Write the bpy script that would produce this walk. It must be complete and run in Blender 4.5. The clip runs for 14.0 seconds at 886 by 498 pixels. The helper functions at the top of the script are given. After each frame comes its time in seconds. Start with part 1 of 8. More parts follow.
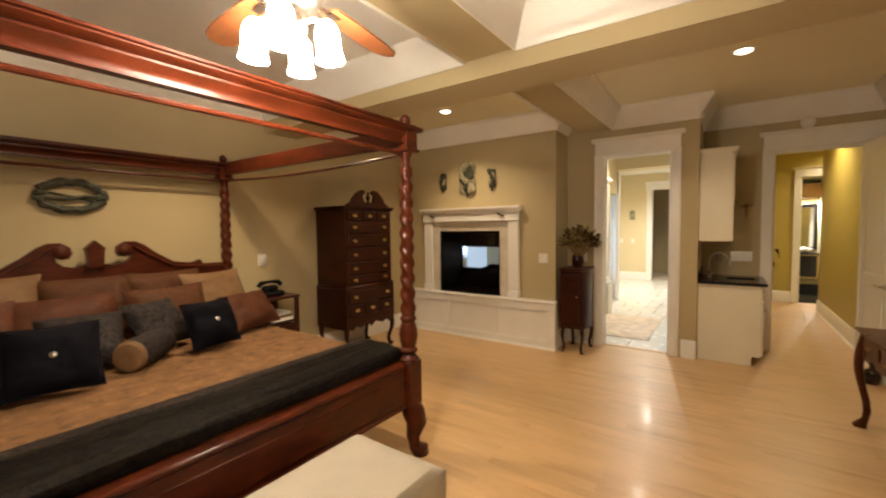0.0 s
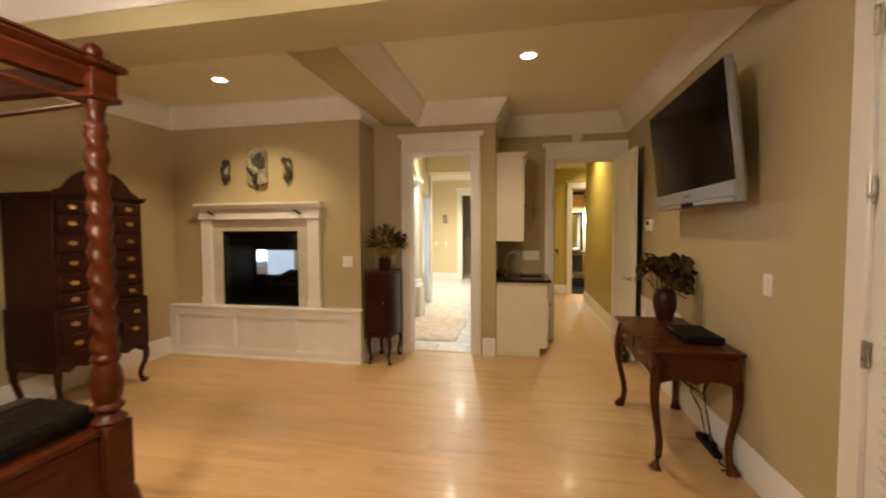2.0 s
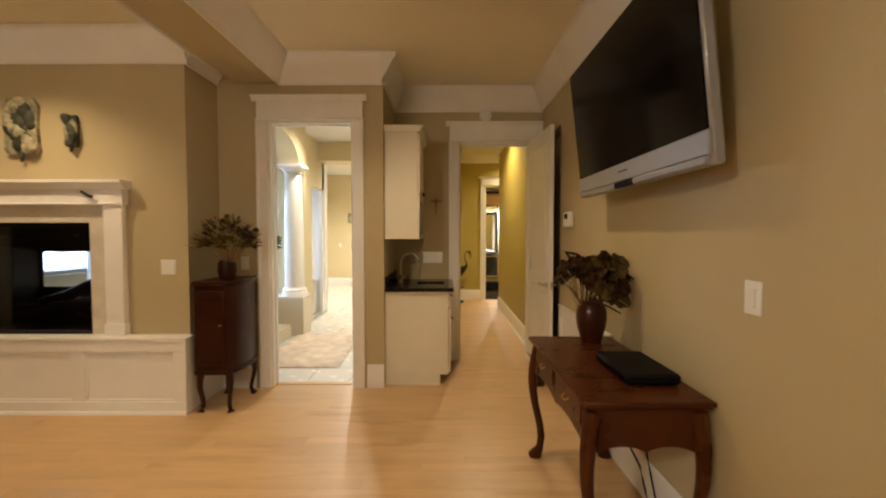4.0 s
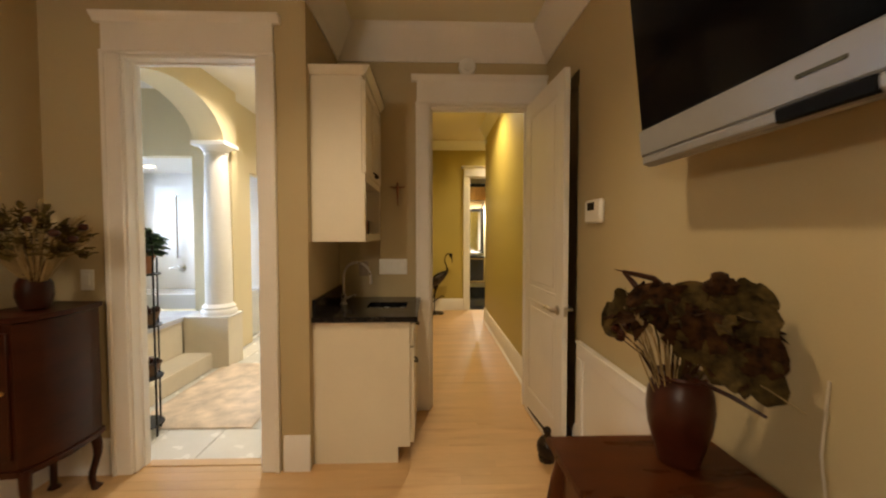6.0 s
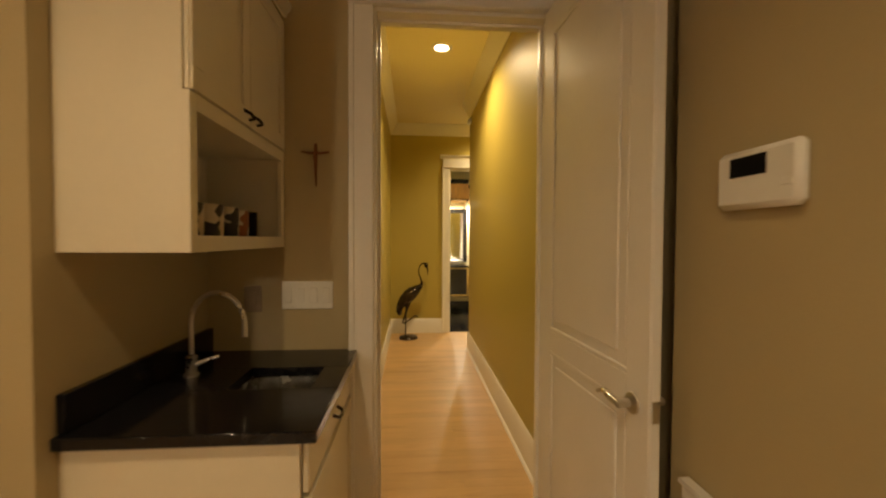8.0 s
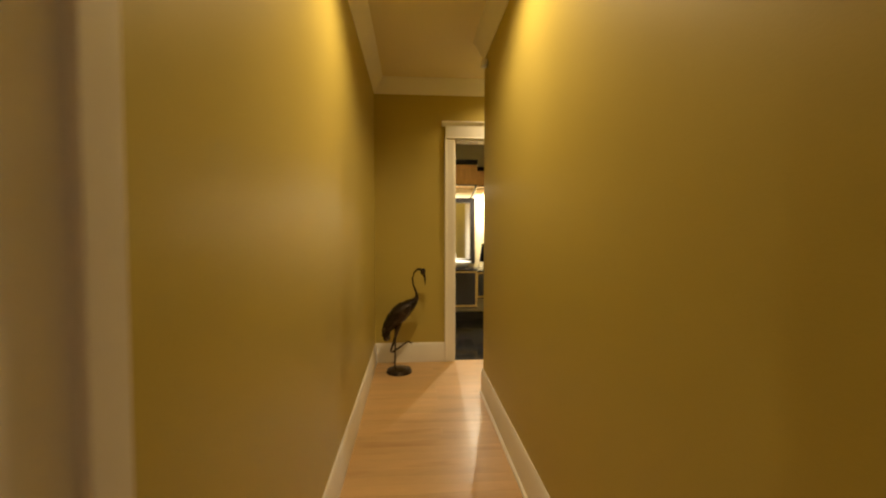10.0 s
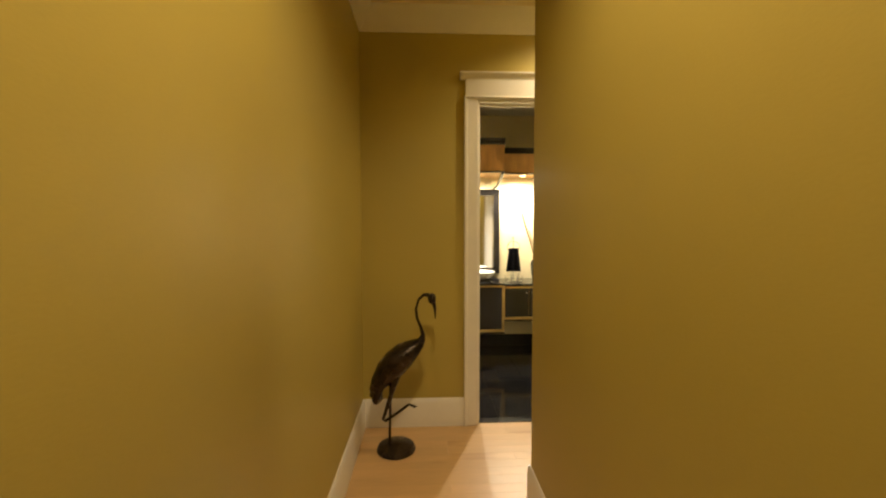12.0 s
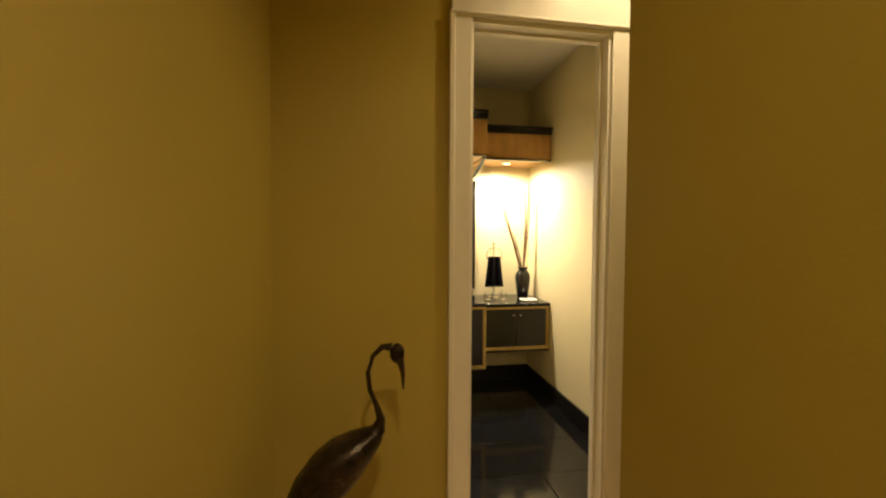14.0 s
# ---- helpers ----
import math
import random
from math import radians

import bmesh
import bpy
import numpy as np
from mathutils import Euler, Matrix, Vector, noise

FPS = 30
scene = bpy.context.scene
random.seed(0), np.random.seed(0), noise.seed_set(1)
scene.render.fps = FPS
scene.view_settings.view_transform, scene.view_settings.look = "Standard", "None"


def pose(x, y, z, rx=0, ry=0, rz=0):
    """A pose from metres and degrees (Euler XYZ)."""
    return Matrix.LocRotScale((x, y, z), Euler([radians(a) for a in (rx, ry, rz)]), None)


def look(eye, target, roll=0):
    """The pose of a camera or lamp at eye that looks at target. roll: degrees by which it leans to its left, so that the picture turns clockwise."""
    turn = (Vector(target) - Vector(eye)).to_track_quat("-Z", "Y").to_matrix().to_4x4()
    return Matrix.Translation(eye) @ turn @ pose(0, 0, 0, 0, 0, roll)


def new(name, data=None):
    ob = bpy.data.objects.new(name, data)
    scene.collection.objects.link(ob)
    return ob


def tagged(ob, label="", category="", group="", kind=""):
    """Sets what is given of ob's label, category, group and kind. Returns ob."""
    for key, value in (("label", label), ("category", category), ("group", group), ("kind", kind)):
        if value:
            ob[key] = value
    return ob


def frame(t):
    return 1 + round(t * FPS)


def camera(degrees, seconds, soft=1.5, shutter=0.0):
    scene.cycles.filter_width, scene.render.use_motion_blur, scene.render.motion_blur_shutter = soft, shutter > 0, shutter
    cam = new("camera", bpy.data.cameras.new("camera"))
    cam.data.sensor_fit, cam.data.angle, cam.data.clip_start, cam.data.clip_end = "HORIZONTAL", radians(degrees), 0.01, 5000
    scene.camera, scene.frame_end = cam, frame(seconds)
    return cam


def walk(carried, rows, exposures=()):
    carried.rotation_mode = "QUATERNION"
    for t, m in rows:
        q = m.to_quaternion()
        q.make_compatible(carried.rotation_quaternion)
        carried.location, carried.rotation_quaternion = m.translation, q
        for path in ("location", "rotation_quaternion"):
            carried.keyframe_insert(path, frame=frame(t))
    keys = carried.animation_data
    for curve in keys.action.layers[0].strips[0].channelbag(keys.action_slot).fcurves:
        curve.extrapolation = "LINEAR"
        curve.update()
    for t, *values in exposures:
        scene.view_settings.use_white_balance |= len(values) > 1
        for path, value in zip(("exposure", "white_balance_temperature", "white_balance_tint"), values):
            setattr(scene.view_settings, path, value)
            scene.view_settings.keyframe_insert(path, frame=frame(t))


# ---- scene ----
cam = camera(94.9, 14.0, soft=2.1, shutter=0.4)
PATH = [
    (0, (0.136, 0.077, 1.556), (-1.008, 1.714, 1.452), -0.7),
    (0.5, (0.123, 0.195, 1.558), (-0.864, 1.931, 1.442), -0.6),
    (1, (0.14, 0.353, 1.545), (-0.674, 2.176, 1.43), -0.4),
    (1.5, (0.144, 0.528, 1.513), (-0.45, 2.436, 1.414), -0.3),
    (2, (0.169, 0.725, 1.498), (-0.212, 2.686, 1.408), -0.3),
    (2.5, (0.221, 0.948, 1.464), (0.018, 2.937, 1.391), -0.5),
    (3, (0.295, 1.219, 1.427), (0.207, 3.216, 1.364), -0.4),
    (3.2, (0.329, 1.338, 1.418), (0.262, 3.336, 1.354), -0.3),
    (5.5, (0.517, 2.803, 1.411), (0.574, 4.801, 1.325), 0.07),
    (6, (0.58, 3.129, 1.42), (0.644, 5.126, 1.342), -0.0),
    (6.5, (0.634, 3.455, 1.452), (0.713, 5.452, 1.375), -0.1),
    (7, (0.686, 3.784, 1.448), (0.783, 5.781, 1.382), -0.2),
    (7.5, (0.723, 4.150, 1.430), (0.853, 6.145, 1.375), -0.10),
    (8, (0.748, 4.528, 1.407), (0.899, 6.522, 1.356), 0.26),
    (8.5, (0.790, 4.880, 1.405), (0.942, 6.874, 1.348), 0.40),
    (9, (0.813, 5.293, 1.379), (0.978, 7.286, 1.324), -0.1),
    (11.5, (0.894, 7.197, 1.498), (0.991, 9.191, 1.385), 0.1),
    (12, (0.901, 7.541, 1.495), (0.989, 9.537, 1.399), -0.1),
    (12.5, (0.896, 7.873, 1.493), (1.0, 9.869, 1.411), -0.3),
    (13, (0.884, 8.213, 1.476), (1.012, 10.207, 1.404), -0.2),
    (13.5, (0.861, 8.486, 1.469), (1.064, 10.475, 1.404), 0.1),
    (14, (0.864, 8.749, 1.474), (1.194, 10.72, 1.402), 0.3),
]
walk(cam, [(t, look(eye, target, roll)) for t, eye, target, roll in PATH],
     [(0, -0.17, 6350, 10), (1.5, -0.18, 6350, 10), (3, -0.16, 6480, 10), (5.5, -0.24, 6550, 10), (6.5, -0.2, 6700, 10), (7.5, -0.25, 7000, 10), (8, -0.40, 7700, 10), (8.5, -0.56, 8500, 10), (9, -0.6, 8200, 10), (11.5, -0.68, 7050, 10), (12.5, -0.74, 7050, 10), (13, -0.88, 7480, 10), (13.5, -0.99, 7780, 10), (14, -1.07, 7880, 10)])
PI = math.pi

# ---- light ----
world = bpy.data.worlds.new("sky")
scene.world = world
world.use_nodes = True
_wn = world.node_tree.nodes
_sky = _wn.new("ShaderNodeTexSky")
_sky.sky_type = "NISHITA"
_sky.sun_disc = False
_sky.sun_elevation, _sky.sun_rotation = radians(35), radians(200)
_wn["Background"].inputs["Strength"].default_value = 0.12
world.node_tree.links.new(_sky.outputs["Color"], _wn["Background"].inputs["Color"])

WARM = (1.0, 0.76, 0.47)
SOFT = (1.0, 0.84, 0.62)
DAY = (0.60, 0.76, 1.0)


def lamp(name, kind, at, power, color, size=0.08, aim=None, spot=None, shape=None):
    data = bpy.data.lights.new(name, kind)
    data.energy, data.color = power, color
    if kind == "AREA":
        data.size = size
        if shape:
            data.shape, data.size_y = "RECTANGLE", shape
    else:
        data.shadow_soft_size = size
    if kind == "SPOT":
        data.spot_size, data.spot_blend = radians(spot), 0.7
    ob = new(name, data)
    ob.matrix_world = look(at, aim or (at[0], at[1] + 0.0001, at[2] - 1))
    return ob


# ---- materials ----
def mat(name, base, rough=0.5, metal=0.0, var=0.12, scale=3.0, fine=40.0, bump=0.05, stretch=(1, 1, 1), spec=0.5, coat=0.0, other=None, per_object=0.0):
    m = bpy.data.materials.new(name)
    m.use_nodes = True
    n, l = m.node_tree.nodes, m.node_tree.links
    p = n["Principled BSDF"]
    p.inputs["Roughness"].default_value = rough
    p.inputs["Metallic"].default_value = metal
    p.inputs["Specular IOR Level"].default_value = spec
    p.inputs["Coat Weight"].default_value = coat
    p.inputs["Coat Roughness"].default_value = 0.12
    tc, mp = n.new("ShaderNodeTexCoord"), n.new("ShaderNodeMapping")
    mp.inputs["Scale"].default_value = stretch
    l.new(tc.outputs["Object"], mp.inputs["Vector"])
    big, small = n.new("ShaderNodeTexNoise"), n.new("ShaderNodeTexNoise")
    big.inputs["Scale"].default_value, big.inputs["Detail"].default_value = scale, 3
    small.inputs["Scale"].default_value, small.inputs["Detail"].default_value = fine, 4
    for t in (big, small):
        l.new(mp.outputs["Vector"], t.inputs["Vector"])
    add = n.new("ShaderNodeMath")
    add.operation = "MULTIPLY_ADD"
    add.inputs[1].default_value = 0.35
    l.new(small.outputs["Fac"], add.inputs[0])
    l.new(big.outputs["Fac"], add.inputs[2])
    ramp = n.new("ShaderNodeValToRGB")
    lo = other or tuple(c * (1 - var) for c in base)
    hi = tuple(min(1, c * (1 + var * 0.6)) for c in base)
    ramp.color_ramp.elements[0].position, ramp.color_ramp.elements[0].color = 0.42, (*lo, 1)
    ramp.color_ramp.elements[1].position, ramp.color_ramp.elements[1].color = 0.92, (*hi, 1)
    l.new(add.outputs[0], ramp.inputs["Fac"])
    out = ramp.outputs["Color"]
    if per_object:
        info = n.new("ShaderNodeObjectInfo")
        hsv = n.new("ShaderNodeHueSaturation")
        mr = n.new("ShaderNodeMapRange")
        mr.inputs["To Min"].default_value, mr.inputs["To Max"].default_value = 1 - per_object, 1 + per_object
        l.new(info.outputs["Random"], mr.inputs["Value"])
        l.new(mr.outputs["Result"], hsv.inputs["Value"])
        l.new(out, hsv.inputs["Color"])
        out = hsv.outputs["Color"]
    l.new(out, p.inputs["Base Color"])
    rr = n.new("ShaderNodeMapRange")
    rr.inputs["To Min"].default_value, rr.inputs["To Max"].default_value = max(0, rough - 0.07), min(1, rough + 0.09)
    l.new(big.outputs["Fac"], rr.inputs["Value"])
    l.new(rr.outputs["Result"], p.inputs["Roughness"])
    if bump:
        b = n.new("ShaderNodeBump")
        b.inputs["Strength"].default_value, b.inputs["Distance"].default_value = bump, 0.01
        l.new(small.outputs["Fac"], b.inputs["Height"])
        l.new(b.outputs["Normal"], p.inputs["Normal"])
    return m


def glow(name, color, strength):
    m = bpy.data.materials.new(name)
    m.use_nodes = True
    p = m.node_tree.nodes["Principled BSDF"]
    p.inputs["Base Color"].default_value = (0.9, 0.9, 0.88, 1)
    p.inputs["Emission Color"].default_value = (*color, 1)
    p.inputs["Emission Strength"].default_value = strength
    return m


def glass(name, color=(1, 1, 1), rough=0.0):
    m = bpy.data.materials.new(name)
    m.use_nodes = True
    p = m.node_tree.nodes["Principled BSDF"]
    p.inputs["Base Color"].default_value = (*color, 1)
    p.inputs["Transmission Weight"].default_value = 1.0
    p.inputs["Roughness"].default_value = rough
    p.inputs["IOR"].default_value = 1.45
    return m


TAN = mat("tan_wall_paint", (0.47, 0.383, 0.222), 0.6, var=0.06, scale=1.2, fine=160, bump=0.06)
MUSTARD = mat("mustard_wall_paint", (0.460, 0.371, 0.100), 0.42, var=0.07, scale=1.2, fine=160, bump=0.06)
BATH_PAINT = mat("cream_yellow_paint", (0.66, 0.56, 0.35), 0.6, var=0.05, scale=1.2, fine=160, bump=0.05)
POWDER_PAINT = mat("pale_straw_paint", (0.70, 0.62, 0.40), 0.55, var=0.06, scale=1.5, fine=150, bump=0.06)
CEIL = mat("ceiling_paint", (0.86, 0.815, 0.645), 0.65, var=0.04, scale=1.0, fine=150, bump=0.05)
# Hall copy of the ceiling paint, with yellow bounce light put into its colour.
CEIL_HALL = mat("bounce_tinted_ceiling_paint", (0.80, 0.71, 0.50), 0.65, var=0.04, scale=1.0, fine=150, bump=0.05)
CEIL_WHITE = mat("white_ceiling_paint", (0.76, 0.73, 0.68), 0.65, var=0.03, scale=1.0, fine=150, bump=0.04)
WHITE = mat("white_trim_paint", (0.81, 0.785, 0.745), 0.35, var=0.04, scale=4, fine=70, bump=0.03)
CREAM = mat("cream_cabinet_paint", (0.76, 0.70, 0.56), 0.38, var=0.04, scale=4, fine=60, bump=0.03)
PLASTIC = mat("white_plastic", (0.78, 0.77, 0.73), 0.35, var=0.03, scale=20, fine=200, bump=0.02)
MAPLE = mat("maple_floor", (0.58, 0.372, 0.180), 0.35, var=0.14, scale=1.3, fine=14, bump=0.004, stretch=(1.0, 5.0, 1.0), per_object=0.035, coat=0.06)

def streaks(m):
    """Dark mineral streaks along some boards, and a grain that differs from board to board."""
    n, l = m.node_tree.nodes, m.node_tree.links
    info = [q for q in n if q.bl_idname == "ShaderNodeObjectInfo"][0]
    first = [q for q in n if q.bl_idname == "ShaderNodeMapping"][0]
    far = n.new("ShaderNodeMath")
    far.operation = "MULTIPLY"
    far.inputs[1].default_value = 40.0
    l.new(info.outputs["Random"], far.inputs[0])
    l.new(far.outputs[0], first.inputs["Location"])
    tc, mp = n.new("ShaderNodeTexCoord"), n.new("ShaderNodeMapping")
    mp.inputs["Scale"].default_value = (1.5, 7.0, 1.0)
    l.new(tc.outputs["Object"], mp.inputs["Vector"])
    l.new(far.outputs[0], mp.inputs["Location"])
    t = n.new("ShaderNodeTexNoise")
    t.inputs["Scale"].default_value, t.inputs["Detail"].default_value = 1.0, 3
    l.new(mp.outputs["Vector"], t.inputs["Vector"])
    r = n.new("ShaderNodeMapRange")
    r.inputs["From Min"].default_value, r.inputs["From Max"].default_value = 0.58, 0.78
    r.inputs["To Max"].default_value = 0.50
    l.new(t.outputs["Fac"], r.inputs["Value"])
    mix = n.new("ShaderNodeMix")
    mix.data_type = "RGBA"
    p = n["Principled BSDF"]
    was = p.inputs["Base Color"].links[0].from_socket
    l.new(r.outputs["Result"], mix.inputs[0])
    l.new(was, mix.inputs[6])
    mix.inputs[7].default_value = (0.30, 0.155, 0.06, 1)
    l.new(mix.outputs[2], p.inputs["Base Color"])


streaks(MAPLE)
MAHOGANY = mat("mahogany", (0.070, 0.0130, 0.0040), 0.33, var=0.5, scale=6, fine=60, bump=0.05, stretch=(1, 1, 3), coat=0.05, spec=0.22)
CHERRY = mat("cherry_wood", (0.070, 0.0190, 0.0052), 0.28, var=0.40, scale=4, fine=50, bump=0.04, stretch=(1, 3, 1), coat=0.0, spec=0.14)
FANWOOD = mat("fan_blade_wood", (0.22, 0.075, 0.028), 0.35, var=0.35, scale=5, fine=60, bump=0.03, stretch=(1, 4, 1))
DARKWOOD = mat("dark_walnut", (0.034, 0.0075, 0.0026), 0.34, var=0.45, scale=5, fine=60, bump=0.05, stretch=(1, 1, 3), coat=0.0, spec=0.2)
BRASS = mat("old_brass", (0.62, 0.43, 0.16), 0.32, 1.0, var=0.25, scale=30, fine=120)
NICKEL = mat("brushed_nickel", (0.58, 0.55, 0.50), 0.28, 1.0, var=0.12, scale=20, fine=200)
CHROME = mat("chrome", (0.75, 0.75, 0.75), 0.12, 1.0, var=0.05, scale=20, fine=150, bump=0.0)
STEEL = mat("sink_steel", (0.58, 0.57, 0.54), 0.26, 1.0, var=0.1, scale=15, fine=120)
IRON = mat("black_iron", (0.02, 0.018, 0.016), 0.45, 0.6, var=0.3, scale=30, fine=120, bump=0.15)
BLACK = mat("black_plastic", (0.006, 0.006, 0.007), 0.5, spec=0.06, var=0.2, scale=20, fine=200, bump=0.02)
SCREEN = mat("screen_glass", (0.002, 0.002, 0.003), 0.12, spec=0.12, var=0.1, scale=3, fine=90, bump=0.0)
SILVER = mat("silver_plastic", (0.28, 0.28, 0.29), 0.4, 0.25, var=0.05, scale=20, fine=250, bump=0.01)
GRANITE = mat("black_granite", (0.007, 0.007, 0.009), 0.14, spec=0.3, var=0.6, scale=30, fine=260, bump=0.0, other=(0.006, 0.006, 0.007))
STONE = mat("beige_stone_tile", (0.62, 0.56, 0.46), 0.35, var=0.18, scale=6, fine=50, bump=0.05)
TILE = mat("white_floor_tile", (0.72, 0.70, 0.64), 0.25, var=0.08, scale=5, fine=60, bump=0.03, per_object=0.04)
GROUT = mat("grey_grout", (0.42, 0.40, 0.36), 0.8, var=0.15, scale=20, fine=120, bump=0.1)
TUB = mat("white_acrylic", (0.82, 0.82, 0.82), 0.15, var=0.02, scale=5, fine=60, bump=0.0, coat=0.4)
MARBLE = mat("grey_tub_deck_stone", (0.50, 0.52, 0.58), 0.22, var=0.15, scale=5, fine=40, bump=0.02)
DECK = mat("cream_deck_tile", (0.70, 0.63, 0.50), 0.4, var=0.08, scale=4, fine=60, bump=0.03)
RUG = mat("beige_rug", (0.70, 0.57, 0.44), 0.95, var=0.35, scale=7, fine=110, bump=0.6)
BLACKTILE = mat("black_polished_tile", (0.010, 0.010, 0.011), 0.10, var=0.4, scale=8, fine=80, bump=0.01, per_object=0.3)
BLACKTRIM = mat("black_lacquer", (0.010, 0.009, 0.009), 0.22, var=0.3, scale=8, fine=80, bump=0.02)
HONEY = mat("honey_maple_veneer", (0.52, 0.29, 0.105), 0.33, var=0.22, scale=6, fine=40, bump=0.02, stretch=(4, 1, 1), coat=0.2)
GOLD = mat("gold_edge", (0.55, 0.40, 0.16), 0.35, 0.4, var=0.2, scale=30, fine=150)
BRONZE = mat("patinated_bronze", (0.048, 0.031, 0.020), 0.24, 0.5, var=0.6, scale=12, fine=45, bump=0.35, other=(0.012, 0.009, 0.007))
# Darker plate plastic: the alcove's shade over the outlet is put into the colour.
SHADED_PLATE = mat("shaded_plastic", (0.33, 0.265, 0.195), 0.4, spec=0.3, var=0.1, scale=10, fine=60, bump=0.02)
TERRACOTTA = mat("red_brown_glaze", (0.055, 0.012, 0.005), 0.35, var=0.4, scale=6, fine=50, bump=0.1, spec=0.35)
FIREBLACK = mat("black_firebox", (0.012, 0.012, 0.012), 0.5, 0.3, var=0.3, scale=10, fine=80, bump=0.08)
LOG = mat("charred_log", (0.03, 0.024, 0.02), 0.85, var=0.5, scale=14, fine=60, bump=0.6)
ART = mat("verdigris_plaster", (0.36, 0.31, 0.20), 0.7, var=0.6, scale=11, fine=45, bump=0.5, other=(0.10, 0.10, 0.06))
DARKART = mat("dark_green_metal", (0.055, 0.055, 0.035), 0.6, 0.3, var=0.6, scale=20, fine=70, bump=0.4)
SPREAD = mat("gold_brocade", (0.190, 0.100, 0.046), 0.75, spec=0.12, var=0.6, scale=14, fine=75, bump=0.3)
RUNNER = mat("black_damask", (0.0034, 0.0027, 0.0021), 0.55, spec=0.06, var=0.7, scale=16, fine=80, bump=0.3, other=(0.004, 0.004, 0.006))
NAVY = mat("navy_velvet", (0.003, 0.0028, 0.0055), 0.85, spec=0.1, var=0.5, scale=10, fine=120, bump=0.2)
RUST = mat("rust_silk", (0.082, 0.024, 0.008), 0.6, spec=0.2, var=0.4, scale=8, fine=70, bump=0.2)
OCHRE = mat("ochre_brocade", (0.082, 0.034, 0.011), 0.65, spec=0.2, var=0.4, scale=16, fine=80, bump=0.25)
SAND = mat("sand_silk", (0.17, 0.093, 0.042), 0.6, spec=0.25, var=0.25, scale=10, fine=80, bump=0.2)
GREYCLOTH = mat("slate_brocade", (0.016, 0.013, 0.015), 0.65, spec=0.12, var=0.7, scale=22, fine=80, bump=0.3, other=(0.008, 0.007, 0.009))
BAND = mat("dark_damask_band", (0.010, 0.008, 0.008), 0.7, spec=0.1, var=0.6, scale=24, fine=90, bump=0.3)
LEATHER = mat("cream_leather", (0.47, 0.425, 0.35), 0.42, var=0.08, scale=5, fine=120, bump=0.15)
DRYLEAF = mat("dried_leaf", (0.070, 0.046, 0.014), 0.8, spec=0.12, var=0.6, scale=30, fine=70, bump=0.5, other=(0.009, 0.006, 0.003))
DRYBLOOM = mat("dried_bloom", (0.042, 0.018, 0.006), 0.9, spec=0.1, var=0.6, scale=30, fine=60, bump=0.6, other=(0.007, 0.004, 0.003))
OLIVE = mat("olive_dried_frond", (0.105, 0.075, 0.022), 0.85, spec=0.1, var=0.6, scale=20, fine=70, bump=0.4, other=(0.022, 0.015, 0.005))
STRAW = mat("straw_stem", (0.30, 0.215, 0.09), 0.8, var=0.35, scale=12, fine=60, bump=0.2)
LEAF = mat("green_leaf", (0.045, 0.10, 0.03), 0.5, var=0.5, scale=10, fine=60, bump=0.2)
POT = mat("terracotta_pot", (0.38, 0.16, 0.07), 0.75, var=0.25, scale=10, fine=60, bump=0.15)
SLAT = mat("white_blind_slat", (0.75, 0.75, 0.74), 0.4, var=0.03, scale=6, fine=60, bump=0.0)
PAPER = mat("paper", (0.72, 0.70, 0.64), 0.8, var=0.08, scale=10, fine=90, bump=0.05)
WALNUTSTICK = mat("brown_stick", (0.16, 0.085, 0.035), 0.7, var=0.4, scale=15, fine=60, bump=0.2)


def brocade(m, thread, size, amount):
    """Woven leaf-and-scroll figures in a second thread, slightly raised."""
    n, l = m.node_tree.nodes, m.node_tree.links
    p = n["Principled BSDF"]
    tc = n.new("ShaderNodeTexCoord")
    warp = n.new("ShaderNodeTexNoise")
    warp.inputs["Scale"].default_value, warp.inputs["Detail"].default_value = 0.9 / size, 2
    l.new(tc.outputs["Object"], warp.inputs["Vector"])
    bend = n.new("ShaderNodeVectorMath")
    bend.operation = "MULTIPLY_ADD"
    bend.inputs[1].default_value = (size * 1.4,) * 3
    l.new(warp.outputs["Color"], bend.inputs[0])
    l.new(tc.outputs["Object"], bend.inputs[2])
    vor = n.new("ShaderNodeTexVoronoi")
    vor.feature = "DISTANCE_TO_EDGE"
    vor.inputs["Scale"].default_value = 1 / size
    l.new(bend.outputs[0], vor.inputs["Vector"])
    leaf = n.new("ShaderNodeTexNoise")
    leaf.inputs["Scale"].default_value, leaf.inputs["Detail"].default_value = 2.6 / size, 2
    l.new(bend.outputs[0], leaf.inputs["Vector"])
    add = n.new("ShaderNodeMath")
    add.operation = "MULTIPLY_ADD"
    add.inputs[1].default_value = 0.9
    l.new(vor.outputs["Distance"], add.inputs[0])
    l.new(leaf.outputs["Fac"], add.inputs[2])
    r = n.new("ShaderNodeMapRange")
    r.inputs["From Min"].default_value, r.inputs["From Max"].default_value = 0.56, 0.66
    r.inputs["To Max"].default_value = amount
    l.new(add.outputs[0], r.inputs["Value"])
    mix = n.new("ShaderNodeMix")
    mix.data_type = "RGBA"
    was = p.inputs["Base Color"].links[0].from_socket
    l.new(r.outputs["Result"], mix.inputs[0])
    l.new(was, mix.inputs[6])
    mix.inputs[7].default_value = (*thread, 1)
    l.new(mix.outputs[2], p.inputs["Base Color"])
    b = n.new("ShaderNodeBump")
    b.inputs["Strength"].default_value, b.inputs["Distance"].default_value = 0.4, 0.004
    l.new(r.outputs["Result"], b.inputs["Height"])
    l.new(p.inputs["Normal"].links[0].from_socket, b.inputs["Normal"])
    l.new(b.outputs["Normal"], p.inputs["Normal"])


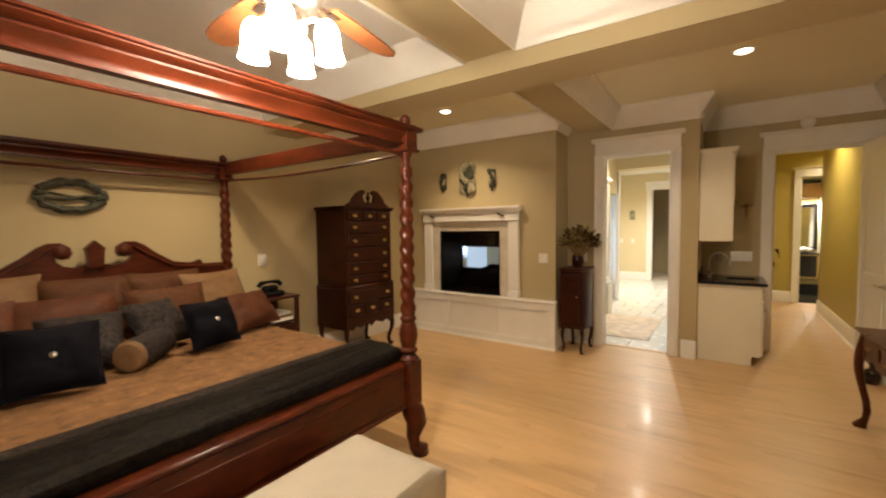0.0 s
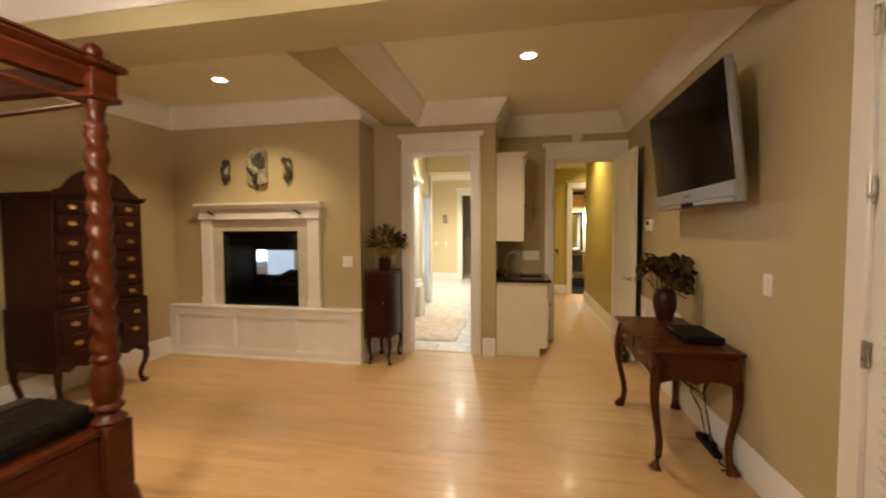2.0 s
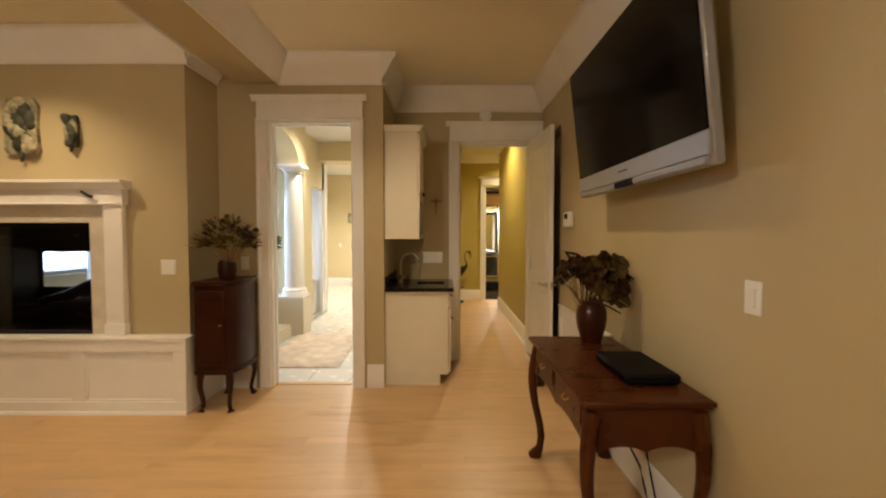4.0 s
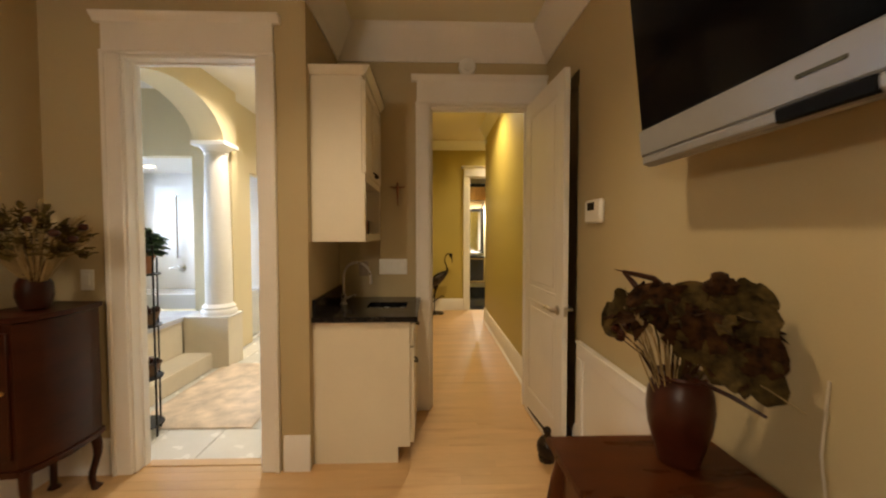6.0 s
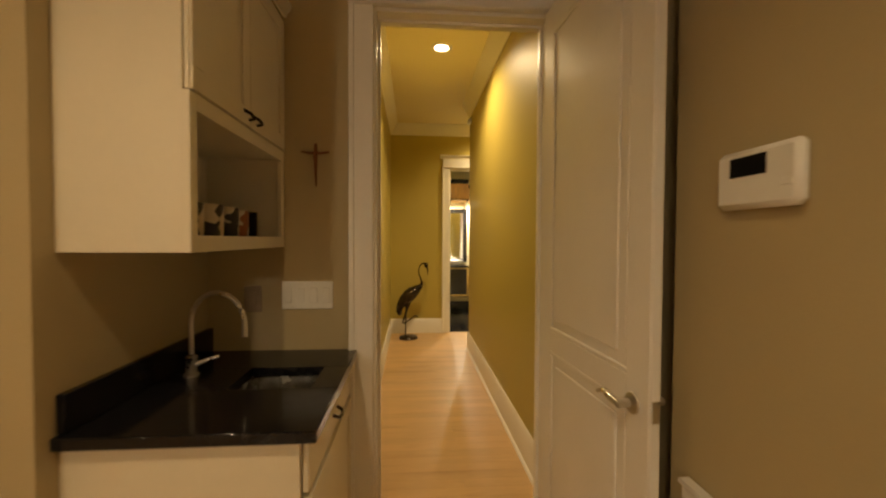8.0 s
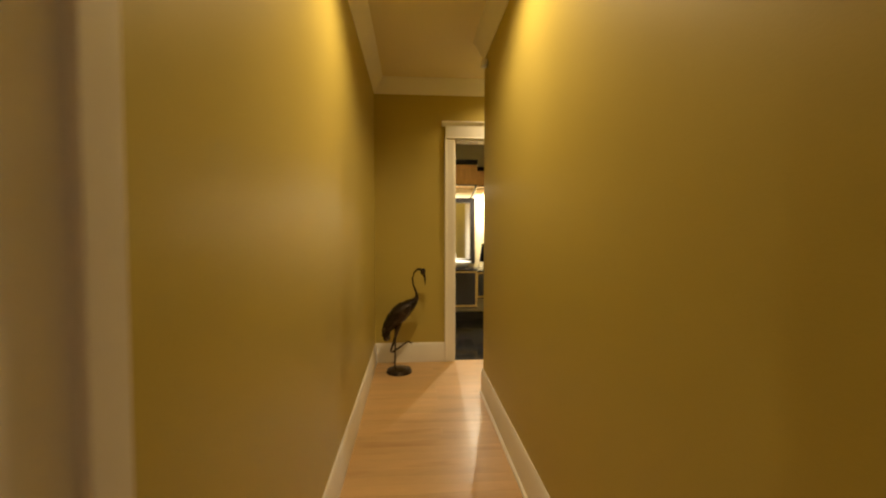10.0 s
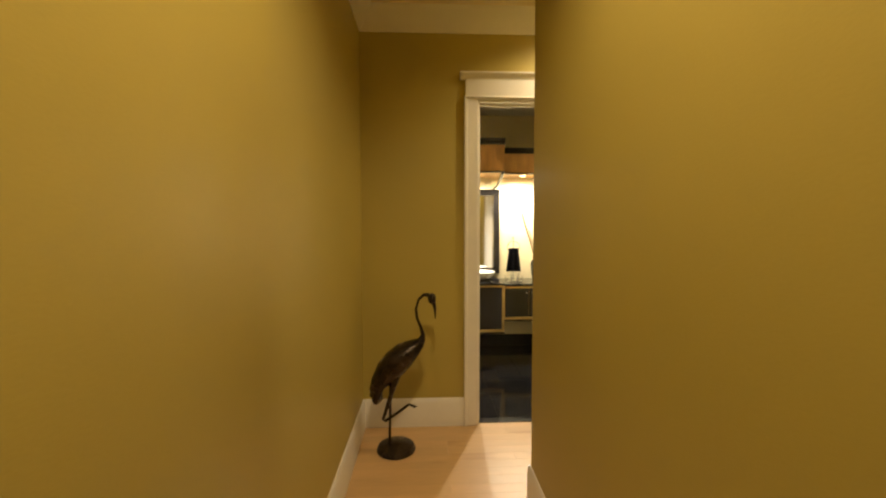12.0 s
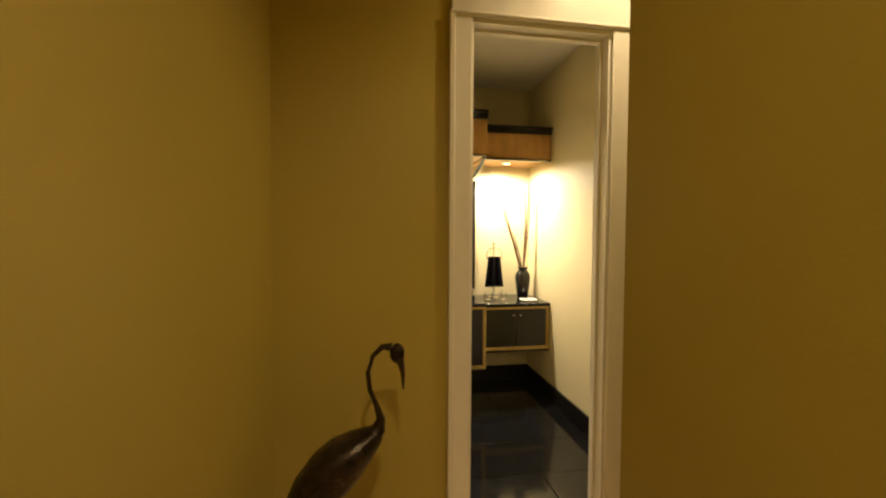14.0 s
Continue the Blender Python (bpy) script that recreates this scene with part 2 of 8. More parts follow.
brocade(SPREAD, (0.175, 0.092, 0.042), 0.085, 0.7)
brocade(OCHRE, (0.075, 0.022, 0.010), 0.06, 0.8)
brocade(RUST, (0.06, 0.018, 0.010), 0.07, 0.6)
brocade(GREYCLOTH, (0.055, 0.040, 0.031), 0.04, 0.6)
brocade(BAND, (0.050, 0.037, 0.030), 0.03, 0.7)
brocade(RUNNER, (0.014, 0.010, 0.006), 0.06, 0.7)
def patched(name, ground, patch, size, edge):
    """Glazed pottery with large irregular patches."""
    m = mat(name, ground, 0.3, var=0.08, scale=12, fine=80, bump=0.02, per_object=0.02)
    n, l = m.node_tree.nodes, m.node_tree.links
    p, tc, t = n["Principled BSDF"], n.new("ShaderNodeTexCoord"), n.new("ShaderNodeTexNoise")
    t.inputs["Scale"].default_value, t.inputs["Detail"].default_value = size, 1.0
    l.new(tc.outputs["Object"], t.inputs["Vector"])
    r = n.new("ShaderNodeMapRange")
    r.inputs["From Min"].default_value, r.inputs["From Max"].default_value = edge, edge + 0.012
    l.new(t.outputs["Fac"], r.inputs["Value"])
    mix = n.new("ShaderNodeMix")
    mix.data_type = "RGBA"
    l.new(r.outputs["Result"], mix.inputs[0])
    l.new(p.inputs["Base Color"].links[0].from_socket, mix.inputs[6])
    mix.inputs[7].default_value = (*patch, 1)
    l.new(mix.outputs[2], p.inputs["Base Color"])
    return m


MUG = patched("cow_patch_glaze", (0.62, 0.52, 0.36), (0.018, 0.010, 0.007), 13, 0.53)
MUGDARK = patched("dark_patch_glaze", (0.60, 0.52, 0.38), (0.012, 0.010, 0.010), 15, 0.46)
MUGRUST = patched("rust_patch_glaze", (0.60, 0.52, 0.38), (0.30, 0.09, 0.03), 15, 0.46)
GLASS = glass("clear_glass")
FIREGLASS = glass("fireplace_glass", (0.45, 0.47, 0.50))
MIRROR = mat("mirror_silver", (0.85, 0.86, 0.86), 0.02, 1.0, var=0.0, scale=1, fine=10, bump=0.0)
BULB = glow("warm_bulb", (1.0, 0.80, 0.52), 14.0)
SHADE = glow("frosted_shade", (1.0, 0.84, 0.62), 265.0)
DUSKGLOW = glow("shaded_backdrop", (0.50, 0.66, 1.0), 0.35)
DAYGLOW = glow("daylight_backdrop", (0.58, 0.78, 1.0), 1.2)


# ---- mesh building ----
class M:
    def __init__(self):
        self.v, self.f = [], []

    def add(self, verts, faces, m=None):
        k = len(self.v)
        self.v += [tuple(m @ Vector(p)) for p in verts] if m else [tuple(p) for p in verts]
        self.f += [tuple(i + k for i in f) for f in faces]
        return self

    def box(self, x0, x1, y0, y1, z0, z1, c=0.0, m=None):
        x0, x1, y0, y1, z0, z1 = min(x0, x1), max(x0, x1), min(y0, y1), max(y0, y1), min(z0, z1), max(z0, z1)
        c = min(c, (x1 - x0) * 0.45, (y1 - y0) * 0.45, (z1 - z0) * 0.45)
        if c <= 0:
            v = [(x, y, z) for x in (x0, x1) for y in (y0, y1) for z in (z0, z1)]
            return self.add(v, [(0, 1, 3, 2), (4, 6, 7, 5), (0, 4, 5, 1), (2, 3, 7, 6), (0, 2, 6, 4), (1, 5, 7, 3)], m)
        v, ids = [], {}
        for i, x in enumerate((x0, x1)):
            for j, y in enumerate((y0, y1)):
                for k, z in enumerate((z0, z1)):
                    sx, sy, sz = (c, -c)[i], (c, -c)[j], (c, -c)[k]
                    for a, p in enumerate(((x, y + sy, z + sz), (x + sx, y, z + sz), (x + sx, y + sy, z))):
                        ids[i, j, k, a] = len(v)
                        v.append(p)
        I = lambda i, j, k, a: ids[i, j, k, a]
        f = []
        for s in (0, 1):
            q = [I(s, 0, 0, 0), I(s, 0, 1, 0), I(s, 1, 1, 0), I(s, 1, 0, 0)]
            f.append(q if s == 0 else q[::-1])
            q = [I(0, s, 0, 1), I(1, s, 0, 1), I(1, s, 1, 1), I(0, s, 1, 1)]
            f.append(q if s == 0 else q[::-1])
            q = [I(0, 0, s, 2), I(0, 1, s, 2), I(1, 1, s, 2), I(1, 0, s, 2)]
            f.append(q if s == 0 else q[::-1])
        for i in (0, 1):
            for j in (0, 1):
                q = [I(i, j, 0, 0), I(i, j, 0, 1), I(i, j, 1, 1), I(i, j, 1, 0)]
                f.append(q if i == j else q[::-1])
                q = [I(i, 0, j, 0), I(i, 1, j, 0), I(i, 1, j, 2), I(i, 0, j, 2)]
                f.append(q if i == j else q[::-1])
                q = [I(0, i, j, 1), I(1, i, j, 1), I(1, i, j, 2), I(0, i, j, 2)]
                f.append(q[::-1] if i == j else q)
                for k in (0, 1):
                    q = [I(i, j, k, 0), I(i, j, k, 1), I(i, j, k, 2)]
                    f.append(q[::-1] if (i + j + k) % 2 == 0 else q)
        return self.add(v, f, m)

    def lathe(self, profile, at=(0, 0, 0), seg=20, m=None, twist=None):
        v, f = [], []
        for r, z in profile:
            for k in range(seg):
                a = 2 * PI * k / seg
                rr = r * (1 + twist(a, z) if twist else 1)
                v.append((at[0] + rr * math.cos(a), at[1] + rr * math.sin(a), at[2] + z))
        for i in range(len(profile) - 1):
            for k in range(seg):
                j = (k + 1) % seg
                f.append((i * seg + k, i * seg + j, (i + 1) * seg + j, (i + 1) * seg + k))
        f.append(tuple(range(seg))[::-1])
        f.append(tuple(range((len(profile) - 1) * seg, len(profile) * seg)))
        return self.add(v, f, m)

    def tube(self, pts, r, seg=8, m=None, flat=1.0):
        pts = [Vector(p) for p in pts]
        rs = r if isinstance(r, (list, tuple)) else [r] * len(pts)
        v, f = [], []
        for i, p in enumerate(pts):
            d = (pts[min(i + 1, len(pts) - 1)] - pts[max(i - 1, 0)]).normalized()
            up = Vector((0, 0, 1)) if abs(d.z) < 0.9 else Vector((0, 1, 0))
            a = d.cross(up).normalized()
            b = d.cross(a)
            for k in range(seg):
                t = 2 * PI * k / seg
                v.append(p + (a * math.cos(t) + b * math.sin(t) * flat) * rs[i])
        for i in range(len(pts) - 1):
            for k in range(seg):
                j = (k + 1) % seg
                f.append((i * seg + k, i * seg + j, (i + 1) * seg + j, (i + 1) * seg + k))
        f.append(tuple(range(seg))[::-1])
        f.append(tuple(range((len(pts) - 1) * seg, len(pts) * seg)))
        return self.add(v, f, m)

    def prism(self, outline, depth, m=None):
        """A flat outline in x, y, thick along z."""
        n = len(outline)
        v = [(x, y, 0) for x, y in outline] + [(x, y, depth) for x, y in outline]
        f = [tuple(range(n))[::-1], tuple(range(n, 2 * n))] + [(i, (i + 1) % n, n + (i + 1) % n, n + i) for i in range(n)]
        return self.add(v, f, m)

    def sweep(self, profile, a, b, out):
        """A moulding: profile of (reach along out, height) pairs carried from a to b."""
        a, b, out = Vector(a), Vector(b), Vector(out)
        n = len(profile)
        v = [p + out * d + Vector((0, 0, h)) for p in (a, b) for d, h in profile]
        f = [(i, (i + 1) % n, n + (i + 1) % n, n + i) for i in range(n)] + [tuple(range(n))[::-1], tuple(range(n, 2 * n))]
        return self.add(v, f)

    def blob(self, at, r, squash=(1, 1, 1), seg=8, rings=6, rough=0.0, seed=0):
        rnd = random.Random(seed)
        v, f = [(at[0], at[1], at[2] - r * squash[2])], []
        for i in range(1, rings):
            t = PI * i / rings
            for k in range(seg):
                a = 2 * PI * k / seg
                q = r * (1 + rough * (rnd.random() - 0.5))
                v.append((at[0] + q * squash[0] * math.sin(t) * math.cos(a), at[1] + q * squash[1] * math.sin(t) * math.sin(a), at[2] - q * squash[2] * math.cos(t)))
        v.append((at[0], at[1], at[2] + r * squash[2]))
        for k in range(seg):
            j = (k + 1) % seg
            f.append((0, 1 + j, 1 + k))
            for i in range(rings - 2):
                f.append((1 + i * seg + k, 1 + i * seg + j, 1 + (i + 1) * seg + j, 1 + (i + 1) * seg + k))
            f.append((len(v) - 1, 1 + (rings - 2) * seg + k, 1 + (rings - 2) * seg + j))
        return self.add(v, f)

    def mesh(self, name, material, origin=(0, 0, 0), smooth=True):
        me = bpy.data.meshes.new(name)
        o = Vector(origin)
        me.from_pydata([tuple(Vector(p) - o) for p in self.v], [], self.f)
        me.materials.append(material)
        b = bmesh.new()
        b.from_mesh(me)
        bmesh.ops.recalc_face_normals(b, faces=b.faces)
        b.to_mesh(me)
        b.free()
        if smooth:
            me.polygons.foreach_set("use_smooth", [True] * len(me.polygons))
            me.set_sharp_from_angle(angle=radians(38))
        return me


BASE = {}


def thing(name, at, label, category, group="", kind=""):
    ob = new(name)
    ob.location = at
    ob.empty_display_size = 0.05
    BASE[ob] = Vector(at)
    return tagged(ob, label, category, group, kind)


def part(name, m, material, parent, label="", smooth=True):
    o = BASE[parent]
    ob = new(name, m.mesh(name, material, o, smooth))
    ob.parent = parent
    BASE[ob] = o
    if label:
        tagged(ob, label)
    return ob


def solo(name, m, material, at, label, category, group="", kind="", smooth=True):
    ob = new(name, m.mesh(name, material, at, smooth))
    ob.location = at
    BASE[ob] = Vector(at)
    return tagged(ob, label, category, group, kind)


def setting(name, m, material, label, category, smooth=True):
    ob = new(name, m.mesh(name, material, (0, 0, 0), smooth))
    BASE[ob] = Vector((0, 0, 0))
    return tagged(ob, label, category, kind="structure")


# ---- the large structure ----
CEIL_Z, BEAM_Z, MAIN_Z = 3.0, 2.77, 2.63

floor_base = setting("floor", M().box(-4.2, 3.3, -2.2, 10.66, -0.12, -0.012), GROUT, "pale maple strip floor running through bedroom and hall", "floor")
bath_floor = setting("floor_bathroom", M().box(-4.2, -0.2, 5.66, 13.0, -0.12, -0.010), GROUT, "white square tile floor with grey joints", "floor")
powder_floor = setting("floor_powder_room", M().box(0.5, 2.55, 10.67, 12.8, -0.12, -0.010), BLACKTRIM, "glossy black tile floor", "floor")

# bedroom
setting("wall_west", M().box(-4.22, -4.1, -2.2, 5.2, 0, 3.1), TAN, "plain tan painted bedroom wall behind the bed", "wall")
setting("wall_south", M().box(-4.1, 1.62, -2.22, -2.1, 0, 3.1), TAN, "plain tan painted bedroom wall", "wall")
setting("wall_east", M().box(1.5, 1.64, -2.2, 1.68, 0, 3.1).box(1.5, 1.64, 1.68, 2.58, 2.44, 3.1).box(1.5, 1.64, 2.58, 5.64, 0, 3.1).box(1.5, 1.64, 5.64, 6.36, 2.43, 3.1).box(1.60, 1.72, 5.64, 6.36, 0, 2.43), TAN, "tan painted wall with television, patio door and a shallow recess", "wall")
FB = (-3.41, -2.40, 0.60, 1.505)
def wall_with_opening(x0, x1, z0, z1, y0, y1, hole, along_y=False):
    """One closed slab along x (or along y) with a rectangular opening through it."""
    a, b, c, d = hole
    ring = [(x0, z0), (x1, z0), (x1, z1), (x0, z1)], [(a, c), (b, c), (b, d), (a, d)]
    v = [(y, x, z) if along_y else (x, y, z) for y in (y0, y1) for r in ring for x, z in r]
    f = []
    for k in range(4):
        n = (k + 1) % 4
        f += [(k, n, 4 + n, 4 + k), (8 + k, 12 + k, 12 + n, 8 + n), (k, 8 + k, 8 + n, n), (4 + k, 4 + n, 12 + n, 12 + k)]
    return M().add(v, f)


setting("wall_fireplace", wall_with_opening(-4.1, -1.63, 0, 3.1, 5.08, 5.2, FB), TAN, "tan painted chimney breast", "wall")
setting("wall_fireplace_side", M().box(-1.75, -1.63, 5.2, 5.66, 0, 3.1), TAN, "tan painted side of the chimney breast", "wall")
D1 = (-1.178, -0.408, 2.437)
setting("wall_north", M().box(-1.75, D1[0], 5.54, 5.67, 0, 3.1).box(D1[1], -0.135, 5.54, 5.67, 0, 3.1).box(D1[0], D1[1], 5.54, 5.67, D1[2], 3.1), TAN, "tan painted wall with the bathroom doorway", "wall")
setting("wall_alcove", M().box(-0.255, -0.135, 5.67, 6.36, 0, 3.1), TAN, "tan painted side wall of the bar alcove", "wall")
D2 = (0.572, 1.375, 2.425)
setting("wall_hall_entry", M().box(-0.255, D2[0], 6.36, 6.49, 0, 3.1).box(D2[1], 1.72, 6.36, 6.49, 0, 3.1).box(D2[0], D2[1], 6.36, 6.49, D2[2], 3.1), TAN, "tan painted wall with the hall doorway", "wall")

# hall, mustard
setting("wall_hall_west", M().box(0.31, 0.43, 6.494, 10.58, 0, 3.2), MUSTARD, "mustard painted hall wall", "wall")
setting("wall_hall_east", M().box(1.47, 1.60, 6.494, 9.66, 0, 3.2).box(1.60, 3.3, 9.54, 9.66, 0, 3.2), MUSTARD, "mustard painted hall wall ending at a corner", "wall")
setting("wall_hall_turn", M().box(3.18, 3.3, 9.66, 10.7, 0, 3.2), MUSTARD, "mustard painted end wall of the side passage", "wall")
D3 = (1.29, 1.992, 2.455)
setting("wall_hall_north", M().box(0.31, D3[0], 10.58, 10.70, 0, 3.2).box(D3[1], 3.3, 10.58, 10.70, 0, 3.2).box(D3[0], D3[1], 10.58, 10.70, D3[2], 3.2), MUSTARD, "mustard painted hall end wall with the powder room doorway", "wall")

# powder room
setting("wall_powder", M().box(2.42, 2.54, 10.704, 12.9, 0, 3.1).box(0.6, 2.42, 12.72, 12.84, 0, 3.1).box(0.55, 0.67, 10.704, 12.72, 0, 3.1), POWDER_PAINT, "pale straw painted powder room walls", "wall")
setting("ceiling_powder", M().box(0.55, 2.54, 10.70, 12.9, 2.93, 3.05), CEIL_WHITE, "plain white powder room ceiling", "ceiling")

# bathroom shell
BW, BN, BE = -4.1, 12.9, -0.27
setting("wall_bath_east", M().box(BE, BE + 0.12, 6.49, 9.2, 0, 3.1).box(BE, BE + 0.12, 9.95, BN, 0, 3.1).box(BE, BE + 0.12, 9.2, 9.95, 2.1, 3.1), BATH_PAINT, "cream bathroom wall with a doorway", "wall")
setting("wall_bath_north", M().box(BW, -1.62, BN, BN + 0.12, 0, 3.1).box(-0.80, -0.15, BN, BN + 0.12, 0, 3.1).box(-1.62, -0.80, BN, BN + 0.12, 2.55, 3.1), BATH_PAINT, "cream bathroom end wall with a doorway", "wall")
setting("wall_dressing_room", M().box(-2.3, -0.2, 15.0, 15.12, 0, 3.1).box(-2.42, -2.3, BN + 0.12, 15.12, 0, 3.1).box(-0.2, -0.08, BN + 0.12, 15.12, 0, 3.1), TAN, "dim wall seen through the far bathroom doorway", "wall")
setting("ceiling_dressing_room", M().box(-2.42, -0.08, BN + 0.12, 15.12, 3.1, 3.2), CEIL_WHITE, "dim ceiling past the far doorway", "ceiling")
setting("floor_dressing_room", M().box(-2.42, -0.08, 13.0, 15.12, -0.12, 0.0), RUG, "beige carpet past the far doorway", "floor")
setting("wall_bath_closet", M().box(0.2, 0.3, 9.0, 10.3, 0, 3.1).box(-0.15, 0.2, 10.2, 10.3, 0, 3.1).box(-0.15, 0.2, 9.0, 9.1, 0, 3.1), TAN, "dim closet wall seen through the bathroom doorway", "wall")
WA = (5.95, 7.15, 0.95, 2.05)
setting("wall_bath_west", wall_with_opening(5.2, BN, 0, 3.1, BW - 0.12, BW, WA, True), BATH_PAINT, "cream bathroom outer wall with a window", "wall")
# wall behind the tub with its recess, then the wall of the aisle
setting("wall_tub_back", wall_with_opening(BW, -1.62, 0, 3.1, 7.75, 7.87, (-3.45, -2.05, 0.55, 2.27)), BATH_PAINT, "cream wall with an opening into the shower", "wall")
WB = (7.95, 8.84, 1.21, 2.22)
setting("wall_shower", wall_with_opening(7.87, 9.2, 0, 3.1, -3.62, -3.50, WB, True), TUB, "white shower wall with a window", "wall")
setting("wall_shower_back", M().box(-3.50, -1.75, 9.08, 9.2, 0, 3.1), TUB, "plain white shower end wall", "wall")
setting("ceiling_shower", M().box(-3.50, -1.874, 7.87, 9.08, 2.27, 2.35), CEIL_WHITE, "white lowered shower ceiling", "ceiling")
setting("wall_bath_aisle", M().box(-1.87, -1.75, 7.87, 8.5, 0, 3.1).box(-1.87, -1.75, 8.5, 9.3, 2.2, 3.1).box(-2.87, -2.75, 9.2, BN, 0, 3.1), BATH_PAINT, "cream wall along the bathroom aisle", "wall")

# ceilings
setting("ceiling", M().box(-4.2, 1.64, -2.2, 2.69, CEIL_Z, 3.12), CEIL_WHITE, "white coffered bedroom ceiling", "ceiling")
setting("ceiling_bay", M().box(-4.2, 1.64, 2.69, 6.49, CEIL_Z, 3.12), CEIL, "cream painted ceiling bay", "ceiling")
setting("ceiling_hall", M().box(0.31, 3.3, 6.49, 10.70, 3.08, 3.2), CEIL_HALL, "cream painted hall ceiling", "ceiling")
setting("ceiling_bath", M().box(-4.2, 0.3, 5.67, 13.0, CEIL_Z + 0.004, 3.12), CEIL_WHITE, "white bathroom ceiling", "ceiling")
setting("ceiling_beam", M().box(-4.1, 1.5, 2.69, 3.11, MAIN_Z, CEIL_Z), TAN, "deep tan main ceiling beam", "beam")
setting("ceiling_beam", M().box(-1.465, -1.075, 3.11, 5.54, BEAM_Z, CEIL_Z), TAN, "tan ceiling beam running to the door wall", "beam")
setting("ceiling_beam", M().box(-1.465, -1.075, -2.1, 2.69, BEAM_Z, CEIL_Z), TAN, "tan coffer beam in the bedroom ceiling", "beam")
setting("ceiling_beam_bath", M().box(BW, BE, 8.9, 9.3, 2.68, CEIL_Z + 0.004), BATH_PAINT, "cream ceiling beam across the bathroom", "beam")

# mouldings
CROWN = [(d, h * 1.1) for d, h in [(0, 0), (0.012, 0), (0.02, 0.03), (0.035, 0.045), (0.055, 0.075), (0.088, 0.135), (0.112, 0.168), (0.128, 0.185), (0.135, 0.205), (0.135, 0.226), (0, 0.226)]]
BASEB = [(0, 0), (0.018, 0), (0.018, 0.17), (0.013, 0.185), (0.010, 0.205), (0.004, 0.215), (0, 0.215)]


def moulding(name, runs, profile, z, label, category="trim"):
    """Runs are (a, b, out) on the plan."""
    for (ax, ay), (bx, by), (ox, oy) in runs:
        setting(name, M().sweep(profile, (ax, ay, z), (bx, by, z), (ox, oy, 0)), WHITE, label, category)


CROWN_Z = CEIL_Z - 0.249
moulding("crown_moulding", [
    ((-4.1, 5.08), (-1.60, 5.08), (0, -1)), ((-1.63, 5.08), (-1.63, 5.54), (1, 0)),
    ((-1.075, 5.54), (-0.10, 5.54), (0, -1)), ((-0.135, 5.41), (-0.135, 6.36), (1, 0)), ((-0.135, 6.36), (1.5, 6.36), (0, -1)),
    ((1.5, 3.11), (1.5, 6.36), (-1, 0)), ((-4.1, 3.11), (-4.1, 5.08), (1, 0)),
    ((-1.075, 3.11), (-1.075, 5.54), (1, 0)), ((-1.465, 3.11), (-1.465, 5.08), (-1, 0)),
    ((-1.075, 3.11), (1.5, 3.11), (0, 1)), ((-4.1, 3.11), (-1.465, 3.11), (0, 1)),
    ((-4.1, 2.69), (-1.465, 2.69), (0, -1)), ((-1.075, 2.69), (1.5, 2.69), (0, -1)),
    ((-1.465, -2.1), (-1.465, 2.69), (-1, 0)), ((-1.075, -2.1), (-1.075, 2.69), (1, 0)),
    ((-4.1, -2.1), (-4.1, 2.69), (1, 0)), ((1.5, -2.1), (1.5, 2.69), (-1, 0))], CROWN, CROWN_Z, "white painted crown moulding under the ceiling")
HCROWN = [(d * 0.75, h * 0.68) for d, h in CROWN]
moulding("crown_moulding", [((0.43, 6.49), (0.43, 10.58), (1, 0)), ((1.47, 6.49), (1.47, 9.66), (-1, 0)), ((0.43, 10.58), (3.18, 10.58), (0, -1))], HCROWN, 3.08 - 0.155, "white painted hall crown moulding")
moulding("baseboard", [
    ((-4.1, -2.1), (-4.1, 4.96), (1, 0)), ((-1.63, 5.08), (-1.63, 5.54), (1, 0)), ((-1.63, 5.54), (-1.30, 5.54), (0, -1)),
    ((-0.29, 5.54), (-0.135, 5.54), (0, -1)), ((1.5, -2.1), (1.5, 1.54), (-1, 0)), ((1.5, 2.685), (1.5, 4.42), (-1, 0)), ((1.5, 5.56), (1.5, 5.64), (-1, 0)), ((-4.1, -2.1), (1.5, -2.1), (0, 1)),
    ((0.43, 6.49), (0.43, 10.58), (1, 0)), ((1.47, 6.49), (1.47, 9.675), (-1, 0)), ((1.455, 9.66), (3.18, 9.66), (0, 1)), ((0.43, 10.58), (1.203, 10.58), (0, -1)), ((2.09, 10.58), (3.18, 10.58), (0, -1)),
    ((-2.75, BN), (-1.75, BN), (0, -1)), ((-0.68, BN), (-0.27, BN), (0, -1)), ((-2.75, 9.2), (-2.75, BN), (1, 0)), ((-2.75, 9.2), (-1.88, 9.2), (0, 1)), ((BE, 6.49), (BE, 9.1), (-1, 0)), ((BE, 10.05), (BE, BN), (-1, 0)), ((-0.42, 5.67), (-0.27, 5.67), (0, 1))], BASEB, 0.0, "tall white painted baseboard", "baseboard")
BLACKB = M().box(2.398, 2.42, 10.704, 12.698, 0, 0.14, 0.004)
setting("baseboard", BLACKB, BLACKTRIM, "black lacquered baseboard in the powder room", "baseboard")
setting("baseboard", M().box(0.67, 2.42, 12.698, 12.72, 0, 0.14, 0.004), BLACKTRIM, "black lacquered baseboard in the powder room", "baseboard")
setting("quarter_round", M().sweep([(0.018, 0), (0.034, 0), (0.03, 0.012), (0.018, 0.018)], (1.47, 6.49, 0), (1.47, 9.66, 0), (-1, 0, 0)), WHITE, "thin white shoe moulding", "trim")


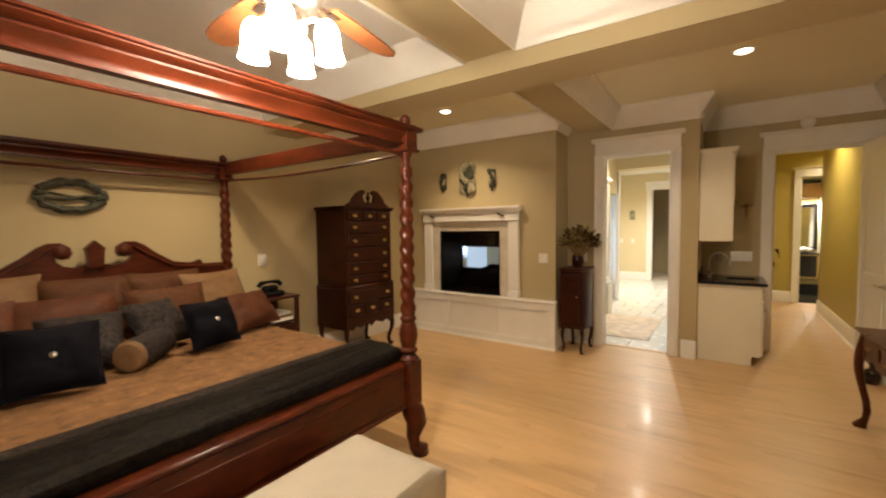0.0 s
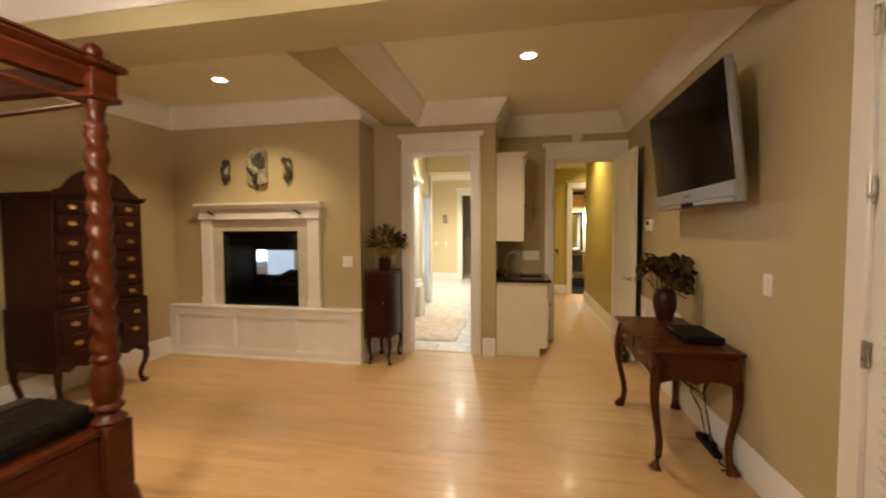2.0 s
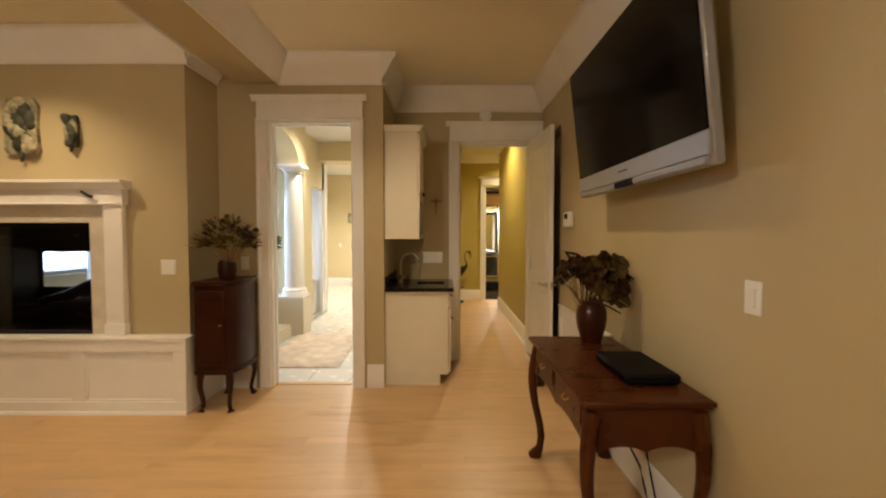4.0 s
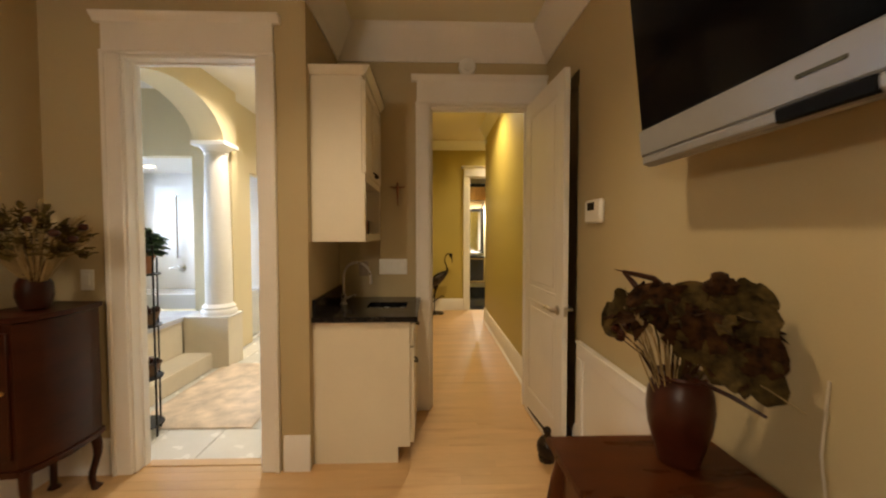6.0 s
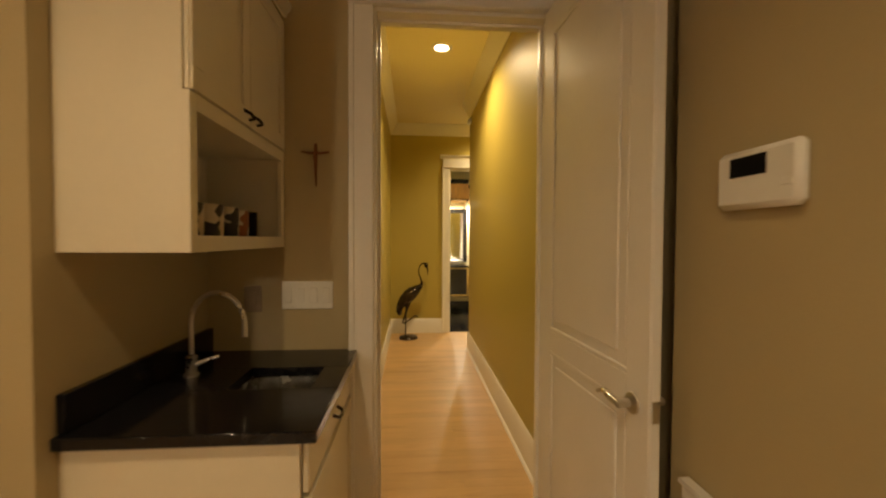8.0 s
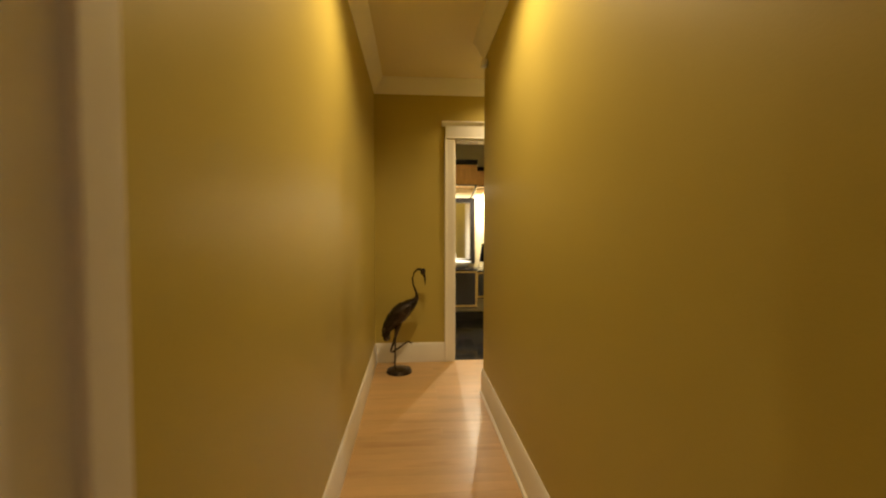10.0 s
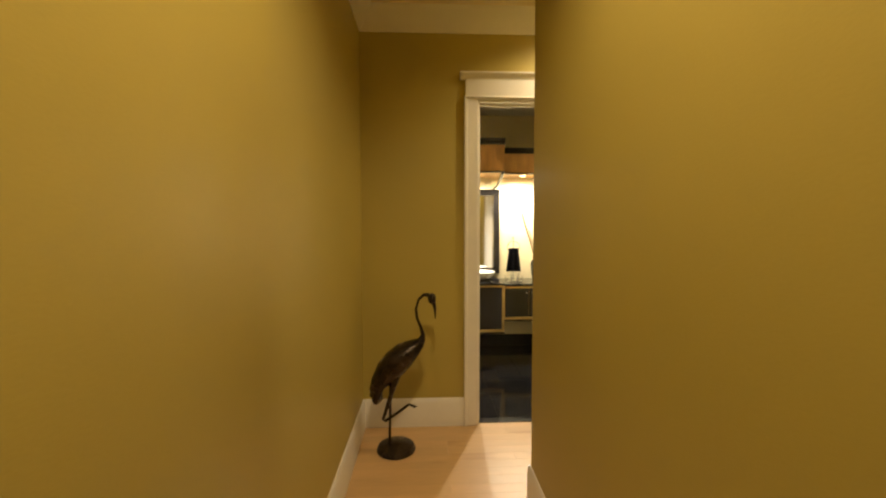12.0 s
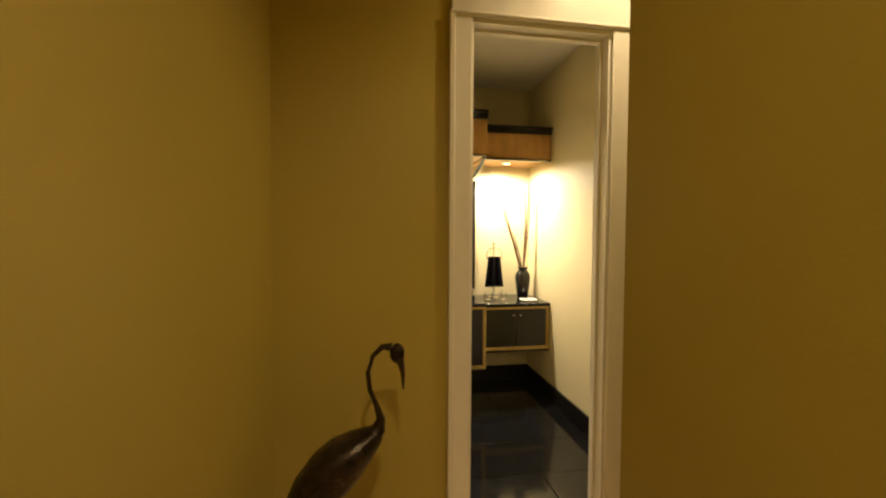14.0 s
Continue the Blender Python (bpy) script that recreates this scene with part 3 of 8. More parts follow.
def doorway(name, x0, x1, top, y_front, y_back, label, w=0.122, faces=(1, 1), w0=None, head=0.17):
    """Lining and casings of a doorway in a wall along x; w0: the first casing's width where it differs."""
    w0 = w0 or w
    ob = thing(name, ((x0 + x1) / 2, y_front, 0), label, "door frame", kind="structure")
    part("jamb_lining", M().box(x0 - 0.002, x0 + 0.018, y_front, y_back, 0, top, 0.002), WHITE, ob)
    part("jamb_lining", M().box(x1 - 0.018, x1 + 0.002, y_front, y_back, 0, top, 0.002), WHITE, ob)
    part("head_lining", M().box(x0 + 0.018, x1 - 0.018, y_front, y_back, top - 0.018, top + 0.002, 0.002), WHITE, ob)
    ym = (y_front + y_back) / 2
    part("door_stop", M().box(x0 + 0.018, x0 + 0.03, ym, ym + 0.035, 0, top - 0.018).box(x1 - 0.03, x1 - 0.018, ym, ym + 0.035, 0, top - 0.018).box(x0 + 0.03, x1 - 0.03, ym, ym + 0.035, top - 0.03, top - 0.018), WHITE, ob)
    for on, y, s in ((faces[0], y_front, -1), (faces[1], y_back, 1)):
        if not on:
            continue
        for a, b in ((x0 - w0, x0 + 0.006), (x1 - 0.006, x1 + w)):
            part("casing", M().box(a, b, y, y + s * 0.022, 0, top + 0.004, 0.004), WHITE, ob)
            e = a if a < x0 else b
            part("backband", M().box(e - 0.012, e + 0.012, y, y + s * 0.032, 0, top + 0.004, 0.003), WHITE, ob)
        part("head_casing", M().box(x0 - w0 - 0.004, x1 + w + 0.004, y, y + s * 0.026, top + 0.005, top + head + 0.005, 0.003), WHITE, ob)
        part("head_bead", M().box(x0 - w0 - 0.014, x1 + w + 0.014, y, y + s * 0.036, top - 0.002, top + 0.016, 0.006), WHITE, ob)
        cap = [(0, 0), (0.028, 0), (0.034, 0.014), (0.05, 0.026), (0.058, 0.036), (0.058, 0.046), (0, 0.046)]
        part("head_cap", M().sweep(cap, (x0 - w0 - 0.045, y, top + head + 0.002), (x1 + w + 0.045, y, top + head + 0.002), (0, s, 0)), WHITE, ob)
    return ob


frame_1 = doorway("door_frame_1", D1[0], D1[1], D1[2], 5.54, 5.67, "white painted casing of the bathroom doorway", w=0.088)
part("hinge_leaf", M().box(D1[1] - 0.0205, D1[1] - 0.0175, 5.60, 5.655, 0.2, 0.3, 0).box(D1[1] - 0.0205, D1[1] - 0.0175, 5.60, 5.655, 1.25, 1.35, 0).box(D1[1] - 0.0205, D1[1] - 0.0175, 5.60, 5.655, 2.1, 2.2, 0), NICKEL, frame_1, "dull nickel hinge leaves")
frame_2 = doorway("door_frame_2", D2[0], D2[1], D2[2], 6.36, 6.49, "white painted casing of the hall doorway", faces=(1, 0), w0=0.09)
part("strike_plate", M().box(D2[0] + 0.016, D2[0] + 0.0205, 6.385, 6.41, 0.90, 0.97, 0.001), NICKEL, frame_2, "nickel strike plate")
frame_3 = doorway("door_frame_3", D3[0], D3[1], D3[2], 10.58, 10.70, "white painted casing of the powder room doorway", w=0.1, w0=0.085, head=0.135)
part("strike_plate", M().box(D3[1] - 0.0205, D3[1] - 0.016, 10.64, 10.665, 0.93, 1.0, 0.001), NICKEL, frame_3, "nickel strike plate")

# ---- lights of the place ----
def downlight(x, y, z, power, group, color=WARM, angle=125):
    ob = thing("recessed_light", (x, y, z), "round white recessed ceiling light, switched on", "ceiling light", group)
    ring = [(0.062, -0.004), (0.066, -0.009), (0.088, -0.008), (0.094, -0.003), (0.094, 0.0)]
    part("trim_ring", M().lathe(ring, (x, y, z), 28), WHITE, ob)
    part("bulb", M().lathe([(0.0, -0.0115), (0.055, -0.0105), (0.061, -0.0045)], (x, y, z), 24), BULB, ob, "glowing frosted lamp face")
    lamp("recessed_beam", "SPOT", (x, y, z - 0.03), power, color, 0.05, spot=angle)


downlight(0.22, 4.36, CEIL_Z, 86, "bedroom downlights")
downlight(-2.76, 4.31, CEIL_Z, 115, "bedroom downlights")
downlight(-2.97, 1.65, CEIL_Z, 175, "bedroom downlights")
downlight(1.0, 8.12, 3.08, 160, "hall downlights", (1.0, 0.80, 0.50), 150)
# Unseen light in the side passage, added to brighten the hall's end.
downlight(2.05, 10.12, 3.08, 98, "hall downlights", (1.0, 0.80, 0.50), 150)


# ---- bedroom furniture ----
def pillow_mesh(w, h, d, n=18):
    m = M()
    v, f = [], []
    for s in (1, -1):
        for i in range(n + 1):
            for j in range(n + 1):
                u, t = i / n * 2 - 1, j / n * 2 - 1
                e = (1 - abs(u) ** 2.6) * (1 - abs(t) ** 2.6)
                pinch = 1 - 0.07 * (1 - abs(t) ** 2) * abs(u) ** 3
                pinch2 = 1 - 0.07 * (1 - abs(u) ** 2) * abs(t) ** 3
                wob = 0.020 * noise.noise(Vector((u * 1.8 + w * 9, t * 1.8 + h * 13, s + d * 7))) + 0.008 * noise.noise(Vector((u * 5 + w * 31, t * 5, s * 3)))
                v.append((u * w / 2 * pinch, t * h / 2 * pinch2, s * d / 2 * e ** 0.55 + wob * (e > 0)))
    k = (n + 1) ** 2
    for s in (0, 1):
        for i in range(n):
            for j in range(n):
                a = s * k + i * (n + 1) + j
                q = (a, a + n + 1, a + n + 2, a + 1)
                f.append(q if s == 0 else q[::-1])
    return m.add(v, f)


def cushion(at, w, h, d, lean, turn, material, label, button=False, piping=None):
    """A pillow on the bed, facing +x, leaning back."""
    rot = pose(0, 0, 0, 0, 0, turn) @ pose(0, 0, 0, 0, -lean, 0) @ pose(0, 0, 0, 90, 0, 90)
    half = h / 2 * math.cos(radians(lean)) + d * 0.2
    place = Matrix.Translation((at[0], at[1], at[2] + half)) @ rot
    ob = thing("pillow", at, label, "pillow", "bed pillows")
    body = M()
    pm = pillow_mesh(w, h, d)
    body.add(pm.v, pm.f, place)
    part("cover", body, material, ob)
    if button:
        b = M().blob((0, 0, 0), 0.016, (1, 1, 0.5))
        part("button", M().add(b.v, b.f, place @ Matrix.Translation((0, 0, d / 2 - 0.004))), NICKEL, ob, "small metallic centre button")
    if piping:
        pts = []
        for k in range(49):
            a = k / 48 * 4
            s, q = int(a) % 4, a - int(a)
            u, t = [(q * 2 - 1, -1), (1, q * 2 - 1), (1 - q * 2, 1), (-1, 1 - q * 2)][s]
            pts.append(place @ Vector((u * w / 2 * (1 - 0.07 * (1 - t * t)), t * h / 2 * (1 - 0.07 * (1 - u * u)), 0)))
        part("piping", M().tube(pts, 0.006, 6), piping, ob)
    return ob


BX0, BX1, BY0, BY1 = -3.97, -1.62, 0.09, 2.17


def bed():
    ob = thing("four_poster_bed", (-2.8, 1.13, 0), "carved mahogany four-poster canopy bed with twisted posts", "bed")

    def spiral(a, z):
        return 0.16 * math.sin(2 * a + z * 62) if 0.98 < z < 1.93 else 0.0

    for x in (BX0, BX1):
        for y in (BY0, BY1):
            turned = [(0.052, 0.66), (0.058, 0.68), (0.040, 0.70), (0.036, 0.715), (0.05, 0.73), (0.05, 0.74), (0.038, 0.755), (0.046, 0.79), (0.052, 0.84), (0.046, 0.89), (0.036, 0.925), (0.045, 0.945), (0.045, 0.955), (0.036, 0.97)]
            turned = [(r * 1.22, h) for r, h in turned] + [(0.046 - 0.007 * k / 76, 0.98 + 0.0125 * k) for k in range(77)]
            turned += [(0.042, 1.945), (0.04, 1.955), (0.03, 1.97), (0.034, 2.02), (0.044, 2.045), (0.044, 2.06)]
            post = part("bed_post", M().lathe(turned, (x, y, 0), 22, twist=spiral).box(x - 0.062, x + 0.062, y - 0.062, y + 0.062, 0.36, 0.665, 0.006), MAHOGANY, ob)
            part("capital", M().box(x - 0.056, x + 0.056, y - 0.056, y + 0.056, 2.06, 2.19, 0.004).box(x - 0.088, x + 0.088, y - 0.088, y + 0.088, 2.19, 2.218, 0.008).box(x - 0.068, x + 0.068, y - 0.068, y + 0.068, 2.055, 2.078, 0.006), MAHOGANY, post)
            part("finial", M().lathe([(0.03, 2.21), (0.018, 2.222), (0.03, 2.238), (0.036, 2.262), (0.03, 2.285), (0.012, 2.30)], (x, y, 0), 16), MAHOGANY, post)
            sx, sy = (1 if x == BX1 else -0.3), (1 if y == BY1 else -1)
            legs = [(x, y, 0.37), (x + 0.018 * sx, y + 0.018 * sy, 0.30), (x + 0.032 * sx, y + 0.032 * sy, 0.23), (x + 0.014 * sx, y + 0.014 * sy, 0.13), (x + 0.024 * sx, y + 0.024 * sy, 0.06), (x + 0.05 * sx, y + 0.05 * sy, 0.03), (x + 0.052 * sx, y + 0.052 * sy, 0.0)]
            part("cabriole_foot", M().tube(legs, [0.066, 0.078, 0.072, 0.046, 0.044, 0.062, 0.052], 12), MAHOGANY, post)
    # foot panel, side rails
    part("footboard", M().box(BX1 - 0.03, BX1 + 0.03, BY0 + 0.05, BY1 - 0.05, 0.36, 0.63, 0.004), MAHOGANY, ob)
    part("top_moulding", M().box(BX1 - 0.04, BX1 + 0.04, BY0 + 0.05, BY1 - 0.05, 0.63, 0.66, 0.01), MAHOGANY, ob)
    part("raised_panel", M().box(BX1 + 0.03, BX1 + 0.037, BY0 + 0.2, BY1 - 0.2, 0.415, 0.575, 0.003), MAHOGANY, ob)
    part("lower_moulding", M().box(BX1 + 0.03, BX1 + 0.036, BY0 + 0.05, BY1 - 0.05, 0.36, 0.385, 0.003), MAHOGANY, ob)
    for y in (BY0, BY1):
        part("side_rail", M().box(BX0 + 0.05, BX1 - 0.05, y - 0.022, y + 0.022, 0.38, 0.60, 0.006), MAHOGANY, ob)
    # headboard with a broken scroll pediment
    yc, half = (BY0 + BY1) / 2, (BY1 - BY0) / 2 - 0.05
    right = [(half, 0.35), (half, 1.245), (0.80, 1.245), (0.78, 1.285), (0.70, 1.262), (0.55, 1.285), (0.42, 1.37), (0.33, 1.445), (0.27, 1.475), (0.20, 1.475), (0.145, 1.44), (0.135, 1.395), (0.155, 1.355), (0.195, 1.35), (0.215, 1.375), (0.20, 1.395), (0.18, 1.385), (0.172, 1.40), (0.188, 1.42), (0.222, 1.415), (0.24, 1.38), (0.23, 1.335), (0.19, 1.30), (0.13, 1.285), (0.06, 1.30)]
    outline = right + [(-a, b) for a, b in reversed(right)]
    flat = Matrix(((0, 0, 1, BX0 - 0.02), (1, 0, 0, yc), (0, 1, 0, 0), (0, 0, 0, 1)))
    hb = part("headboard", M().prism(outline, 0.045, flat), MAHOGANY, ob)
    part("pedestal", M().prism([(-0.065, 1.28), (0.065, 1.28), (0.05, 1.30), (0.055, 1.40), (0.062, 1.43), (0.035, 1.455), (0.0, 1.49), (-0.035, 1.455), (-0.062, 1.43), (-0.055, 1.40), (-0.05, 1.30)], 0.07, flat), MAHOGANY, hb)
    for s in (-1, 1):
        part("rosette", M().lathe([(0.052, 0), (0.05, 0.012), (0.03, 0.02), (0.034, 0.026), (0.012, 0.034)], (0, 0, 0), 16, Matrix(((0, 0, 1, BX0 + 0.024), (1, 0, 0, yc + s * 0.20), (0, 1, 0, 1.405), (0, 0, 0, 1)))), MAHOGANY, hb)
        run = [(half * s, 1.21), (0.55 * s, 1.24), (0.36 * s, 1.36), (0.24 * s, 1.44)]
        part("carved_edge", M().tube([(BX0 + 0.028, yc + a, b) for a, b in run], 0.013, 8), MAHOGANY, hb)
    # canopy cornice and the slim rods under it
    corn = [(0, 0), (0.03, 0), (0.03, 0.014), (0.016, 0.02), (0.016, 0.036), (0.024, 0.052), (0.044, 0.075), (0.050, 0.082), (0.050, 0.094), (0.040, 0.098), (0.060, 0.104), (0.080, 0.122), (0.080, 0.130), (0.070, 0.133), (0.088, 0.138), (0.088, 0.150), (-0.02, 0.150), (-0.02, 0)]
    corn = [(d, h * 0.78) for d, h in corn]
    z = 2.10
    part("canopy_rail", M().sweep(corn, (BX1, BY0, z), (BX1, BY1, z), (1, 0, 0)), MAHOGANY, ob)
    part("canopy_rail", M().sweep(corn, (BX0, BY0, z), (BX0, BY1, z), (1, 0, 0)), MAHOGANY, ob)
    for y, s in ((BY0, -1), (BY1, 1)):
        part("canopy_rail", M().sweep(corn, (BX0, y, z), (BX1, y, z), (0, s, 0)), MAHOGANY, ob)
        part("canopy_rod", M().tube([(BX0 + (BX1 - BX0) * k / 12, y, 2.05 - 0.035 * math.sin(PI * k / 12)) for k in range(13)], 0.011, 8), MAHOGANY, ob)
    for x in (BX0, BX1):
        part("canopy_rod", M().tube([(x, BY0, 2.045), (x, BY1, 2.045)], 0.013, 8), MAHOGANY, ob)
    return ob


bed()


def soft_slab(x0, x1, y0, y1, z0, z1, r=0.07, n=26, wave=0.008, seed=0):
    """A padded slab with rounded edges and a slightly uneven top."""
    m, v, f = M(), [], []
    rings = 5
    for i in range(n + 1):
        for j in range(n + 1):
            u, t = i / n, j / n
            x, y = x0 + (x1 - x0) * u, y0 + (y1 - y0) * t
            ex = min(x - x0, x1 - x, y - y0, y1 - y)
            drop = 0 if ex >= r else r - math.sqrt(max(0, r * r - (r - ex) ** 2))
            v.append((x, y, z1 - drop + wave * noise.noise(Vector((x * 3.1, y * 3.1, seed))) + wave * 0.6 * noise.noise(Vector((x * 9, y * 9, seed + 4)))))
    for i in range(n):
        for j in range(n):
            a = i * (n + 1) + j
            f.append((a, a + n + 1, a + n + 2, a + 1))
    edge = [j for j in range(n)] + [i * (n + 1) + n for i in range(n)] + [n * (n + 1) + n - j for j in range(n)] + [(n - i) * (n + 1) for i in range(n)]
    k = len(v)
    for q in edge:
        v.append((v[q][0], v[q][1], z0))
    c = len(edge)
    for i in range(c):
        f.append((edge[i], edge[(i + 1) % c], k + (i + 1) % c, k + i))
    f.append(tuple(range(k, k + c)))
    return m.add(v, f)


solo("bedspread", soft_slab(-3.93, -1.665, 0.125, 2.135, 0.40, 0.735), SPREAD, (-2.8, 1.13, 0.4), "gold brocade bedspread tucked over the mattress", "bedspread")
RX = -1.965


def resampled(pts, n):
    """The same line with n pieces to each stretch."""
    out = [(a[0] + (b[0] - a[0]) * k / n, a[1] + (b[1] - a[1]) * k / n) for a, b in zip(pts, pts[1:]) for k in range(n)]
    return out + [pts[-1]]


runner = thing("bed_runner", (-1.9, 1.13, 0.74), "black damask runner across the foot of the bed", "bed runner")
run_v, run_f, RN = [], [], 90
for k in range(RN + 1):
    y = 0.13 + 2.0 * k / RN
    for a, b in resampled(((RX, 0.75), (-1.94, 0.754), (-1.91, 0.752), (-1.87, 0.755), (-1.82, 0.752), (-1.76, 0.754), (-1.71, 0.75), (-1.672, 0.738), (-1.653, 0.715), (-1.650, 0.69), (-1.652, 0.664)), 4):
        fold = noise.noise(Vector((a * 3.0 + y * 1.3, y * 7.0, 2.5))) * 0.006 + noise.noise(Vector(((a - b) * 15.0 + y * 0.8, y * 1.4, 7.5))) * 0.018
        run_v.append((a + fold * 0.5, y, b + 0.008 + fold))
for k in range(RN):
    for j in range(40):
        a = k * 41 + j
        run_f.append((a, a + 1, a + 42, a + 41))
under = len(run_v)
run_v += [(a - 0.004, y, b - 0.007) for a, y, b in run_v]
run_f += [tuple(i + under for i in reversed(q)) for q in run_f]
part("cloth", M().add(run_v, run_f), RUNNER, runner)
part("border", M().box(RX - 0.06, RX + 0.03, 0.13, 2.13, 0.742, 0.760, 0.004), BAND, runner, "dark damask border band")
for at, w, h, d, lean, turn, mt, lab, btn, pip in (
        ((-3.72, 0.48, 0.735), 0.62, 0.52, 0.20, 18, 0, SAND, "olive gold satin pillow against the headboard", False, None),
        ((-3.70, 1.02, 0.735), 0.60, 0.47, 0.20, 18, 0, OCHRE, "ochre brocade pillow against the headboard", False, RUST),
        ((-3.70, 1.52, 0.735), 0.60, 0.47, 0.20, 18, 3, OCHRE, "ochre brocade pillow against the headboard", False, RUST),
        ((-3.55, 1.86, 0.735), 0.54, 0.47, 0.20, 26, 8, SAND, "sand silk pillow leaning by the bed post", False, None),
        ((-3.36, 0.80, 0.735), 0.60, 0.41, 0.19, 28, -3, RUST, "rust silk pillow in the middle row", False, None),
        ((-3.36, 1.42, 0.735), 0.56, 0.40, 0.19, 28, 4, OCHRE, "ochre brocade pillow in the middle row", False, RUST),
        ((-3.12, 0.30, 0.735), 0.52, 0.46, 0.18, 30, -4, RUST, "rust silk pillow at the bed's edge", False, None),
        ((-3.10, 1.90, 0.735), 0.46, 0.34, 0.17, 40, 14, RUST, "rust silk pillow at the bed's edge", False, None),
        ((-3.00, 0.80, 0.735), 0.42, 0.36, 0.18, 40, -12, GREYCLOTH, "slate damask pillow in the middle of the bed", False, None),
        ((-3.10, 1.23, 0.735), 0.38, 0.36, 0.17, 34, 22, GREYCLOTH, "slate damask pillow in the middle of the bed", False, None),
        ((-2.62, 0.60, 0.735), 0.38, 0.35, 0.17, 28, -10, NAVY, "navy velvet square pillow with a centre button", True, NAVY),
        ((-2.80, 1.45, 0.735), 0.34, 0.325, 0.17, 26, 8, NAVY, "navy velvet square pillow with a centre button", True, NAVY)):
    cushion(at, w, h, d, lean, turn, mt, lab, btn, pip)
bol = thing("bolster", (-2.70, 1.03, 0.735), "slate damask bolster with a gathered gold end", "pillow", "bed pillows")
ax = pose(-2.93, 1.19, 0.832, 0, 90, -46)
part("cover", M().lathe([(0.05, -0.02), (0.088, 0.0), (0.094, 0.05), (0.096, 0.18), (0.094, 0.31), (0.088, 0.34)], (0, 0, 0), 20, ax), GREYCLOTH, bol)
part("end_cap", M().lathe([(0.088, 0.335), (0.092, 0.35), (0.08, 0.375), (0.05, 0.385), (0.012, 0.375)], (0, 0, 0), 20, ax), SAND, bol, "gathered gold end")


def pull(parent, x, y, z, s=1.0):
    """A brass drawer pull on a face that looks along +x."""
    p = part("drawer_pull", M().prism([(-0.034 * s, 0.0), (-0.026 * s, 0.016 * s), (-0.01 * s, 0.012 * s), (0, 0.024 * s), (0.01 * s, 0.012 * s), (0.026 * s, 0.016 * s), (0.034 * s, 0), (0.022 * s, -0.014 * s), (0, -0.02 * s), (-0.022 * s, -0.014 * s)], 0.004, Matrix(((0, 0, 1, x), (1, 0, 0, y), (0, 1, 0, z), (0, 0, 0, 1)))).tube([(x + 0.004, y - 0.026 * s, z), (x + 0.016, y - 0.024 * s, z - 0.008), (x + 0.02, y, z - 0.016 * s), (x + 0.016, y + 0.024 * s, z - 0.008), (x + 0.004, y + 0.026 * s, z)], 0.0035, 6), BRASS, parent, "brass bail pull")
    return p


def cabriole(x, y, top, sx, sy, r=0.032, knee=0.03):
    """A bowed leg from the floor up; sx, sy point outwards."""
    pts, rs = [], []
    for k in range(11):
        t = k / 10
        bow = knee * math.sin(PI * min(1, (1 - t) * 1.6)) if t > 0.375 else -knee * 0.55 * math.sin(PI * t / 0.375)
        foot = 0.6 * knee * max(0, 1 - t / 0.12)
        pts.append((x + sx * (bow + foot), y + sy * (bow + foot), t * top))
        rs.append(r * (0.62 + 0.75 * max(0, t - 0.45) + 0.55 * max(0, 1 - t / 0.10)))
    return M().tube(pts, rs, 10)


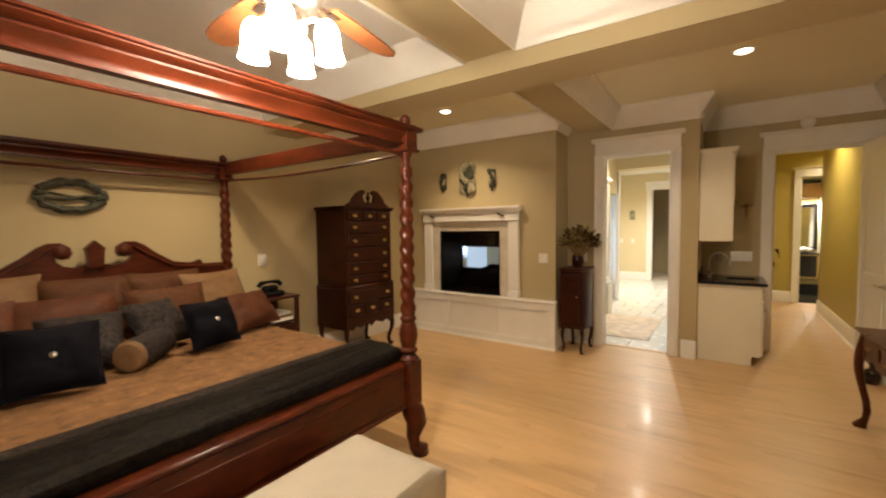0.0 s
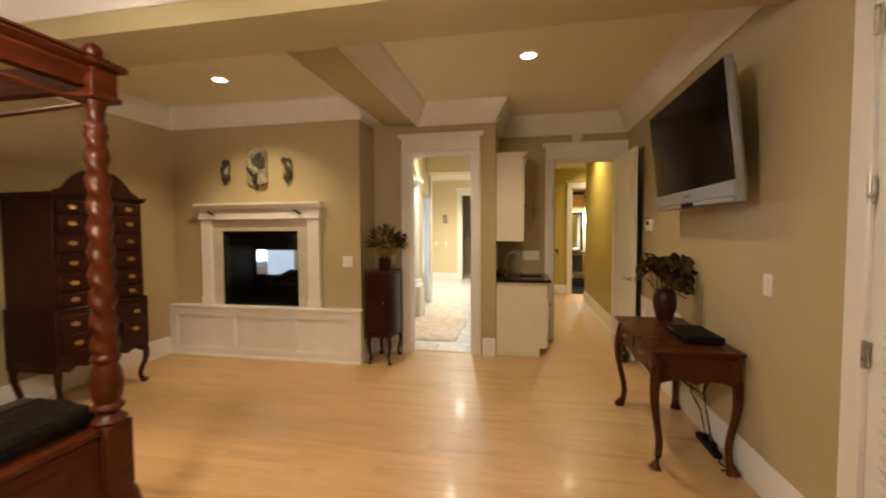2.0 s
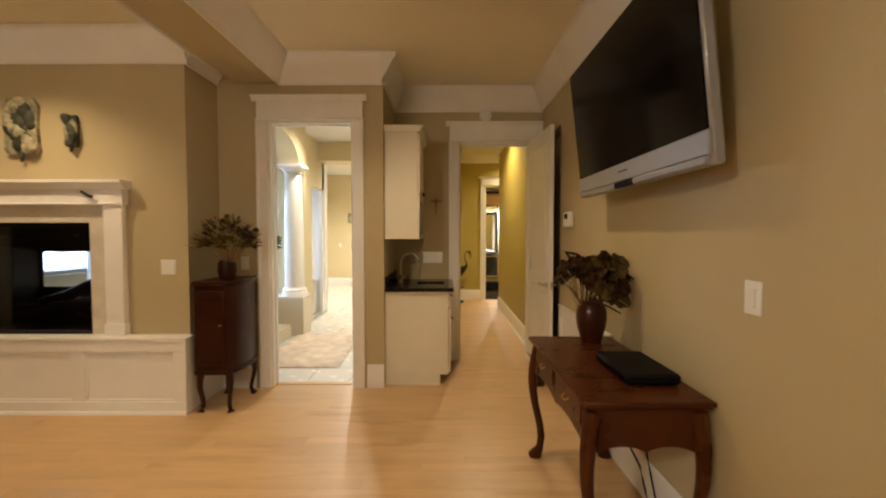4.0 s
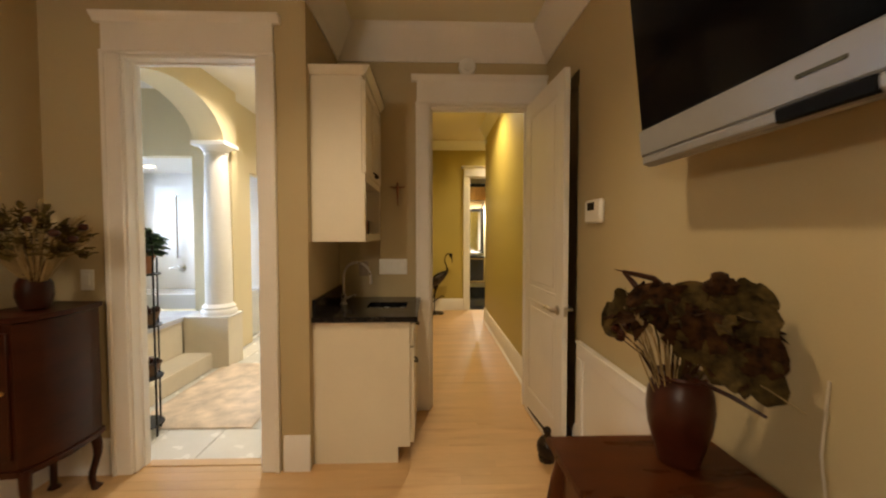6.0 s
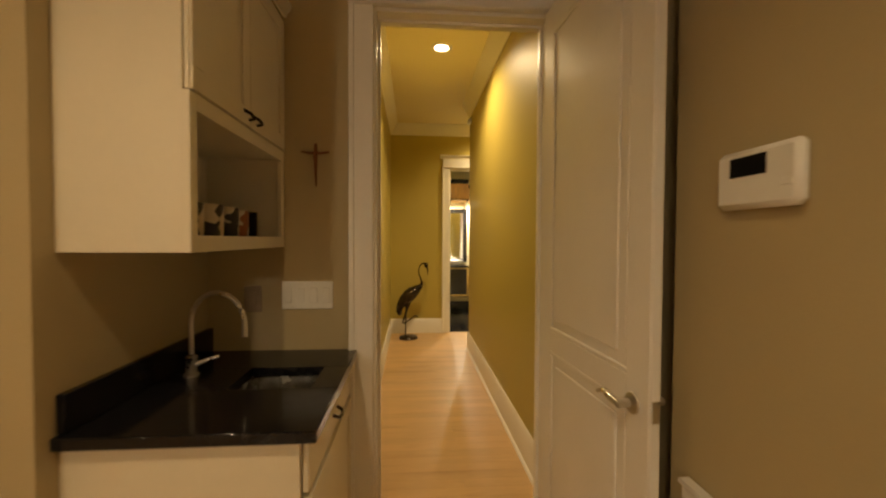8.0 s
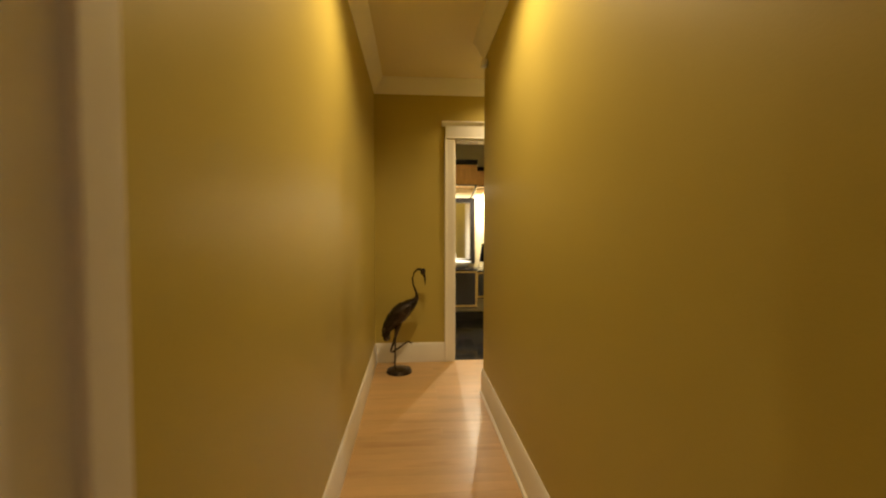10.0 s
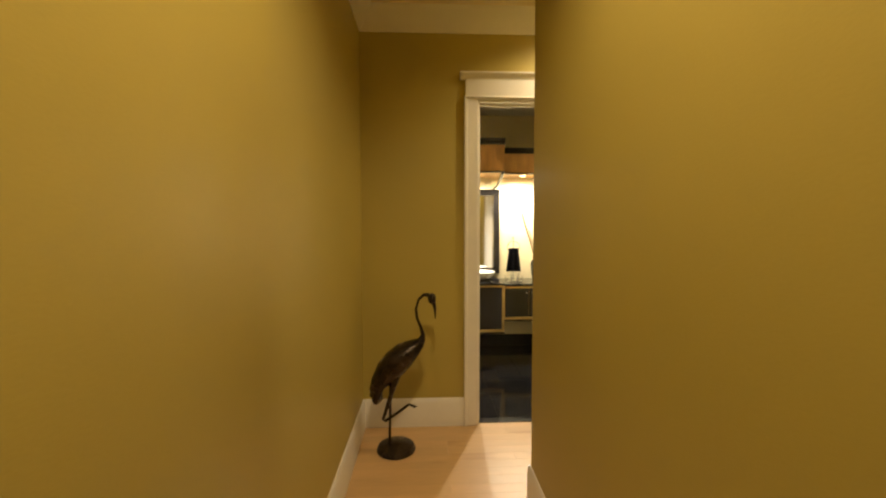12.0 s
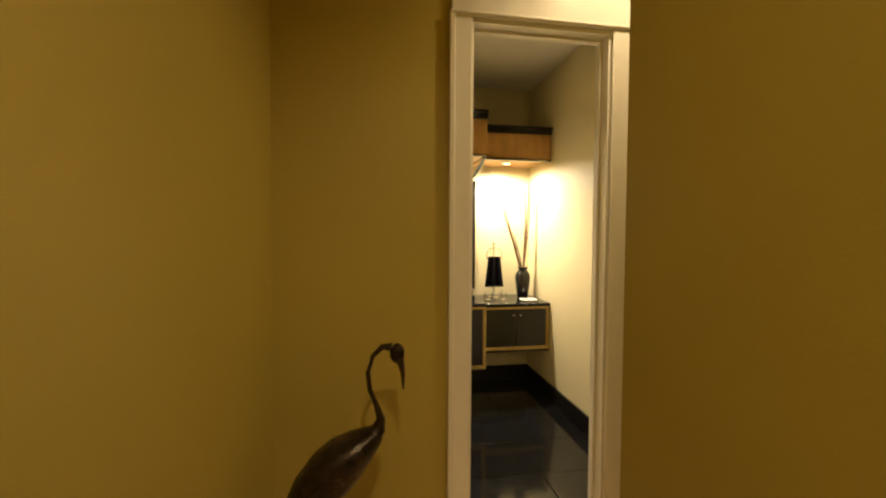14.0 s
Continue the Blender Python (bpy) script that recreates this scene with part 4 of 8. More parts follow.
def highboy():
    x0, x1, y0, y1 = -4.08, -3.53, 3.315, 4.165
    ob = thing("highboy_chest", ((x0 + x1) / 2, (y0 + y1) / 2, 0), "dark mahogany highboy chest with brass pulls and scroll pediment", "chest")
    part("upper_case", M().box(x0, x1 - 0.02, y0 + 0.03, y1 - 0.03, 0.86, 1.79, 0.004), DARKWOOD, ob)
    part("waist_moulding", M().box(x0, x1, y0 + 0.005, y1 - 0.005, 0.825, 0.865, 0.012), DARKWOOD, ob)
    part("lower_case", M().box(x0, x1, y0 + 0.01, y1 - 0.01, 0.40, 0.83, 0.004), DARKWOOD, ob)
    part("cornice", M().sweep([(0, 0), (0.01, 0), (0.02, 0.02), (0.04, 0.035), (0.04, 0.045), (0, 0.045)], (x1 - 0.03, y0 - 0.005, 1.785), (x1 - 0.03, y1 + 0.005, 1.785), (1, 0, 0)).box(x0, x1 - 0.03, y0, y1, 1.79, 1.83, 0.006), DARKWOOD, ob)
    yc = (y0 + y1) / 2
    r = [(0.36, 1.83), (0.36, 1.85), (0.30, 1.875), (0.26, 1.93), (0.20, 1.99), (0.14, 2.03), (0.08, 2.035), (0.055, 2.01), (0.065, 1.985), (0.09, 1.985), (0.10, 1.96), (0.085, 1.905), (0.05, 1.87), (0.0, 1.86)]
    outline = [(a, b) for a, b in r] + [(-a, b) for a, b in reversed(r[:-1])]
    part("pediment", M().prism(outline, 0.035, Matrix(((0, 0, 1, x1 - 0.05), (1, 0, 0, yc), (0, 1, 0, 0), (0, 0, 0, 1)))), DARKWOOD, ob)
    part("finial", M().lathe([(0.022, 1.86), (0.03, 1.88), (0.014, 1.9), (0.026, 1.93), (0.03, 1.95), (0.012, 1.98), (0.018, 1.99), (0.004, 2.02)], (x1 - 0.03, yc, 0), 12), DARKWOOD, ob)
    rows = [(1.665, 1.765, 3), (1.50, 1.65, 1), (1.335, 1.485, 1), (1.165, 1.32, 1), (1.0, 1.15, 1), (0.885, 0.985, 1)]
    for z0, z1, n in rows:
        span = (y1 - y0 - 0.10) / n
        for k in range(n):
            a = y0 + 0.05 + span * k
            d = part("drawer", M().box(x1 - 0.024, x1 - 0.006, a + 0.008, a + span - 0.008, z0, z1, 0.005), DARKWOOD, ob)
            for q in ((0.5,) if n == 3 else (0.16, 0.84)):
                pull(d, x1 - 0.006, a + span * q, (z0 + z1) / 2)
    for z0, z1, n in ((0.66, 0.805, 1), (0.49, 0.645, 3)):
        span = (y1 - y0 - 0.08) / n
        for k in range(n):
            a = y0 + 0.04 + span * k
            d = part("drawer", M().box(x1 - 0.002, x1 + 0.014, a + 0.008, a + span - 0.008, z0, z1, 0.005), DARKWOOD, ob)
            for q in ((0.5,) if n == 3 else (0.14, 0.86)):
                pull(d, x1 + 0.014, a + span * q, (z0 + z1) / 2)
    apron = [(y0 + 0.02, 0.44), (y0 + 0.02, 0.36), (y0 + 0.10, 0.33), (y0 + 0.16, 0.37), (y0 + 0.24, 0.34), (yc - 0.06, 0.38), (yc, 0.33), (yc + 0.06, 0.38), (y1 - 0.24, 0.34), (y1 - 0.16, 0.37), (y1 - 0.10, 0.33), (y1 - 0.02, 0.36), (y1 - 0.02, 0.44)]
    part("apron", M().prism(apron, 0.02, Matrix(((0, 0, 1, x1 - 0.022), (1, 0, 0, 0), (0, 1, 0, 0), (0, 0, 0, 1)))).box(x0, x1 - 0.03, y0 + 0.012, y0 + 0.03, 0.34, 0.42).box(x0, x1 - 0.03, y1 - 0.03, y1 - 0.012, 0.34, 0.42), DARKWOOD, ob)
    for x, sx in ((x0 + 0.06, -0.3), (x1 - 0.05, 1)):
        for y, sy in ((y0 + 0.05, -1), (y1 - 0.05, 1)):
            part("leg", cabriole(x, y, 0.42, sx * 0.7, sy * 0.7, 0.036, 0.035), DARKWOOD, ob)


highboy()


def nightstand():
    x0, x1, y0, y1 = -4.06, -3.62, 2.36, 2.76
    ob = thing("nightstand", ((x0 + x1) / 2, (y0 + y1) / 2, 0), "dark wood nightstand with an open shelf", "nightstand")
    part("top", M().box(x0, x1, y0, y1, 0.835, 0.862, 0.008), DARKWOOD, ob)
    for x in (x0 + 0.025, x1 - 0.03):
        for y in (y0 + 0.03, y1 - 0.03):
            part("leg", M().box(x - 0.02, x + 0.02, y - 0.02, y + 0.02, 0, 0.836, 0.004), DARKWOOD, ob)
    part("side_panel", M().box(x0 + 0.04, x1 - 0.05, y0 + 0.015, y0 + 0.035, 0.14, 0.83), DARKWOOD, ob)
    part("back_panel", M().box(x0 + 0.004, x0 + 0.02, y0 + 0.04, y1 - 0.04, 0.14, 0.83), DARKWOOD, ob)
    part("shelf", M().box(x0 + 0.02, x1 - 0.02, y0 + 0.04, y1 - 0.02, 0.58, 0.60, 0.003), DARKWOOD, ob)
    d = part("drawer", M().box(x0 + 0.02, x1 - 0.015, y0 + 0.05, y1 - 0.05, 0.16, 0.56, 0.004), DARKWOOD, ob)
    part("knob", M().blob((x1 - 0.006, (y0 + y1) / 2, 0.38), 0.012), BRASS, d, "small brass knob")
    books = thing("book_stack", (-3.8, 2.58, 0.60), "stack of pale books on the nightstand shelf", "books")
    for k, (dz, c) in enumerate(((0.0, PAPER), (0.032, SAND), (0.058, PAPER))):
        part("book", M().box(-3.93 + 0.01 * k, -3.66 - 0.012 * k, 2.46 + 0.01 * k, 2.69, 0.601 + dz, 0.601 + dz + (0.03 if k == 0 else 0.024), 0.003), c, books)
    ph = thing("telephone", (-3.82, 2.55, 0.862), "black desk telephone on the nightstand", "telephone")
    part("base", M().box(-3.92, -3.72, 2.45, 2.65, 0.863, 0.91, 0.015), BLACK, ph)
    part("cradle", M().box(-3.90, -3.80, 2.47, 2.63, 0.905, 0.965, 0.02), BLACK, ph)
    part("handset", M().tube([(-3.85, 2.42, 0.965), (-3.85, 2.45, 0.995), (-3.85, 2.55, 1.005), (-3.85, 2.65, 0.995), (-3.85, 2.68, 0.965)], [0.024, 0.024, 0.016, 0.024, 0.024], 10), BLACK, ph)
    nl = thing("wall_night_light", (-4.1, 2.62, 1.22), "small white plug-in light on the wall", "night light")
    part("plate", M().box(-4.1, -4.085, 2.57, 2.67, 1.16, 1.29, 0.004), PLASTIC, nl)
    part("cover", M().box(-4.087, -4.05, 2.585, 2.655, 1.18, 1.27, 0.012), PLASTIC, nl)


nightstand()
bench = thing("upholstered_bench", (-1.17, 0.8, 0), "cream leather padded bench at the foot of the bed", "bench")
part("cushion", soft_slab(-1.43, -0.89, 0.16, 1.545, 0.13, 0.505, 0.045, 24, 0.003, 3), LEATHER, bench)
for x in (-1.37, -0.95):
    for y in (0.21, 1.48):
        part("foot", M().lathe([(0.022, 0), (0.03, 0.13)], (x, y, 0), 12), DARKWOOD, bench)


# wall ornament over the headboard
def ornament(name, x, y, z, w, h, seed, label):
    ob = thing(name, (x, y, z), label, "wall ornament")
    rnd = random.Random(seed)
    rim = M().tube([(x + 0.02, y + w / 2 * math.cos(2 * PI * k / 40) * (1 + 0.06 * math.sin(k * 1.9)), z + h / 2 * math.sin(2 * PI * k / 40) * (1 + 0.08 * math.cos(k * 1.57))) for k in range(41)], 0.026, 8)
    part("wreath_rim", rim, DARKART, ob)
    lv = M()
    for k in range(60):
        a = rnd.random() * 2 * PI
        q = 0.85 + 0.2 * rnd.random()
        lv.blob((x + 0.03, y + w / 2 * q * math.cos(a), z + h / 2 * q * math.sin(a)), 0.026, (0.5, 1.3, 0.7), 6, 4, 0.4, k)
    part("leaf_relief", lv, DARKART, ob)
    part("crossbar", M().tube([(x + 0.02, y - w * 0.45, z - 0.02), (x + 0.03, y - 0.05, z - 0.03), (x + 0.03, y + 0.08, z + 0.0), (x + 0.02, y + w * 0.45, z - 0.01)], 0.014, 6).tube([(x + 0.02, y - w * 0.4, z + 0.03), (x + 0.02, y + w * 0.4, z - 0.04)], 0.01, 6), DARKART, ob)


ornament("wall_wreath", -4.1, 1.04, 1.84, 0.40, 0.22, 5, "dark oval metal wreath hung over the headboard")


# ---- ceiling fan ----
def ceiling_fan(x, y, z):
    ob = thing("ceiling_fan", (x, y, CEIL_Z), "ceiling fan with wooden blades and four lit glass shades", "ceiling fan")
    part("canopy", M().lathe([(0.03, 2.90), (0.06, 2.94), (0.075, 2.98), (0.075, CEIL_Z)], (x, y, 0), 24), NICKEL, ob)
    part("downrod", M().lathe([(0.014, z + 0.1), (0.014, 2.92)], (x, y, 0), 12), NICKEL, ob)
    part("motor", M().lathe([(0.06, z - 0.09), (0.09, z - 0.07), (0.125, z - 0.02), (0.125, z + 0.05), (0.09, z + 0.09), (0.03, z + 0.12)], (x, y, 0), 28), NICKEL, ob)
    tip = math.atan2(1.6 - y, -1.25 - x)
    for k in range(5):
        a = tip + k * 2 * PI / 5
        place = Matrix.Translation((x, y, z)) @ Matrix.Rotation(a, 4, "Z") @ Matrix.Rotation(radians(11), 4, "X")
        blade = [(0.20, -0.05), (0.30, -0.062), (0.52, -0.07), (0.62, -0.06), (0.66, -0.03), (0.665, 0.0), (0.66, 0.03), (0.62, 0.06), (0.52, 0.07), (0.30, 0.062), (0.20, 0.05)]
        b = part("blade", M().prism(blade, 0.008, place), FANWOOD, ob)
        part("blade_iron", M().box(0.10, 0.26, -0.018, 0.018, -0.010, -0.001, 0.003, place), NICKEL, b)
    part("light_fitter", M().lathe([(0.03, z - 0.16), (0.055, z - 0.15), (0.06, z - 0.11), (0.05, z - 0.085)], (x, y, 0), 20), NICKEL, ob)
    for k in range(4):
        a = tip + 0.5 + k * PI / 2
        cx, cy = x + 0.118 * math.cos(a), y + 0.118 * math.sin(a)
        arm = part("lamp_arm", M().tube([(x + 0.04 * math.cos(a), y + 0.04 * math.sin(a), z - 0.13), (x + 0.08 * math.cos(a), y + 0.08 * math.sin(a), z - 0.115), (cx, cy, z - 0.13)], 0.009, 8), NICKEL, ob)
        lean = Matrix.Translation((cx, cy, z - 0.125)) @ Matrix.Rotation(a, 4, "Z") @ Matrix.Rotation(radians(-5), 4, "Y")
        part("glass_shade", M().lathe([(0.020, 0.0), (0.028, -0.008), (0.038, -0.025), (0.042, -0.055), (0.041, -0.088), (0.043, -0.112), (0.049, -0.136), (0.045, -0.137), (0.02, -0.132)], (0, 0, 0), 20, lean), SHADE, arm, "glowing frosted glass shade")
    # Fill lamp added above the motor to brighten the coffer; the fan's own lamps are the shades.
    lamp("coffer_fill", "POINT", (x, y, z + 0.22), 22, SOFT, 0.06)


ceiling_fan(-1.12, 0.97, 2.405)

# ---- fireplace ----
def fireplace():
    ob = thing("fireplace_surround", (-2.9, 5.08, 0.6), "white painted fireplace mantel with pilasters", "mantel")
    yf = 5.08
    for a, b in ((-3.67, -3.53), (-2.262, -2.115)):
        part("pilaster", M().box(a, b, yf - 0.055, yf, 0.612, 1.65, 0.004).box(a - 0.01, b + 0.01, yf - 0.065, yf, 0.612, 0.70, 0.005), WHITE, ob)
    part("slip", M().box(-3.53, -3.41, yf - 0.022, yf, 0.612, 1.65, 0.002).box(-2.40, -2.262, yf - 0.022, yf, 0.612, 1.65, 0.002).box(-3.41, -2.40, yf - 0.022, yf, 1.505, 1.65, 0.002), STONE, ob, "pale stone slips round the opening")
    part("frieze", M().box(-3.688, -2.098, yf - 0.066, yf, 1.65, 1.765, 0.004), WHITE, ob)
    part("frieze_bead", M().box(-3.694, -2.092, yf - 0.075, yf, 1.642, 1.66, 0.006), WHITE, ob)
    part("mantel_shelf", M().sweep([(0, 0), (0.07, 0), (0.085, 0.018), (0.10, 0.03), (0.105, 0.042), (0.12, 0.046), (0.12, 0.07), (0, 0.07)], (-3.71, yf, 1.765), (-2.07, yf, 1.765), (0, -1, 0)), WHITE, ob)
    for x in (-3.50, -2.36):
        part("stocking_hook", M().tube([(x - 0.05, yf - 0.07, 1.745), (x - 0.02, yf - 0.09, 1.735), (x + 0.03, yf - 0.10, 1.71), (x + 0.05, yf - 0.085, 1.70)], 0.011, 8), IRON, ob, "dark iron hook")
    # raised hearth box
    hb = thing("hearth_base", (-2.83, 5.0, 0), "white panelled raised base under the fireplace", "wall panelling")
    part("box", M().box(-4.095, -1.60, 4.985, 5.079, 0, 0.585, 0.003), WHITE, hb)
    part("cap", M().box(-4.098, -1.59, 4.955, 5.079, 0.586, 0.611, 0.006), WHITE, hb)
    part("stile_frame", M().box(-4.095, -1.598, 4.966, 4.985, 0.50, 0.584, 0.003).box(-4.095, -1.598, 4.966, 4.985, 0.0, 0.10, 0.003), WHITE, hb)
    for a, b in ((-4.095, -4.0), (-3.29, -3.19), (-2.50, -2.40), (-1.69, -1.598)):
        part("stile", M().box(a, b, 4.966, 4.985, 0.10, 0.50, 0.003), WHITE, hb)
    for a, b in ((-4.0, -3.29), (-3.19, -2.50), (-2.40, -1.69)):
        part("panel_bead", M().box(a, b, 4.974, 4.985, 0.48, 0.50, 0.004).box(a, b, 4.974, 4.985, 0.10, 0.12, 0.004).box(a, a + 0.02, 4.974, 4.985, 0.12, 0.48, 0.004).box(b - 0.02, b, 4.974, 4.985, 0.12, 0.48, 0.004), WHITE, hb)
    part("plinth", M().sweep([(0, 0), (0.014, 0), (0.01, 0.022), (0, 0.026)], (-4.095, 4.966, 0), (-1.598, 4.966, 0), (0, -1, 0)), WHITE, hb)
    # firebox, open to the bathroom behind it
    fb = thing("firebox", (-2.905, 5.3, 0.6), "black see-through gas firebox with glass front", "fireplace")
    x0, x1, z0, z1 = FB
    part("shell", M().box(x0, x1, 5.10, 5.662, z0 - 0.02, z0 + 0.02).box(x0, x1, 5.10, 5.662, z1 - 0.05, z1).box(x0 - 0.02, x0 + 0.012, 5.10, 5.662, z0, z1).box(x1 - 0.012, x1 + 0.02, 5.10, 5.662, z0, z1)
         .box(x0, -3.37, 5.65, 5.662, z0, z1).box(-3.37, x1, 5.65, 5.662, 1.25, z1).box(-3.37, x1, 5.65, 5.662, z0, 0.92), FIREBLACK, fb)
    part("front_frame", M().box(x0, x1, 5.085, 5.10, z1 - 0.035, z1, 0.002).box(x0, x1, 5.085, 5.10, z0, z0 + 0.02, 0.002).box(x0, x0 + 0.022, 5.085, 5.10, z0, z1, 0.002).box(x1 - 0.022, x1, 5.085, 5.10, z0, z1, 0.002), BLACK, fb)
    part("front_glass", M().box(x0 + 0.02, x1 - 0.02, 5.092, 5.096, z0 + 0.018, z1 - 0.03), FIREGLASS, fb, "dark reflective glass pane")
    part("louvre", M().box(x0 + 0.03, x1 - 0.03, 5.11, 5.13, z1 - 0.10, z1 - 0.05, 0.003).box(x0 + 0.03, x1 - 0.03, 5.11, 5.13, z1 - 0.17, z1 - 0.12, 0.003), FIREBLACK, fb)
    part("grate", M().tube([(x0 + 0.1, 5.38, 0.70), (x1 - 0.1, 5.38, 0.70)], 0.012).tube([(x0 + 0.1, 5.5, 0.70), (x1 - 0.1, 5.5, 0.70)], 0.012), IRON, fb)
    for pts, r in (([(x0 + 0.12, 5.36, 0.75), (-2.9, 5.40, 0.78), (x1 - 0.10, 5.38, 0.76)], 0.055), ([(x0 + 0.2, 5.5, 0.77), (-2.85, 5.48, 0.80), (x1 - 0.15, 5.5, 0.78)], 0.05), ([(-2.95, 5.42, 0.86), (-2.72, 5.45, 0.97), (-2.52, 5.42, 0.95), (-2.44, 5.4, 0.84)], 0.05), ([(x0 + 0.3, 5.36, 0.82), (-2.9, 5.46, 0.90), (-2.7, 5.5, 0.93)], 0.04)):
        part("log", M().tube(pts, r, 9), LOG, fb)


fireplace()


def plaque(x, z, w, h, label, mt, seed):
    ob = thing("wall_plaque", (x, 5.08, z), label, "wall ornament", "plaques over the mantel")
    rnd = random.Random(seed)
    o = [(-w * 0.40, -h * 0.5), (w * 0.40, -h * 0.5), (w * 0.5, -h * 0.42), (w * 0.46, 0), (w * 0.5, h * 0.36), (w * 0.36, h * 0.5), (w * 0.1, h * 0.46), (-w * 0.1, h * 0.5), (-w * 0.36, h * 0.48), (-w * 0.5, h * 0.34), (-w * 0.46, 0), (-w * 0.5, -h * 0.42)]
    part("backing", M().prism(o, 0.03, Matrix(((1, 0, 0, x), (0, 0, -1, 5.078), (0, 1, 0, z), (0, 0, 0, 1)))), mt, ob)
    rel = M()
    for k in range(16):
        a, q = rnd.random() * 2 * PI, rnd.random() ** 0.5
        rel.blob((x + w * 0.34 * q * math.cos(a), 5.045, z + h * 0.38 * q * math.sin(a)), 0.012 + 0.07 * w + 0.12 * w * rnd.random(), (1, 0.5, 1.2), 8, 5, 0.3, k + seed)
    part("relief", rel, ART if mt is DARKART else DARKART, ob)
    rel2 = M()
    for k in range(10):
        t = k / 9
        rel2.blob((x + w * 0.28 * math.sin(t * 5 + seed), 5.035, z + h * (0.40 - 0.8 * t)), 0.010 + 0.08 * w + 0.012 * rnd.random(), (1.2, 0.6, 1.1), 8, 5, 0.4, 50 + k)
    part("scroll", rel2, mt, ob)
    part("bracket", M().tube([(x, 5.05, z - h * 0.48), (x + 0.01, 5.045, z - h * 0.56), (x - 0.008, 5.055, z - h * 0.64)], [0.022, 0.016, 0.008], 8), DARKART, ob)


plaque(-2.91, 2.265, 0.27, 0.44, "weathered cream and green relief plaque above the mantel", ART, 3)
plaque(-3.325, 2.235, 0.095, 0.25, "small dark green metal wall plaque", DARKART, 8)
plaque(-2.515, 2.225, 0.095, 0.25, "small dark green metal wall plaque", DARKART, 11)


# ---- switches and small wall fixtures ----
def wall_plate(face, at, w, h, n, label, material=PLASTIC):
    """face: the way the plate looks, '-y' or '-x'."""
    x, y, z = at
    ob = thing("switch_plate", at, label, "switch")
    if face == "-y":
        part("plate", M().box(x - w / 2, x + w / 2, y - 0.006, y, z - h / 2, z + h / 2, 0.003), material, ob)
        for k in range(n):
            c = x - w / 2 + w * (k + 0.5) / n
            part("rocker", M().box(c - 0.016, c + 0.016, y - 0.011, y - 0.005, z - 0.033, z + 0.033, 0.002), material, ob)
    else:
        part("plate", M().box(x - 0.006, x, y - w / 2, y + w / 2, z - h / 2, z + h / 2, 0.003), material, ob)
        for k in range(n):
            c = y - w / 2 + w * (k + 0.5) / n
            part("rocker", M().box(x - 0.011, x - 0.005, c - 0.016, c + 0.016, z - 0.033, z + 0.033, 0.002), material, ob)


wall_plate("-y", (-1.79, 5.08, 1.15), 0.12, 0.12, 2, "white double switch plate beside the fireplace")
wall_plate("-x", (1.5, 3.25, 1.19), 0.08, 0.12, 1, "white switch plate on the tan wall")
wall_plate("-y", (0.288, 6.36, 1.155), 0.22, 0.122, 4, "white four-gang switch plate over the bar counter")
wall_plate("-y", (-1.40, 5.54, 1.15), 0.075, 0.12, 1, "white outlet plate behind the dried flowers")
wall_plate("-y", (0.055, 6.36, 1.14), 0.075, 0.115, 1, "outlet plate above the bar counter, shade put into its colour", SHADED_PLATE)
th = thing("thermostat", (1.5, 5.36, 1.54), "white wall thermostat with a small display", "thermostat")
part("body", M().box(1.468, 1.5, 5.238, 5.45, 1.475, 1.605, 0.012), PLASTIC, th)
part("display", M().box(1.4665, 1.469, 5.31, 5.405, 1.545, 1.588, 0.001), BLACK, th, "dark display window")
part("button", M().box(1.465, 1.469, 5.25, 5.275, 1.515, 1.53, 0.002), PLASTIC, th)
sm = thing("smoke_detector", (0.872, 6.36, 2.71), "round white smoke detector under the crown", "smoke detector")
part("body", M().lathe([(0.068, 0.0), (0.068, 0.022), (0.058, 0.036), (0.03, 0.042)], (0, 0, 0), 24, pose(0.872, 6.359, 2.71, 90, 0, 0)), PLASTIC, sm)
part("vent", M().lathe([(0.036, 0.040), (0.03, 0.05), (0.006, 0.05)], (0, 0, 0), 20, pose(0.872, 6.359, 2.71, 90, 0, 0)), PLASTIC, sm)
sh = thing("alarm_sensor", (1.455, 9.55, 2.86), "small white sensor high on the hall wall", "sensor")
part("body", M().box(1.425, 1.47, 9.50, 9.58, 2.82, 2.88, 0.01), PLASTIC, sh)

# low white panel beside the hall door
wp = thing("wall_panel", (1.49, 4.98, 0), "low white framed access panel on the tan wall", "wall panel")
part("board", M().box(1.482, 1.499, 4.43, 5.55, 0, 0.75, 0.002), WHITE, wp)
part("frame_rail", M().box(1.468, 1.484, 4.43, 5.55, 0.67, 0.755, 0.004).box(1.468, 1.484, 4.43, 5.55, 0.0, 0.16, 0.004), WHITE, wp)
part("frame_stile", M().box(1.468, 1.484, 5.465, 5.55, 0.16, 0.67, 0.004).box(1.468, 1.484, 4.43, 4.515, 0.16, 0.67, 0.004), WHITE, wp)
part("cap", M().box(1.462, 1.499, 4.42, 5.56, 0.752, 0.768, 0.005), WHITE, wp)


